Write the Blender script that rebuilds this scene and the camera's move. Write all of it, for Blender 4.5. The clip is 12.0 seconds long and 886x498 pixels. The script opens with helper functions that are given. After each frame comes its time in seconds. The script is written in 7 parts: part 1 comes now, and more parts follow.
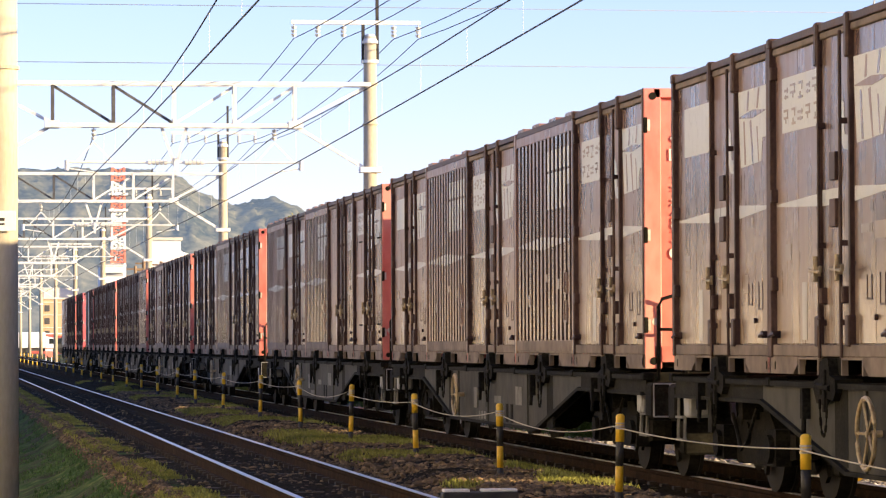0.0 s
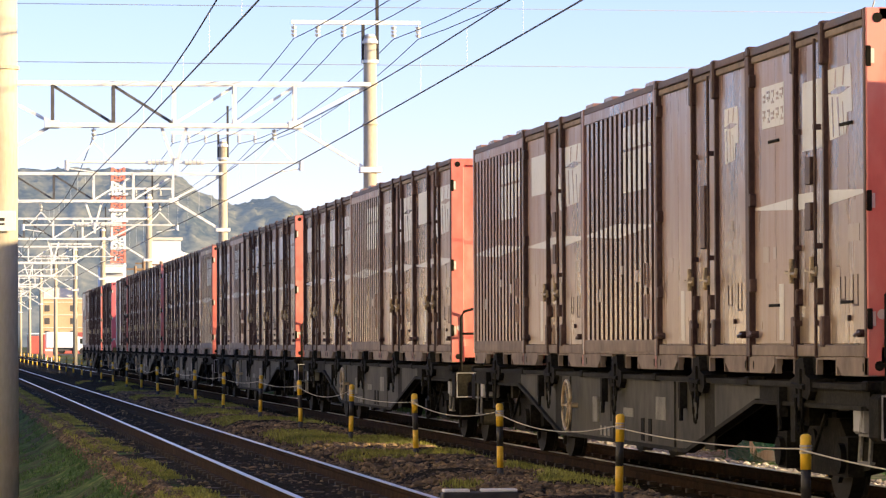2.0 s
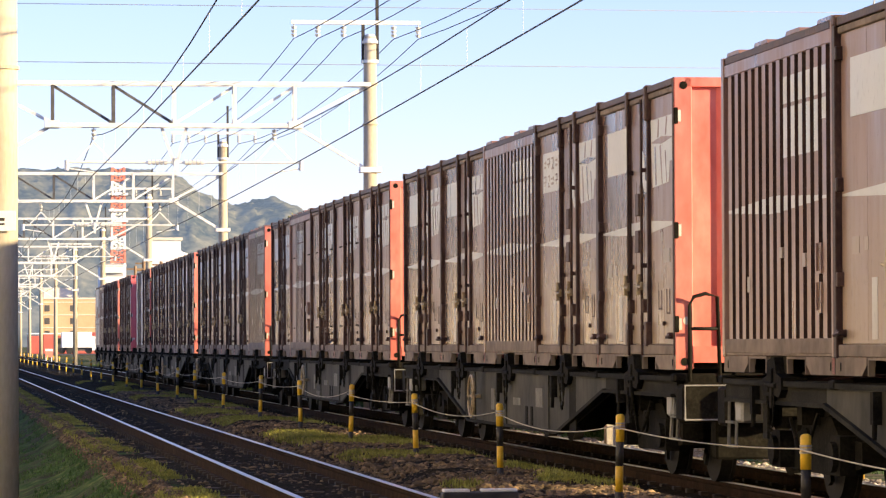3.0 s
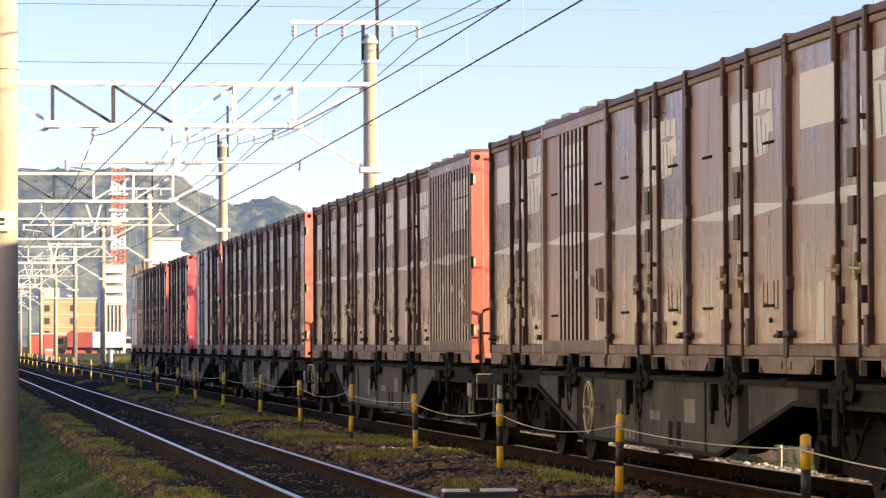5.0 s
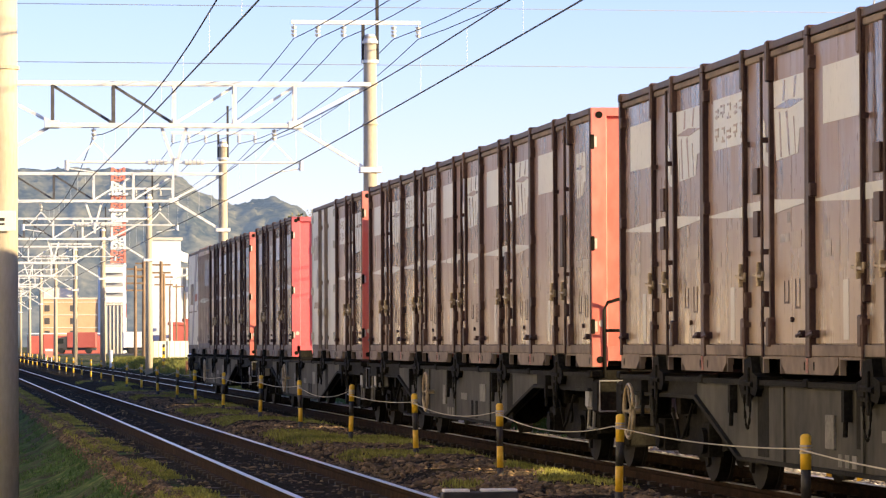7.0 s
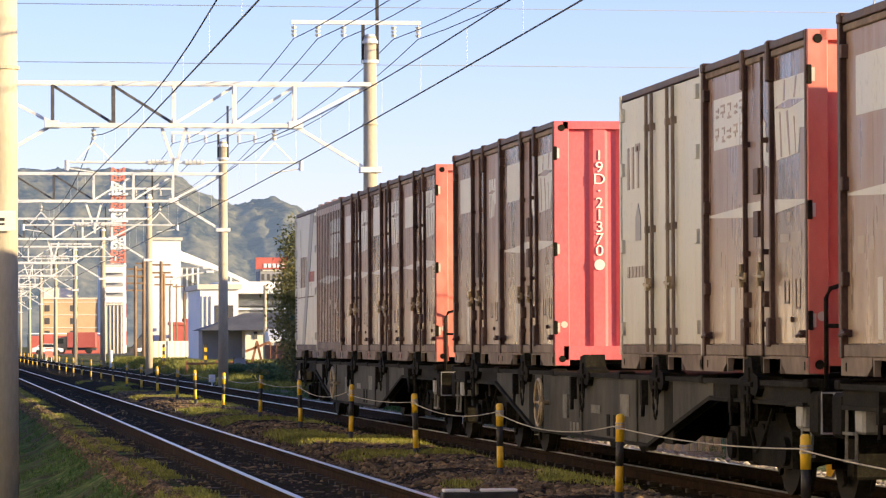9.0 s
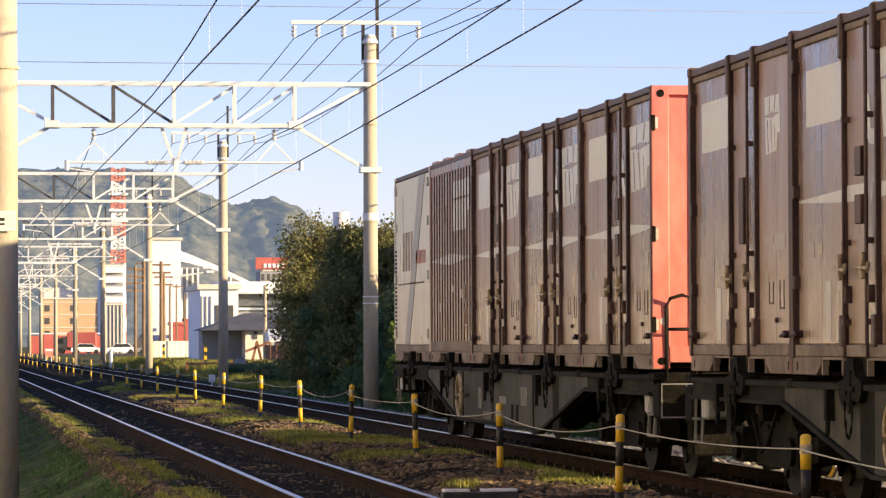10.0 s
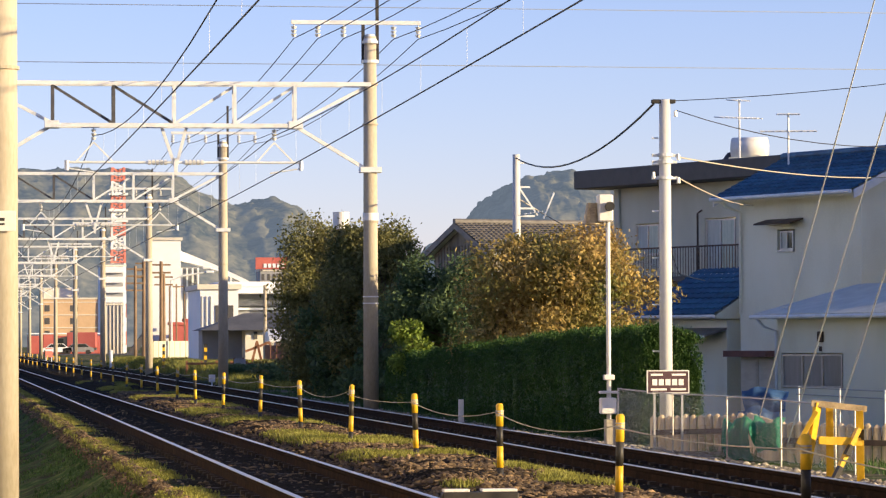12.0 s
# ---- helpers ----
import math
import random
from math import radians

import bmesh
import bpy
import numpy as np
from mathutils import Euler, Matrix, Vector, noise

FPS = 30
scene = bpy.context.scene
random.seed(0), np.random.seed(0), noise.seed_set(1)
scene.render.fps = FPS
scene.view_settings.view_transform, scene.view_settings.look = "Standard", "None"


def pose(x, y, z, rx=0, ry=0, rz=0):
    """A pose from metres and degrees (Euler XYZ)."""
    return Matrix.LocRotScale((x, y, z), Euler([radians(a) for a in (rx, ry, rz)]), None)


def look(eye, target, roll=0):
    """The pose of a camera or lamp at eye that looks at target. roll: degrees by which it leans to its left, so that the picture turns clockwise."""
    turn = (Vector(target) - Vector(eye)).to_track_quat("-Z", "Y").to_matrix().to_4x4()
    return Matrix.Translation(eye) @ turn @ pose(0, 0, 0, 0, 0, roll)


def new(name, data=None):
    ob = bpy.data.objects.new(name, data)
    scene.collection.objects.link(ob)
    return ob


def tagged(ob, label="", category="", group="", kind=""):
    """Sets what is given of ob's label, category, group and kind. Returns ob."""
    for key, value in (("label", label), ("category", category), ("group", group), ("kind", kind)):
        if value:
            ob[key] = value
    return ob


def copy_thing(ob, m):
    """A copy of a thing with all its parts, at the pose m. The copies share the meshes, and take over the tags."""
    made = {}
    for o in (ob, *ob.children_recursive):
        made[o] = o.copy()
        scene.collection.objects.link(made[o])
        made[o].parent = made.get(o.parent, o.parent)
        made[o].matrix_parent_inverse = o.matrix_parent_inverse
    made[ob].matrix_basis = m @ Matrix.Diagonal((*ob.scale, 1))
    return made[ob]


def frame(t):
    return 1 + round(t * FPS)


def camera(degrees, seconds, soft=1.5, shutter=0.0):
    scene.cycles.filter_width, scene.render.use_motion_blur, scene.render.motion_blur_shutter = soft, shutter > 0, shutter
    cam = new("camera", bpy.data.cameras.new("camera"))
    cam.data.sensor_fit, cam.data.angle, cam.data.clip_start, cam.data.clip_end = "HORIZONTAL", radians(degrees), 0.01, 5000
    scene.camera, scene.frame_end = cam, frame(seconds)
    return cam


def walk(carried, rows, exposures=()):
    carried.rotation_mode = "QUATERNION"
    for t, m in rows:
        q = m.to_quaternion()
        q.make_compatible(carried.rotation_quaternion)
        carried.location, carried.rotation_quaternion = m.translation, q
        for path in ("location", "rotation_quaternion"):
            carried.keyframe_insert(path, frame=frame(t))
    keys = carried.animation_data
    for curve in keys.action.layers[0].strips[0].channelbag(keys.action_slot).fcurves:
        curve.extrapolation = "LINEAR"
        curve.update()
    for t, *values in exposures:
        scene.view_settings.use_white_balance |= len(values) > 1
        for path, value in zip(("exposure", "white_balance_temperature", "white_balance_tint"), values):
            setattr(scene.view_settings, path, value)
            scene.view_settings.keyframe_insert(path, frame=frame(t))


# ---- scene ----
cam = camera(13.62, 12.0, soft=1.25)
EYE = Vector((0.0, 0.0, 1.238))
AIM = EYE + Vector((math.sin(0.13468) * math.cos(0.02531), math.cos(0.13468) * math.cos(0.02531), math.sin(0.02531)))
EXPOSURES = [(0.0, 1.58), (7.0, 1.52), (9.0, 1.40), (10.5, 1.24), (12.0, 1.10)]
walk(cam, [(0.0, look(EYE, AIM, -0.225)), (12.0, look(EYE, AIM, -0.225))], exposures=EXPOSURES)

# ---------- sky and sun ----------
SUN_WAY = Vector((1.0, -0.52, 0.228)).normalized()
world = bpy.data.worlds.new("sky")
scene.world = world
world.use_nodes = True
wn = world.node_tree.nodes
wl = world.node_tree.links
sky = wn.new("ShaderNodeTexSky")
sky.sky_type = "NISHITA"
sky.sun_disc = False
sky.sun_elevation = math.asin(SUN_WAY.z)
sky.sun_rotation = math.atan2(SUN_WAY.x, SUN_WAY.y)
sky.air_density, sky.dust_density, sky.ozone_density = 0.8, 0.2, 3.5
wn["Background"].inputs[1].default_value = 0.095
hue = wn.new("ShaderNodeMix")
hue.data_type, hue.blend_type = "RGBA", "MULTIPLY"
hue.inputs[0].default_value = 1.0
hue.inputs[7].default_value = (1.30, 0.95, 1.07, 1)
wl.new(sky.outputs[0], hue.inputs[6])
wl.new(hue.outputs[2], wn["Background"].inputs[0])
lamp = bpy.data.lights.new("sun", "SUN")
lamp.energy, lamp.angle, lamp.color = 4.4, radians(0.6), (1.0, 0.76, 0.43)
sun = new("sun", lamp)
sun.matrix_world = look(SUN_WAY * 300, (0, 0, 0))

# ---------- materials ----------
def material(name, colors, rough=0.7, metal=0.0, scale=4.0, stretch=(1, 1, 1), bump=0.15, fine=40.0, vary=0.0, spec=0.5, rough_vary=0.12, island=False):
    """Colours mixed by a coarse and a fine noise in object space, with a fine relief."""
    m = bpy.data.materials.new(name)
    m.use_nodes = True
    n, l = m.node_tree.nodes, m.node_tree.links
    b = n["Principled BSDF"]
    tc = n.new("ShaderNodeTexCoord")
    mp = n.new("ShaderNodeMapping")
    mp.inputs["Scale"].default_value = stretch
    l.new(tc.outputs["Object"], mp.inputs[0])
    info = n.new("ShaderNodeObjectInfo")
    shift = n.new("ShaderNodeVectorMath")
    shift.operation = "ADD"
    scl = n.new("ShaderNodeVectorMath")
    scl.operation = "SCALE"
    scl.inputs[0].default_value = (17, 31, 23)
    l.new(info.outputs["Random"], scl.inputs["Scale"])
    l.new(mp.outputs[0], shift.inputs[0])
    l.new(scl.outputs[0], shift.inputs[1])
    big = n.new("ShaderNodeTexNoise")
    big.inputs["Scale"].default_value, big.inputs["Detail"].default_value = scale, 5
    sml = n.new("ShaderNodeTexNoise")
    sml.inputs["Scale"].default_value, sml.inputs["Detail"].default_value = fine, 3
    l.new(shift.outputs[0], big.inputs["Vector"])
    l.new(shift.outputs[0], sml.inputs["Vector"])
    mix = n.new("ShaderNodeMath")
    mix.operation = "MULTIPLY_ADD"
    mix.inputs[1].default_value = 0.35
    l.new(sml.outputs[0], mix.inputs[0])
    sub = n.new("ShaderNodeMath")
    sub.operation = "MULTIPLY"
    sub.inputs[1].default_value = 0.72
    l.new(big.outputs[0], sub.inputs[0])
    l.new(sub.outputs[0], mix.inputs[2])
    ramp = n.new("ShaderNodeValToRGB")
    e = ramp.color_ramp.elements
    lo, hi = 0.38, 0.68
    e[0].position, e[1].position = lo, hi
    e[0].color, e[1].color = (*colors[0], 1), (*colors[-1], 1)
    for i, c in enumerate(colors[1:-1]):
        s = e.new(lo + (hi - lo) * (i + 1) / (len(colors) - 1))
        s.color = (*c, 1)
    l.new(mix.outputs[0], ramp.inputs[0])
    out = ramp.outputs[0]
    if vary:
        hsv = n.new("ShaderNodeHueSaturation")
        mr = n.new("ShaderNodeMapRange")
        mr.inputs[3].default_value, mr.inputs[4].default_value = 1 - vary, 1 + vary
        if island:
            geo = n.new("ShaderNodeNewGeometry")
            l.new(geo.outputs["Random Per Island"], mr.inputs[0])
        else:
            l.new(info.outputs["Random"], mr.inputs[0])
        l.new(mr.outputs[0], hsv.inputs["Value"])
        l.new(out, hsv.inputs["Color"])
        out = hsv.outputs[0]
    l.new(out, b.inputs["Base Color"])
    rr = n.new("ShaderNodeMapRange")
    rr.inputs[3].default_value, rr.inputs[4].default_value = max(0.03, rough - rough_vary), min(1, rough + rough_vary)
    l.new(big.outputs[0], rr.inputs[0])
    l.new(rr.outputs[0], b.inputs["Roughness"])
    b.inputs["Metallic"].default_value = metal
    b.inputs["Specular IOR Level"].default_value = spec
    if bump:
        bp = n.new("ShaderNodeBump")
        bp.inputs["Strength"].default_value, bp.inputs["Distance"].default_value = bump, 0.02
        l.new(sml.outputs[0], bp.inputs["Height"])
        l.new(bp.outputs[0], b.inputs["Normal"])
    return m


def leaf_material(name, dark, light, vary=0.35):
    m = material(name, [dark, light], rough=0.6, scale=0.7, fine=5, bump=0, vary=vary, island=True, spec=0.25)
    n, l = m.node_tree.nodes, m.node_tree.links
    b, out = n["Principled BSDF"], n["Material Output"]
    thin = n.new("ShaderNodeBsdfTranslucent")
    both = n.new("ShaderNodeMixShader")
    both.inputs[0].default_value = 0.3
    l.new(b.inputs["Base Color"].links[0].from_socket, thin.inputs[0])
    l.new(b.outputs[0], both.inputs[1])
    l.new(thin.outputs[0], both.inputs[2])
    l.new(both.outputs[0], out.inputs[0])
    return m


def container_paint(name, clean, worn, dust_sheen, spec=0.3, rough=0.34, vary=0.16):
    """Old sheet paint: worn patches, rain streaks running down, a dusty film thrown up from below that also carries the
    warm sheen, and a slightly wavy sheet.
    """
    m = bpy.data.materials.new(name)
    m.use_nodes = True
    n, l = m.node_tree.nodes, m.node_tree.links
    b = n["Principled BSDF"]
    tc = n.new("ShaderNodeTexCoord")
    info = n.new("ShaderNodeObjectInfo")
    scl = n.new("ShaderNodeVectorMath")
    scl.operation = "SCALE"
    scl.inputs[0].default_value = (19, 37, 0)
    l.new(info.outputs["Random"], scl.inputs["Scale"])
    shift = n.new("ShaderNodeVectorMath")
    shift.operation = "ADD"
    l.new(tc.outputs["Object"], shift.inputs[0])
    l.new(scl.outputs[0], shift.inputs[1])

    def tex(stretch, scale, detail=5):
        mp = n.new("ShaderNodeMapping")
        mp.inputs["Scale"].default_value = stretch
        l.new(shift.outputs[0], mp.inputs[0])
        t = n.new("ShaderNodeTexNoise")
        t.inputs["Scale"].default_value, t.inputs["Detail"].default_value = scale, detail
        l.new(mp.outputs[0], t.inputs["Vector"])
        return t.outputs[0]

    def span(src, a, c, lo=0.0, hi=1.0):
        r = n.new("ShaderNodeMapRange")
        r.inputs[1].default_value, r.inputs[2].default_value, r.inputs[3].default_value, r.inputs[4].default_value = a, c, lo, hi
        l.new(src, r.inputs[0])
        return r.outputs[0]

    def calc(op, a, c):
        q = n.new("ShaderNodeMath")
        q.operation = op
        for k, v in enumerate((a, c)):
            if isinstance(v, float):
                q.inputs[k].default_value = v
            else:
                l.new(v, q.inputs[k])
        return q.outputs[0]

    def mix(f, a, c):
        q = n.new("ShaderNodeMix")
        q.data_type = "RGBA"
        l.new(f, q.inputs[0])
        for k, v in ((6, a), (7, c)):
            if isinstance(v, tuple):
                q.inputs[k].default_value = (*v, 1)
            else:
                l.new(v, q.inputs[k])
        return q.outputs[2]
    streak = tex((1, 4, 0.4), 2.0, 6)
    patch = tex((1, 1.2, 0.8), 1.3, 4)
    grain = tex((1, 1, 0.6), 22, 3)
    base = mix(span(calc("ADD", calc("MULTIPLY", streak, 0.32), calc("MULTIPLY", patch, 0.68)), 0.34, 0.66), clean, worn)
    sep = n.new("ShaderNodeSeparateXYZ")
    l.new(tc.outputs["Object"], sep.inputs[0])
    # dusty tan low down, with the warm sheen put into its colour
    level = calc("ADD", sep.outputs[2], calc("MULTIPLY", tex((1, 3, 0.5), 1.6, 6), -0.9))
    film = calc("MULTIPLY", span(level, 1.0, -0.35), span(streak, 0.25, 0.65, 0.5, 0.85))
    colour = mix(film, base, dust_sheen)
    hsv = n.new("ShaderNodeHueSaturation")
    l.new(span(info.outputs["Random"], 0, 1, 1 - vary, 1 + vary), hsv.inputs["Value"])
    l.new(mix(span(grain, 0.58, 0.72, 0.0, 0.35), colour, tuple(c * 0.6 for c in clean)), hsv.inputs["Color"])
    l.new(hsv.outputs[0], b.inputs["Base Color"])
    wear = calc("ADD", span(streak, 0.35, 0.65, rough - 0.06, rough + 0.10), span(patch, 0.35, 0.65, -0.05, 0.08))
    l.new(calc("ADD", wear, span(info.outputs["Random"], 0, 1, -0.05, 0.10)), b.inputs["Roughness"])
    b.inputs["Specular IOR Level"].default_value = spec
    bp = n.new("ShaderNodeBump")
    bp.inputs["Strength"].default_value, bp.inputs["Distance"].default_value = 0.25, 0.02
    l.new(tex((1, 2.2, 0.7), 2.4, 2), bp.inputs["Height"])
    l.new(bp.outputs[0], b.inputs["Normal"])
    return m


M = {}
M["brown"] = container_paint("weathered_brown_paint", (0.19, 0.113, 0.09), (0.25, 0.163, 0.13), (0.36, 0.28, 0.19), spec=0.5, rough=0.25)
M["brown_rib"] = container_paint("weathered_ribbed_paint", (0.185, 0.10, 0.084), (0.245, 0.145, 0.12), (0.345, 0.24, 0.17), spec=0.45, rough=0.28)
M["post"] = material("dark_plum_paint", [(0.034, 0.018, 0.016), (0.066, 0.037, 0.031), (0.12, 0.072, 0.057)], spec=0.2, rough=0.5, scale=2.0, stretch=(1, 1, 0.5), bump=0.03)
M["groove"] = material("sooty_shaded_groove_paint", [(0.028, 0.016, 0.014), (0.062, 0.037, 0.031)], spec=0.08, rough=0.7, scale=2.0, bump=0.03)
M["red"] = material("faded_red_paint", [(0.54, 0.125, 0.10), (0.63, 0.185, 0.155), (0.66, 0.26, 0.22)], rough=0.5, scale=1.2, stretch=(1, 1, 0.5), fine=10, bump=0.03, vary=0.12)
M["pink"] = material("faded_pink_red_paint", [(0.60, 0.10, 0.12), (0.70, 0.16, 0.18)], rough=0.5, scale=1.6, stretch=(1, 1, 0.5), bump=0.05)
M["mark"] = container_paint("dirty_pale_marking", (0.54, 0.55, 0.53), (0.64, 0.645, 0.625), (0.50, 0.455, 0.385), spec=0.3, rough=0.35, vary=0.06)
M["dim"] = container_paint("worn_pale_marking", (0.23, 0.17, 0.14), (0.35, 0.29, 0.245), (0.40, 0.335, 0.27), spec=0.35, rough=0.3, vary=0.15)
M["white"] = material("bright_white_paint", [(0.70, 0.68, 0.64), (0.82, 0.81, 0.79)], rough=0.5, scale=4, bump=0.02)
M["jot"] = container_paint("dirty_white_paint", (0.52, 0.53, 0.48), (0.62, 0.63, 0.58), (0.48, 0.43, 0.335), spec=0.35, rough=0.34, vary=0.08)
M["grey_mark"] = material("grey_stripe_paint", [(0.20, 0.20, 0.20), (0.30, 0.30, 0.30)], rough=0.45, scale=3, bump=0.02)
M["red_mark"] = material("rusty_red_marking", [(0.30, 0.09, 0.06), (0.42, 0.14, 0.10)], rough=0.5, bump=0.02)
M["brass"] = material("worn_yellow_steel", [(0.22, 0.16, 0.085), (0.46, 0.36, 0.21)], rough=0.45, metal=0.0, scale=10, bump=0.05)
M["foot"] = material("dusty_base_paint", [(0.12, 0.088, 0.068), (0.20, 0.155, 0.12), (0.27, 0.215, 0.17)], spec=0.15, rough=0.65, scale=1.6, fine=8, bump=0.05)
M["wagon"] = material("dusty_wagon_grey", [(0.024, 0.023, 0.018), (0.056, 0.053, 0.042), (0.088, 0.084, 0.068)], spec=0.06, rough=0.6, scale=0.9, stretch=(1, 1.3, 0.8), fine=5, bump=0.04)
M["wagon_mark"] = material("worn_wagon_marking", [(0.10, 0.095, 0.08), (0.24, 0.23, 0.20)], spec=0.06, rough=0.6, scale=4, bump=0.04)
M["wagon_dark"] = material("sooty_wagon_grey", [(0.009, 0.0085, 0.0065), (0.019, 0.018, 0.014), (0.037, 0.035, 0.028)], spec=0.04, rough=0.75, scale=2, bump=0.1)
M["black"] = material("oily_black_steel", [(0.006, 0.0055, 0.0042), (0.012, 0.011, 0.0085), (0.024, 0.022, 0.017)], rough=0.8, scale=5, bump=0.12, spec=0.05)
M["wheel"] = material("worn_wheel_steel", [(0.009, 0.008, 0.007), (0.024, 0.022, 0.018)], rough=0.65, scale=6, bump=0.08, spec=0.08)
M["yellow"] = material("yellow_paint", [(0.62, 0.36, 0.015), (0.78, 0.50, 0.03)], rough=0.45, scale=8, bump=0.06, vary=0.1)
M["rubber"] = material("black_paint", [(0.012, 0.012, 0.012), (0.04, 0.036, 0.03)], rough=0.55, scale=8, bump=0.06)
M["rope"] = material("pale_rope", [(0.38, 0.34, 0.26), (0.55, 0.50, 0.40)], rough=0.85, scale=30, bump=0.2)
M["concrete"] = material("mast_concrete", [(0.33, 0.29, 0.21), (0.43, 0.38, 0.29), (0.50, 0.45, 0.355)], rough=0.85, scale=1.4, stretch=(1, 1, 0.3), fine=30, bump=0.15)
M["sleeper"] = material("sleeper_concrete", [(0.028, 0.02, 0.013), (0.055, 0.04, 0.027)], rough=0.9, scale=3, bump=0.2, vary=0.15)
M["rust"] = material("rail_rust", [(0.013, 0.008, 0.0045), (0.026, 0.0155, 0.009), (0.045, 0.027, 0.016)], spec=0.04, rough=0.9, scale=5, bump=0.15)
M["railhead"] = material("polished_rail_steel", [(0.62, 0.60, 0.58), (0.75, 0.73, 0.70)], rough=0.34, metal=1.0, scale=4, bump=0.01)
M["galv"] = material("galvanised_steel", [(0.56, 0.59, 0.62), (0.68, 0.71, 0.73), (0.76, 0.79, 0.81)], rough=0.5, metal=0.0, scale=3, bump=0.04)
M["wire"] = material("dark_wire", [(0.03, 0.028, 0.026), (0.07, 0.065, 0.06)], rough=0.6, metal=0.5, scale=3, bump=0)
M["porcelain"] = material("white_porcelain", [(0.60, 0.60, 0.58), (0.75, 0.75, 0.73)], rough=0.25, scale=8, bump=0)
M["stone"] = material("rusty_ballast", [(0.038, 0.025, 0.013), (0.115, 0.077, 0.04), (0.27, 0.18, 0.092)], rough=0.9, scale=2.5, fine=25, bump=0.2, vary=0.5, island=True)
M["stone_pale"] = material("pale_ballast", [(0.15, 0.13, 0.10), (0.28, 0.25, 0.20), (0.40, 0.365, 0.30)], rough=0.9, scale=2.5, fine=25, bump=0.2, vary=0.4, island=True)
M["grass"] = leaf_material("grass_blades", (0.035, 0.08, 0.02), (0.10, 0.165, 0.045))
M["mid_grass"] = leaf_material("yellow_grass_blades", (0.12, 0.13, 0.022), (0.32, 0.31, 0.07))
M["straw"] = leaf_material("dry_straw", (0.28, 0.22, 0.10), (0.46, 0.38, 0.2))
M["leaf_dark"] = leaf_material("dark_leaves", (0.055, 0.095, 0.04), (0.13, 0.19, 0.08), 0.25)
M["leaf_olive"] = leaf_material("olive_leaves", (0.08, 0.10, 0.035), (0.26, 0.235, 0.085), 0.25)
M["leaf_orange"] = leaf_material("autumn_leaves", (0.12, 0.15, 0.04), (0.50, 0.34, 0.12), 0.3)
M["leaf_hedge"] = leaf_material("hedge_leaves", (0.026, 0.066, 0.012), (0.055, 0.118, 0.024), 0.12)
M["leaf_lime"] = leaf_material("bright_leaves", (0.10, 0.16, 0.025), (0.24, 0.32, 0.055))
M["bark"] = material("bark", [(0.06, 0.045, 0.03), (0.14, 0.105, 0.075)], rough=0.95, scale=6, stretch=(1, 1, 0.3), bump=0.4)
M["frost"] = material("frosted_pane", [(0.16, 0.17, 0.17), (0.24, 0.25, 0.25)], rough=0.35, scale=2, stretch=(1, 3, 0.3), bump=0.02)
M["pole_grey"] = material("pale_grey_pole", [(0.50, 0.51, 0.51), (0.62, 0.63, 0.63)], rough=0.7, scale=2, stretch=(1, 1, 0.3), bump=0.05)
M["steel_shaded"] = material("shaded_galvanised_steel", [(0.05, 0.05, 0.055), (0.10, 0.10, 0.105)], rough=0.7, scale=3, bump=0.04)
M["pole_wood"] = material("old_pole_wood", [(0.16, 0.105, 0.065), (0.30, 0.21, 0.135)], rough=0.9, scale=3, stretch=(1, 1, 0.3), bump=0.2)
M["pale_wire"] = material("pale_far_wire", [(0.22, 0.25, 0.30), (0.27, 0.30, 0.35)], rough=0.8, scale=3, bump=0)
M["render"] = material("cream_render", [(0.66, 0.645, 0.51), (0.76, 0.75, 0.61), (0.80, 0.79, 0.66)], rough=0.9, scale=0.8, stretch=(1, 1, 0.5), fine=60, bump=0.12)
M["render_grey"] = material("grey_render", [(0.50, 0.49, 0.39), (0.62, 0.61, 0.50)], rough=0.9, scale=0.8, stretch=(1, 1, 0.5), fine=60, bump=0.12)
M["fascia"] = material("dark_fascia", [(0.035, 0.034, 0.034), (0.065, 0.062, 0.06)], rough=0.6, scale=3, bump=0.05)
M["blue_tile"] = material("blue_glazed_tile", [(0.012, 0.055, 0.115), (0.022, 0.10, 0.19), (0.045, 0.15, 0.25)], rough=0.4, scale=3, bump=0.04, vary=0.2)
M["grey_tile"] = material("grey_roof_tile", [(0.09, 0.085, 0.08), (0.17, 0.16, 0.15)], rough=0.6, scale=3, bump=0.1, vary=0.2)
M["tin"] = material("pale_roof_sheet", [(0.52, 0.53, 0.48), (0.66, 0.67, 0.60)], rough=0.7, metal=0.0, scale=2, bump=0.05)
M["frame"] = material("aluminium_frame", [(0.35, 0.34, 0.32), (0.48, 0.47, 0.45)], rough=0.4, metal=0.5, scale=6, bump=0)
M["wood"] = material("pale_stakes", [(0.42, 0.32, 0.19), (0.58, 0.46, 0.30), (0.66, 0.55, 0.38)], rough=0.8, scale=3, stretch=(1, 1, 0.3), bump=0.15, vary=0.15)
M["dark_wood"] = material("dark_wood", [(0.06, 0.04, 0.03), (0.12, 0.08, 0.055)], rough=0.8, scale=4, bump=0.15)
M["green_net"] = material("green_tarpaulin", [(0.015, 0.21, 0.12), (0.04, 0.34, 0.20)], rough=0.6, scale=3, bump=0.3)
M["blue_net"] = material("blue_tarpaulin", [(0.04, 0.12, 0.30), (0.10, 0.22, 0.45)], rough=0.55, scale=3, bump=0.3)
M["cloth"] = material("pale_curtain", [(0.42, 0.46, 0.43), (0.55, 0.58, 0.55)], rough=0.9, scale=3, stretch=(3, 3, 0.3), bump=0.1)
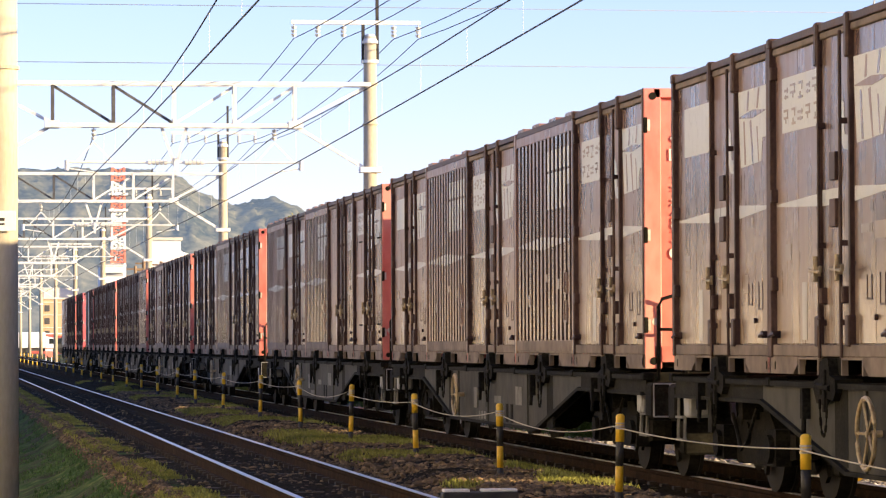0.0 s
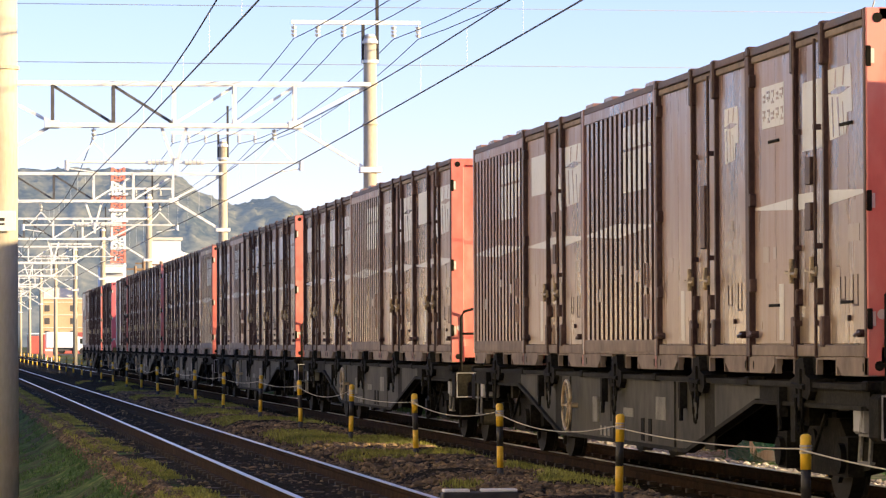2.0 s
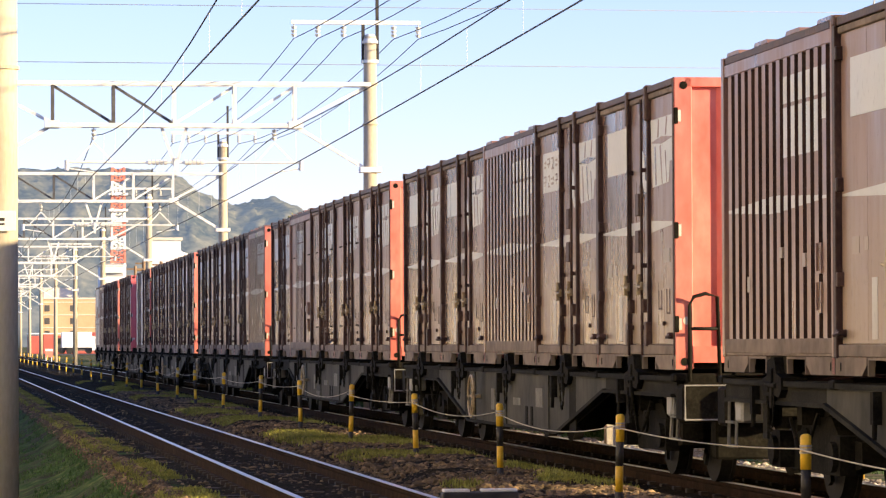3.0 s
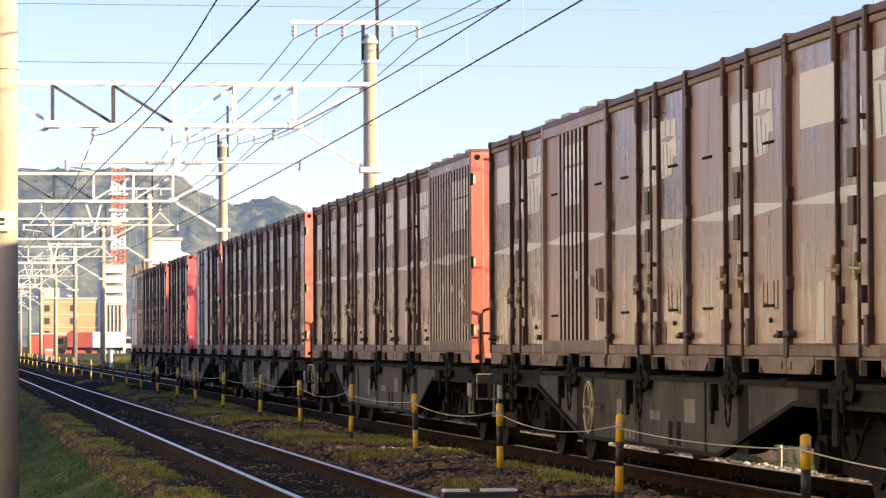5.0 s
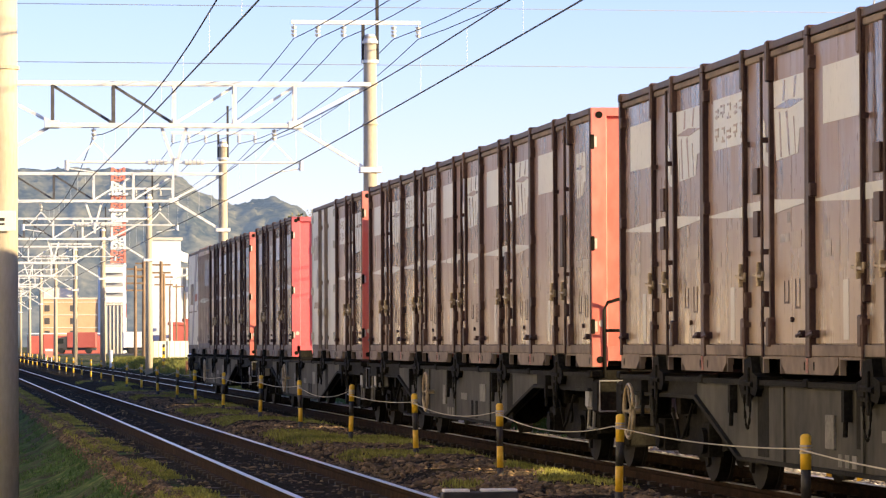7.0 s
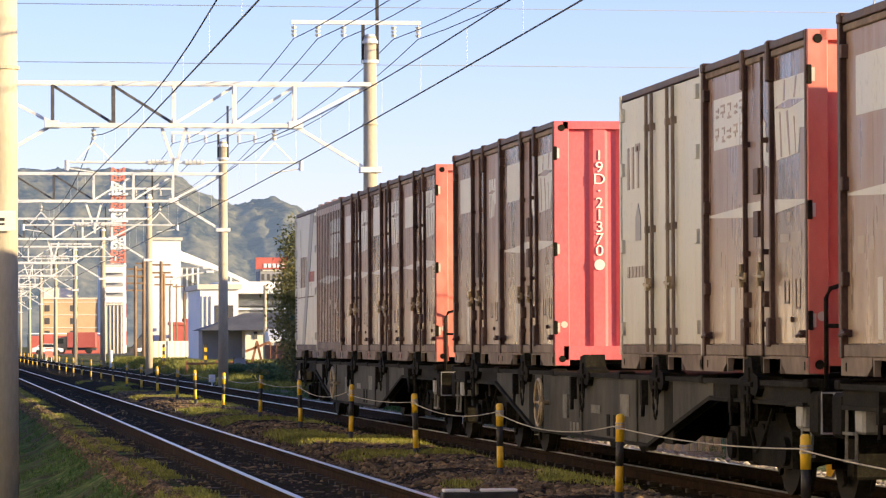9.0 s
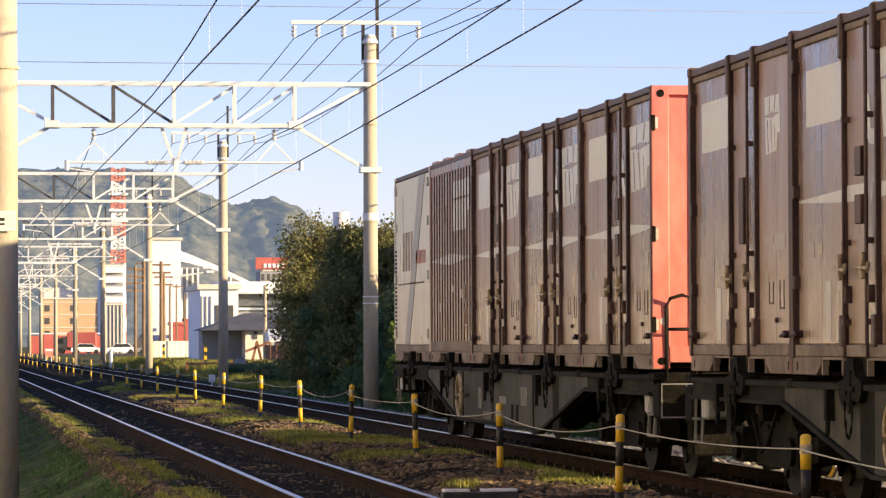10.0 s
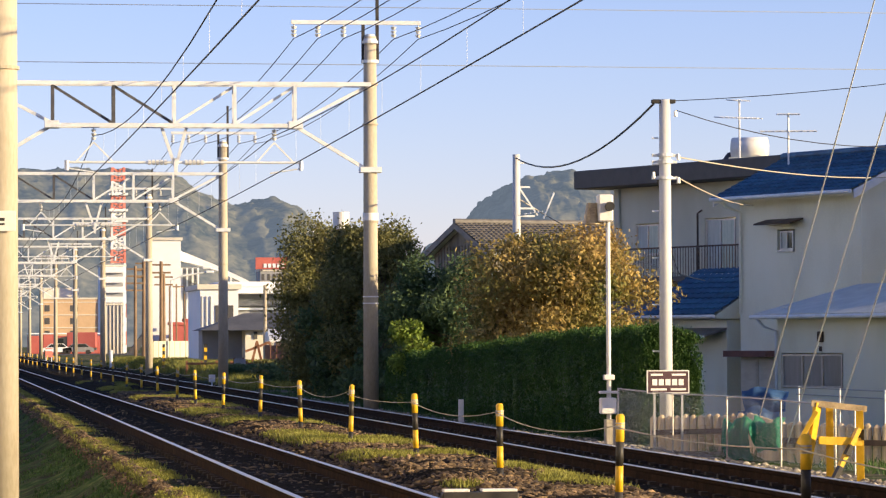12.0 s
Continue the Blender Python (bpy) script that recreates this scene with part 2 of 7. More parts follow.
M["far_wall"] = material("far_cream_wall", [(0.62, 0.58, 0.50), (0.72, 0.68, 0.60)], rough=0.9, scale=0.2, fine=2, bump=0)
M["far_white"] = material("far_white_wall", [(0.72, 0.75, 0.79), (0.80, 0.83, 0.87)], rough=0.8, scale=0.2, fine=2, bump=0)
M["far_tan"] = material("far_tan_wall", [(0.52, 0.36, 0.22), (0.62, 0.44, 0.28)], rough=0.9, scale=0.2, fine=2, bump=0)
M["far_dark"] = material("far_dark", [(0.05, 0.05, 0.055), (0.10, 0.10, 0.105)], rough=0.7, scale=0.4, bump=0)
M["far_red"] = material("far_red", [(0.40, 0.085, 0.07), (0.52, 0.14, 0.115)], rough=0.6, scale=0.4, bump=0)
# red lightened towards pink for the haze before the far tower
M["tower_red"] = material("tower_red", [(0.66, 0.20, 0.15), (0.74, 0.28, 0.22)], rough=0.6, scale=0.4, bump=0)


def glass_material():
    m = bpy.data.materials.new("window_glass")
    m.use_nodes = True
    b = m.node_tree.nodes["Principled BSDF"]
    b.inputs["Base Color"].default_value = (0.03, 0.035, 0.035, 1)
    b.inputs["Roughness"].default_value = 0.06
    b.inputs["Specular IOR Level"].default_value = 0.6
    return m


M["glass"] = glass_material()


# ---------- mesh tools ----------
def box(bm, x0, x1, y0, y1, z0, z1, bevel=0.0):
    vs = [bm.verts.new(c) for c in ((x0, y0, z0), (x1, y0, z0), (x1, y1, z0), (x0, y1, z0), (x0, y0, z1), (x1, y0, z1), (x1, y1, z1), (x0, y1, z1))]
    fs = [bm.faces.new([vs[i] for i in q]) for q in ((0, 3, 2, 1), (4, 5, 6, 7), (0, 1, 5, 4), (1, 2, 6, 5), (2, 3, 7, 6), (3, 0, 4, 7))]
    if bevel:
        es = {e for f in fs for e in f.edges}
        bmesh.ops.bevel(bm, geom=list(es), offset=bevel, segments=1, affect="EDGES")


def rod(bm, a, b, r, seg=8, r2=None):
    """A round bar from a to b."""
    a, b = Vector(a), Vector(b)
    d = b - a
    m = Matrix.Translation((a + b) / 2) @ d.to_track_quat("Z", "Y").to_matrix().to_4x4()
    bmesh.ops.create_cone(bm, cap_ends=True, segments=seg, radius1=r, radius2=r if r2 is None else r2, depth=d.length, matrix=m)


def bar(bm, a, b, w, h):
    """A square bar from a to b."""
    a, b = Vector(a), Vector(b)
    d = b - a
    m = Matrix.Translation((a + b) / 2) @ d.to_track_quat("Z", "Y").to_matrix().to_4x4() @ Matrix.Diagonal((w, h, d.length, 1))
    bmesh.ops.create_cube(bm, size=1, matrix=m)


def slab(bm, pts, axis, lo, hi):
    """A plate with the outline pts (pairs of the two other axes) between lo and hi on the axis."""
    def place(p, v):
        q = [p[0], p[1]]
        q.insert(axis, v)
        return q
    a = [bm.verts.new(place(p, lo)) for p in pts]
    b = [bm.verts.new(place(p, hi)) for p in pts]
    bm.faces.new(a)
    bm.faces.new(b[::-1])
    k = len(pts)
    for i in range(k):
        bm.faces.new((a[i], b[i], b[(i + 1) % k], a[(i + 1) % k]))


def path_tube(bm, pts, r, seg=6):
    """One closed tube along the points."""
    pts = [Vector(p) for p in pts]
    rings = []
    for i, p in enumerate(pts):
        d = (pts[min(i + 1, len(pts) - 1)] - pts[max(i - 1, 0)]).normalized()
        side = d.cross(Vector((0, 0, 1)))
        if side.length < 0.2:
            side = d.cross(Vector((0, 1, 0)))
        side.normalize()
        up = side.cross(d)
        rings.append([bm.verts.new(p + r * (math.cos(a) * side + math.sin(a) * up)) for a in (2 * math.pi * k / seg for k in range(seg))])
    for a, b in zip(rings[:-1], rings[1:]):
        for k in range(seg):
            bm.faces.new((a[k], a[(k + 1) % seg], b[(k + 1) % seg], b[k]))
    bm.faces.new(rings[0][::-1])
    bm.faces.new(rings[-1])


def done(bm, name, mat, smooth=False):
    bmesh.ops.recalc_face_normals(bm, faces=bm.faces[:])
    me = bpy.data.meshes.new(name)
    bm.to_mesh(me)
    bm.free()
    me.materials.append(M[mat])
    if smooth:
        for f in me.polygons:
            f.use_smooth = True
    return me


def part(name, bm, mat, parent, label="", smooth=False):
    ob = new(name, done(bm, name, mat, smooth))
    ob.parent = parent
    if label:
        ob["label"] = label
    return ob


def share(ob, name, parent, m):
    """Another part on the mesh of ob."""
    o = new(name, ob.data)
    o.parent = parent
    o.matrix_basis = m
    return o


def B(*boxes, bevel=0.0):
    bm = bmesh.new()
    for b in boxes:
        box(bm, *b, bevel=bevel)
    return bm


def raw_mesh(name, verts, faces, mat):
    me = bpy.data.meshes.new(name)
    me.from_pydata(verts, [], faces)
    me.materials.append(M[mat])
    return me


# ---------- ground ----------
NEAR, FAR = 3.389, 7.43          # track centres
PROFILE = [(-400, -1.2), (-9, -1.2), (-3.5, -1.25), (-0.6, -1.1), (0.7, -0.78), (1.6, -0.46), (1.98, -0.21), (2.08, -0.14), (2.36, -0.12), (2.5, -0.15), (4.4, -0.14), (4.75, -0.03), (5.9, -0.03),
           (6.2, -0.14), (8.7, -0.14), (9.1, -0.2), (9.9, -0.36), (13.0, -0.42), (16.0, -0.85), (20, -1.0), (400, -1.0)]


def ground_height(x, y):
    for (xa, za), (xb, zb) in zip(PROFILE[:-1], PROFILE[1:]):
        if x <= xb:
            z = za + (zb - za) * max(0, (x - xa)) / (xb - xa)
            break
    else:
        z = PROFILE[-1][1]
    far = min(1, max(0, (y - 150) / 200))
    if x < 1.9:
        z = z * (1 - far) + far * max(z, -0.45)
    rise = min(1, max(0, (y - 260) / 150))
    if x < 1.5 or x > 9.1:
        z = z * (1 - rise) - 0.14 * rise
    if x > 9.3:
        k = min(1, (x - 9.3) / 1.2) * min(1, max(0, (y - 118) / 34)) * min(1, max(0, (262 - y) / 40))
        z += k * (0.3 - z)
    return z


def build_ground():
    xs = [-4000, -2000, -900, -400, -200, -100, -60, -40, -30, -24, -18, -14, -11]
    xs += [x * 0.5 - 9 for x in range(18)]
    xs += [x * 0.14 for x in range(82)]
    xs += [11.5 + x * 0.5 for x in range(18)] + [21, 23, 26, 30, 36, 45, 60, 80, 110, 160, 250, 400, 900, 2000, 4000]
    ys = [-400, -150, -80, -50, -30, -15] + [x * 1.0 - 5 for x in range(25)] + [20 + 0.3 * x for x in range(200)]
    ys += [80 + x for x in range(1, 71)] + [155, 160, 170, 180, 200, 220, 250, 300, 350, 420, 520, 700, 1000, 1600, 2600, 4500]
    verts = []
    for y in ys:
        for x in xs:
            z = ground_height(x, y)
            if -10 < x < 16 and 5 < y < 160:
                k = 0.05 if (x < 1.9 or 4.5 < x < 6.1 or x > 9.4) else 0.012
                z += k * (noise.noise((x * 1.3, y * 0.9, 0)) + 0.6 * noise.noise((x * 3.7, y * 3.1, 5)))
            verts.append((x, y, z))
    w = len(xs)
    faces = [(j * w + i, j * w + i + 1, (j + 1) * w + i + 1, (j + 1) * w + i) for j in range(len(ys) - 1) for i in range(w - 1)]
    m = bpy.data.materials.new("ground_soil")
    m.use_nodes = True
    n, l = m.node_tree.nodes, m.node_tree.links
    b = n["Principled BSDF"]
    geo = n.new("ShaderNodeNewGeometry")
    sep = n.new("ShaderNodeSeparateXYZ")
    l.new(geo.outputs["Position"], sep.inputs[0])

    def tex(scale, detail=5):
        t = n.new("ShaderNodeTexNoise")
        t.inputs["Scale"].default_value, t.inputs["Detail"].default_value = scale, detail
        l.new(geo.outputs["Position"], t.inputs["Vector"])
        return t.outputs[0]

    def ramp(src, stops):
        r = n.new("ShaderNodeValToRGB")
        e = r.color_ramp.elements
        e[0].position, e[0].color = stops[0][0], (*stops[0][1], 1)
        e[1].position, e[1].color = stops[-1][0], (*stops[-1][1], 1)
        for p, c in stops[1:-1]:
            e.new(p).color = (*c, 1)
        l.new(src, r.inputs[0])
        return r.outputs[0]

    def blend(f, a, c):
        mx = n.new("ShaderNodeMix")
        mx.data_type = "RGBA"
        l.new(f, mx.inputs[0])
        l.new(a, mx.inputs[6])
        l.new(c, mx.inputs[7])
        return mx.outputs[2]
    stones = ramp(tex(16, 6), [(0.35, (0.009, 0.007, 0.0042)), (0.52, (0.022, 0.017, 0.010)), (0.68, (0.05, 0.038, 0.023))])
    grass = ramp(tex(5, 6), [(0.35, (0.032, 0.066, 0.02)), (0.55, (0.07, 0.115, 0.034)), (0.7, (0.15, 0.16, 0.06))])
    soil = ramp(tex(3, 6), [(0.35, (0.10, 0.08, 0.05)), (0.65, (0.24, 0.20, 0.14))])
    # grass away from the two track beds, broken by noise
    off = n.new("ShaderNodeMath")
    off.operation = "MULTIPLY_ADD"
    off.inputs[1].default_value = 1.6
    l.new(tex(1.1, 4), off.inputs[0])
    l.new(sep.outputs[0], off.inputs[2])
    left = ramp_map(n, l, off.outputs[0], 3.2, 2.85)
    right = ramp_map(n, l, off.outputs[0], 10.3, 11.2)
    earth = ramp(tex(4, 6), [(0.35, (0.035, 0.032, 0.02)), (0.65, (0.085, 0.075, 0.05))])
    base = blend(left, stones, blend(ramp_map(n, l, tex(0.9, 5), 0.46, 0.60), grass, earth))
    base = blend(right, base, blend(ramp_map(n, l, tex(0.35, 4), 0.42, 0.55), soil, grass))
    l.new(base, b.inputs["Base Color"])
    b.inputs["Roughness"].default_value = 0.95
    b.inputs["Specular IOR Level"].default_value = 0.03
    bp = n.new("ShaderNodeBump")
    bp.inputs["Strength"].default_value, bp.inputs["Distance"].default_value = 0.7, 0.05
    l.new(tex(18, 4), bp.inputs["Height"])
    l.new(bp.outputs[0], b.inputs["Normal"])
    M["ground"] = m
    ob = new("ground", raw_mesh("ground", verts, faces, "ground"))
    for f in ob.data.polygons:
        f.use_smooth = True
    tagged(ob, "grassy railway bank with rusty ballast beds", "ground", kind="structure")


def ramp_map(n, l, src, a, b):
    mr = n.new("ShaderNodeMapRange")
    mr.inputs[1].default_value, mr.inputs[2].default_value = a, b
    l.new(src, mr.inputs[0])
    return mr.outputs[0]


build_ground()


# ---------- railway tracks ----------
def rail_mesh(length):
    """Foot, web and head in profile, running along y."""
    bm = bmesh.new()
    slab(bm, [(-0.061, 0.0), (0.061, 0.0), (0.058, 0.012), (0.012, 0.03), (0.008, 0.1), (0.03, 0.115), (0.0325, 0.147), (-0.0325, 0.147), (-0.03, 0.115), (-0.008, 0.1), (-0.012, 0.03), (-0.058, 0.012)], 1, 0, length)
    return bm


def sleeper_mesh():
    bm = bmesh.new()
    slab(bm, [(-0.13, -0.16), (0.13, -0.16), (0.10, 0.0), (-0.10, 0.0)], 0, -1.0, 1.0)
    for s in (-1, 1):
        for e in (-1, 1):
            x = s * 0.5335 + e * 0.095
            box(bm, x - 0.035, x + 0.035, -0.05, 0.05, 0.0, 0.045)
    return done(bm, "sleeper", "sleeper")


def build_track(name, x, label):
    t = new(name)
    t.location = (x, 0, 0)
    tagged(t, label, "railway track", kind="structure")
    for s in (-1, 1):
        bm = rail_mesh(760)
        bmesh.ops.translate(bm, verts=bm.verts[:], vec=(s * 0.5335, -60, -0.15))
        r = part("rail", bm, "rust", t, "rust-brown steel rail")
        h = part("rail_head", B((s * 0.5335 - 0.029, s * 0.5335 + 0.029, -60, 700, -0.0025, 0.0015)), "railhead", r, "polished running surface")
    me = sleeper_mesh()
    for i in range(148):
        o = new("sleeper", me)
        o.parent = t
        o.location = (0, 20 + i * 0.61, -0.152)
    bm = bmesh.new()
    for i in range(150):
        y = 20 + (148 + i) * 0.61
        box(bm, -1.0, 1.0, y - 0.1, y + 0.1, -0.25, -0.152)
    for i in range(1, 60):
        box(bm, -1.0, 1.0, 19.9 - i * 0.61, 20.1 - i * 0.61, -0.25, -0.152)
    tagged(part("far_sleepers", bm, "sleeper", t), kind="stuff")
    return t


build_track("track_near", NEAR, "rusty narrow-gauge railway track with polished rail heads")
build_track("track_far", FAR, "rusty narrow-gauge railway track the freight train runs on")


# ---------- catenary gantries ----------
GANTRY_Y = [83.0, 127.0, 172.7, 222.0, 268.0, 314.0, 360.0, 406.0, 452.0, 498.0, 545.0]
CX, HALF = 5.18, 4.42


def insulator(bm, x, y, z, n=3, r=0.055, step=0.085):
    rod(bm, (x, y, z), (x, y, z - 0.07), 0.015)
    for i in range(n):
        rod(bm, (x, y, z - 0.05 - i * step), (x, y, z - 0.05 - (i + 0.75) * step), r, 10, r * 0.55)


def mast(parent, x, top, foot):
    bm = bmesh.new()
    rod(bm, (x, 0, foot), (x, 0, top), 0.175, 20, 0.145)
    m = part("mast", bm, "concrete", parent, "round concrete mast", True)
    for z in (3.95, 6.15, 7.05):
        bm = bmesh.new()
        rod(bm, (x, 0, z), (x, 0, z + 0.035), 0.18, 20)
        part("mast_ring", bm, "concrete", m)
    return m


def gantry(CX=CX, HALF=HALF):
    g = new("catenary_gantry")
    tagged(g, "galvanised lattice catenary gantry on concrete masts over tracks", "gantry", "catenary gantries")
    mast(g, CX + HALF, 8.15, -0.5)
    mast(g, CX - HALF, 8.15, -0.9)
    bm = bmesh.new()
    bm.free()
    for x in (CX + HALF, CX - HALF):
        for za, zb, ra, rb in ((7.55, 7.62, 0.2, 0.2), (7.99, 8.05, 0.19, 0.19), (8.05, 8.2, 0.17, 0.1)):
            bm = bmesh.new()
            rod(bm, (x, 0, za), (x, 0, zb), ra, 16, rb)
            part("mast_band", bm, "galv", g)
    for z in (7.06, 6.12):
        w = HALF if z > 7 else 2.72
        for e in (-0.18, 0.18):
            part("chord", B((CX - w, CX + w, e - 0.04, e + 0.04, z - 0.045, z + 0.045)), "galv", g)
    step = 1.352
    # left struts and diagonals: a darker steel colour puts in their shade
    for i in range(-2, 3):
        x = CX + i * step
        for e in (-0.18, 0.18):
            part("strut", B((x - 0.035, x + 0.035, e - 0.03, e + 0.03, 6.15, 7.02)), "steel_shaded" if i < 0 else "galv", g)
    for i in (-2, -1):
        for s in (-1, 1):
            a, b = CX + s * i * -step, CX + s * (i + 1) * -step
            bm = bmesh.new()
            bar(bm, (a + s * 0.02, s * 0.05, 7.02), (b, s * 0.05, 6.16), 0.06, 0.06)
            part("diagonal", bm, "steel_shaded" if s < 0 else "galv", g)
    for s in (-1, 1):
        bm = bmesh.new()
        bar(bm, (CX + s * 2.76, 0, 6.2), (CX + s * (HALF - 0.12), 0, 7.0), 0.07, 0.07)
        part("diagonal", bm, "galv", g)
        bm = bmesh.new()
        bar(bm, (CX + s * 2.76, 0, 6.1), (CX + s * (HALF - 0.1), 0, 5.16), 0.08, 0.08)
        box(bm, CX + s * HALF - 0.24, CX + s * HALF + 0.24, -0.2, 0.2, 5.08, 5.2)
        part("knee_brace", bm, "galv", g)
        bm = bmesh.new()
        box(bm, CX + s * 2.72 - 0.16, CX + s * 2.72 + 0.16, -0.23, 0.23, 6.06, 6.22)
        part("gusset", bm, "galv", g)
    # hanging frame between the tracks
    bm = bmesh.new()
    bar(bm, (CX - 0.28, 0, 6.1), (CX + 0.02, 0, 5.22), 0.07, 0.07)
    bar(bm, (CX + 0.28, 0, 6.1), (CX + 0.05, 0, 5.22), 0.07, 0.07)
    box(bm, CX - 0.0, CX + 0.08, -0.05, 0.05, 5.02, 5.4)
    part("drop_frame", bm, "galv", g)
    for s, x0 in ((-1, NEAR), (1, FAR)):
        bm = bmesh.new()
        rod(bm, (CX + 0.04, 0, 5.3), (x0 + s * 0.6, 0, 5.3), 0.028)
        rod(bm, (x0 + s * 0.6, 0, 5.34), (x0 + s * 0.6, 0, 5.12), 0.05)
        rod(bm, (x0 + s * 0.55, 0, 5.16), (x0 - s * 0.1, 0, 5.06), 0.016)
        part("registration_arm", bm, "galv", g)
        bm = bmesh.new()
        for i in range(5):
            xa = CX + 0.04 + s * (0.2 + i * 0.09)
            rod(bm, (xa, 0, 5.3), (xa + s * 0.06, 0, 5.3), 0.06, 10)
        part("insulator", bm, "porcelain", g)
        bm = bmesh.new()
        insulator(bm, x0 + 0.0, 0, 6.08, 3, 0.065)
        part("insulator", bm, "porcelain", g)
        bm = bmesh.new()
        bar(bm, (x0, 0, 5.75), (x0 - 0.38, 0, 5.32), 0.035, 0.035)
        bar(bm, (x0, 0, 5.75), (x0 + 0.42, 0, 5.32), 0.035, 0.035)
        part("hanger", bm, "galv", g)
    # feeder crossarm above the right mast
    mx = CX + HALF
    part("crossarm", B((mx - 1.78, mx + 1.15, -0.05, 0.05, 8.42, 8.51)), "galv", g)
    bm = bmesh.new()
    box(bm, mx - 0.19, mx - 0.12, -0.04, 0.04, 7.55, 8.5)
    box(bm, mx + 0.13, mx + 0.2, -0.04, 0.04, 7.55, 9.4)
    part("crossarm_support", bm, "wire", g)
    for d in (-1.72, -1.18, -0.6, 0.54, 1.1):
        bm = bmesh.new()
        insulator(bm, mx + d, 0, 8.42, 3, 0.07)
        part("insulator", bm, "porcelain", g)
    return g


g0 = gantry()
g0.location = (0, GANTRY_Y[0], 0)
for y in GANTRY_Y[1:]:
    copy_thing(g0, Matrix.Translation((0, y, 0.0)))
for z, h in ((4.0, 0.17), (2.27, 0.03), (2.12, 0.03)):
    bm = bmesh.new()
    rod(bm, (CX + HALF, 0, z), (CX + HALF, 0, z + h), 0.178, 18)
    part("painted_band", bm, "white", g0, "white painted band")
gantry(5.17, 4.577).location = (0, 36.8, 0)
pl = new("mast_plate")
tagged(pl, "small white number plate on the concrete mast", "sign")
part("plate", B((-0.14, 0.14, -0.006, 0.006, -0.1, 0.1), bevel=0.003), "white", pl)
bm = B((-0.03, 0.03, -0.009, 0.0, -0.04, -0.02), (-0.03, 0.03, -0.009, 0.0, 0.0, 0.03))
part("lettering_bars", bm, "rubber", pl)
pl.matrix_world = Matrix.Translation((0.593, 36.6, 2.45))

# wires along the line
def wire(label, pts, r, name="overhead_wire"):
    bm = bmesh.new()
    path_tube(bm, pts, r, 5)
    ob = new(name, done(bm, name, "wire", True))
    tagged(ob, label, "wire")
    return ob


SPANS = [-9.0, 36.8] + GANTRY_Y


def sagged(x, z, sag, n=10):
    pts = []
    for a, b in zip(SPANS[:-1], SPANS[1:]):
        for i in range(n):
            u = i / n
            pts.append((x, a + (b - a) * u, z - sag * 4 * u * (1 - u)))
    pts.append((x, SPANS[-1], z))
    return pts


for x, rise, sag in ((NEAR, -0.0022, 0.65), (FAR, 0.0055, 0.2)):
    low = [(px, py, pz + rise * max(0, 83 - py)) for px, py, pz in sagged(x, 5.03, 0.03)]
    wire("dark copper contact wire above the track", low, 0.012, "contact_wire")
    w = wire("dark messenger wire carrying the contact wire", sagged(x, 5.9, sag), 0.011, "messenger_wire")
    for a, b in zip(SPANS[:4], SPANS[1:5]):
        for i in range(1, 9):
            u = i / 9
            y = a + (b - a) * u
            bm = bmesh.new()
            rod(bm, (x, y, 5.02 + rise * max(0, 83 - y)), (x, y, 5.9 - sag * 4 * u * (1 - u)), 0.0025, 4)
            part("dropper", bm, "galv", w)
for d in (-1.72, -1.18, -0.6, 0.54, 1.1):
    wire("thin feeder wire strung between gantry crossarms", sagged(CX + HALF + d, 8.1, 0.45), 0.011, "feeder_wire")


# ---------- marker posts with rope ----------
POST_X = 5.3
POST_Y = [16.3, 22.45, 28.85, 35.1, 41.42, 48.15, 54.9, 62.0, 70.2, 77.8, 84.0, 91.5, 99.0, 107.0, 115.5, 124.0, 132.5, 141.0, 150.0, 159.0, 168.0, 177.0, 187.0, 197.0, 207.0, 217.0, 228.0, 239.0, 250.0, 262.0]


def marker_post():
    p = new("marker_post")
    tagged(p, "yellow and black striped post between the tracks", "post", "striped marker posts")
    for i, (a, b, c) in enumerate(((-0.1, 0.12, "rubber"), (0.12, 0.325, "yellow"), (0.325, 0.515, "rubber"), (0.515, 0.72, "yellow"))):
        bm = bmesh.new()
        rod(bm, (0, 0, a), (0, 0, b), 0.032 if i != 3 else 0.035, 12)
        part("band", bm, c, p, "yellow band" if c == "yellow" else "black band", True)
    bm = bmesh.new()
    rod(bm, (0, 0, 0.72), (0, 0, 0.735), 0.035, 12, 0.018)
    part("cap", bm, "yellow", p)
    bm = bmesh.new()
    for z in (0.62, 0.64, 0.66):
        rod(bm, (0, 0, z - 0.007), (0, 0, z + 0.007), 0.039, 10)
    part("rope_loop", bm, "rope", p)
    return p


mp0 = marker_post()
mp0.location = (POST_X, POST_Y[0], -0.065)
for i, y in enumerate(POST_Y[1:]):
    copy_thing(mp0, pose(POST_X, y, (-0.068 if y < 45 else -0.035) + 0.008 * math.sin(i * 2.3), 1.3 * math.sin(i * 1.7), 1.5 * math.sin(i * 2.9), i * 40))
for a, b in zip(POST_Y[:-1], POST_Y[1:]):
    if b > 130:
        break
    sag = 0.075 + 0.035 * math.sin(a * 3.3)
    pts = [(POST_X - 0.045, a + (b - a) * i / 14, (0.575 if a < 45 else 0.605) - sag * 4 * (i / 14) * (1 - i / 14)) for i in range(15)]
    bm = bmesh.new()
    path_tube(bm, pts, 0.0048, 5)
    tagged(new("rope", done(bm, "rope", "rope", True)), "pale rope slung between striped posts", "rope", "ropes between the posts")

# ---------- freight train ----------
SIDE_X = 6.202
SLOT = 3.724
LEN = 5 * SLOT
V0, ACC = 13.822, 0.05772


def run(t):
    return V0 * t + 0.5 * ACC * t * t


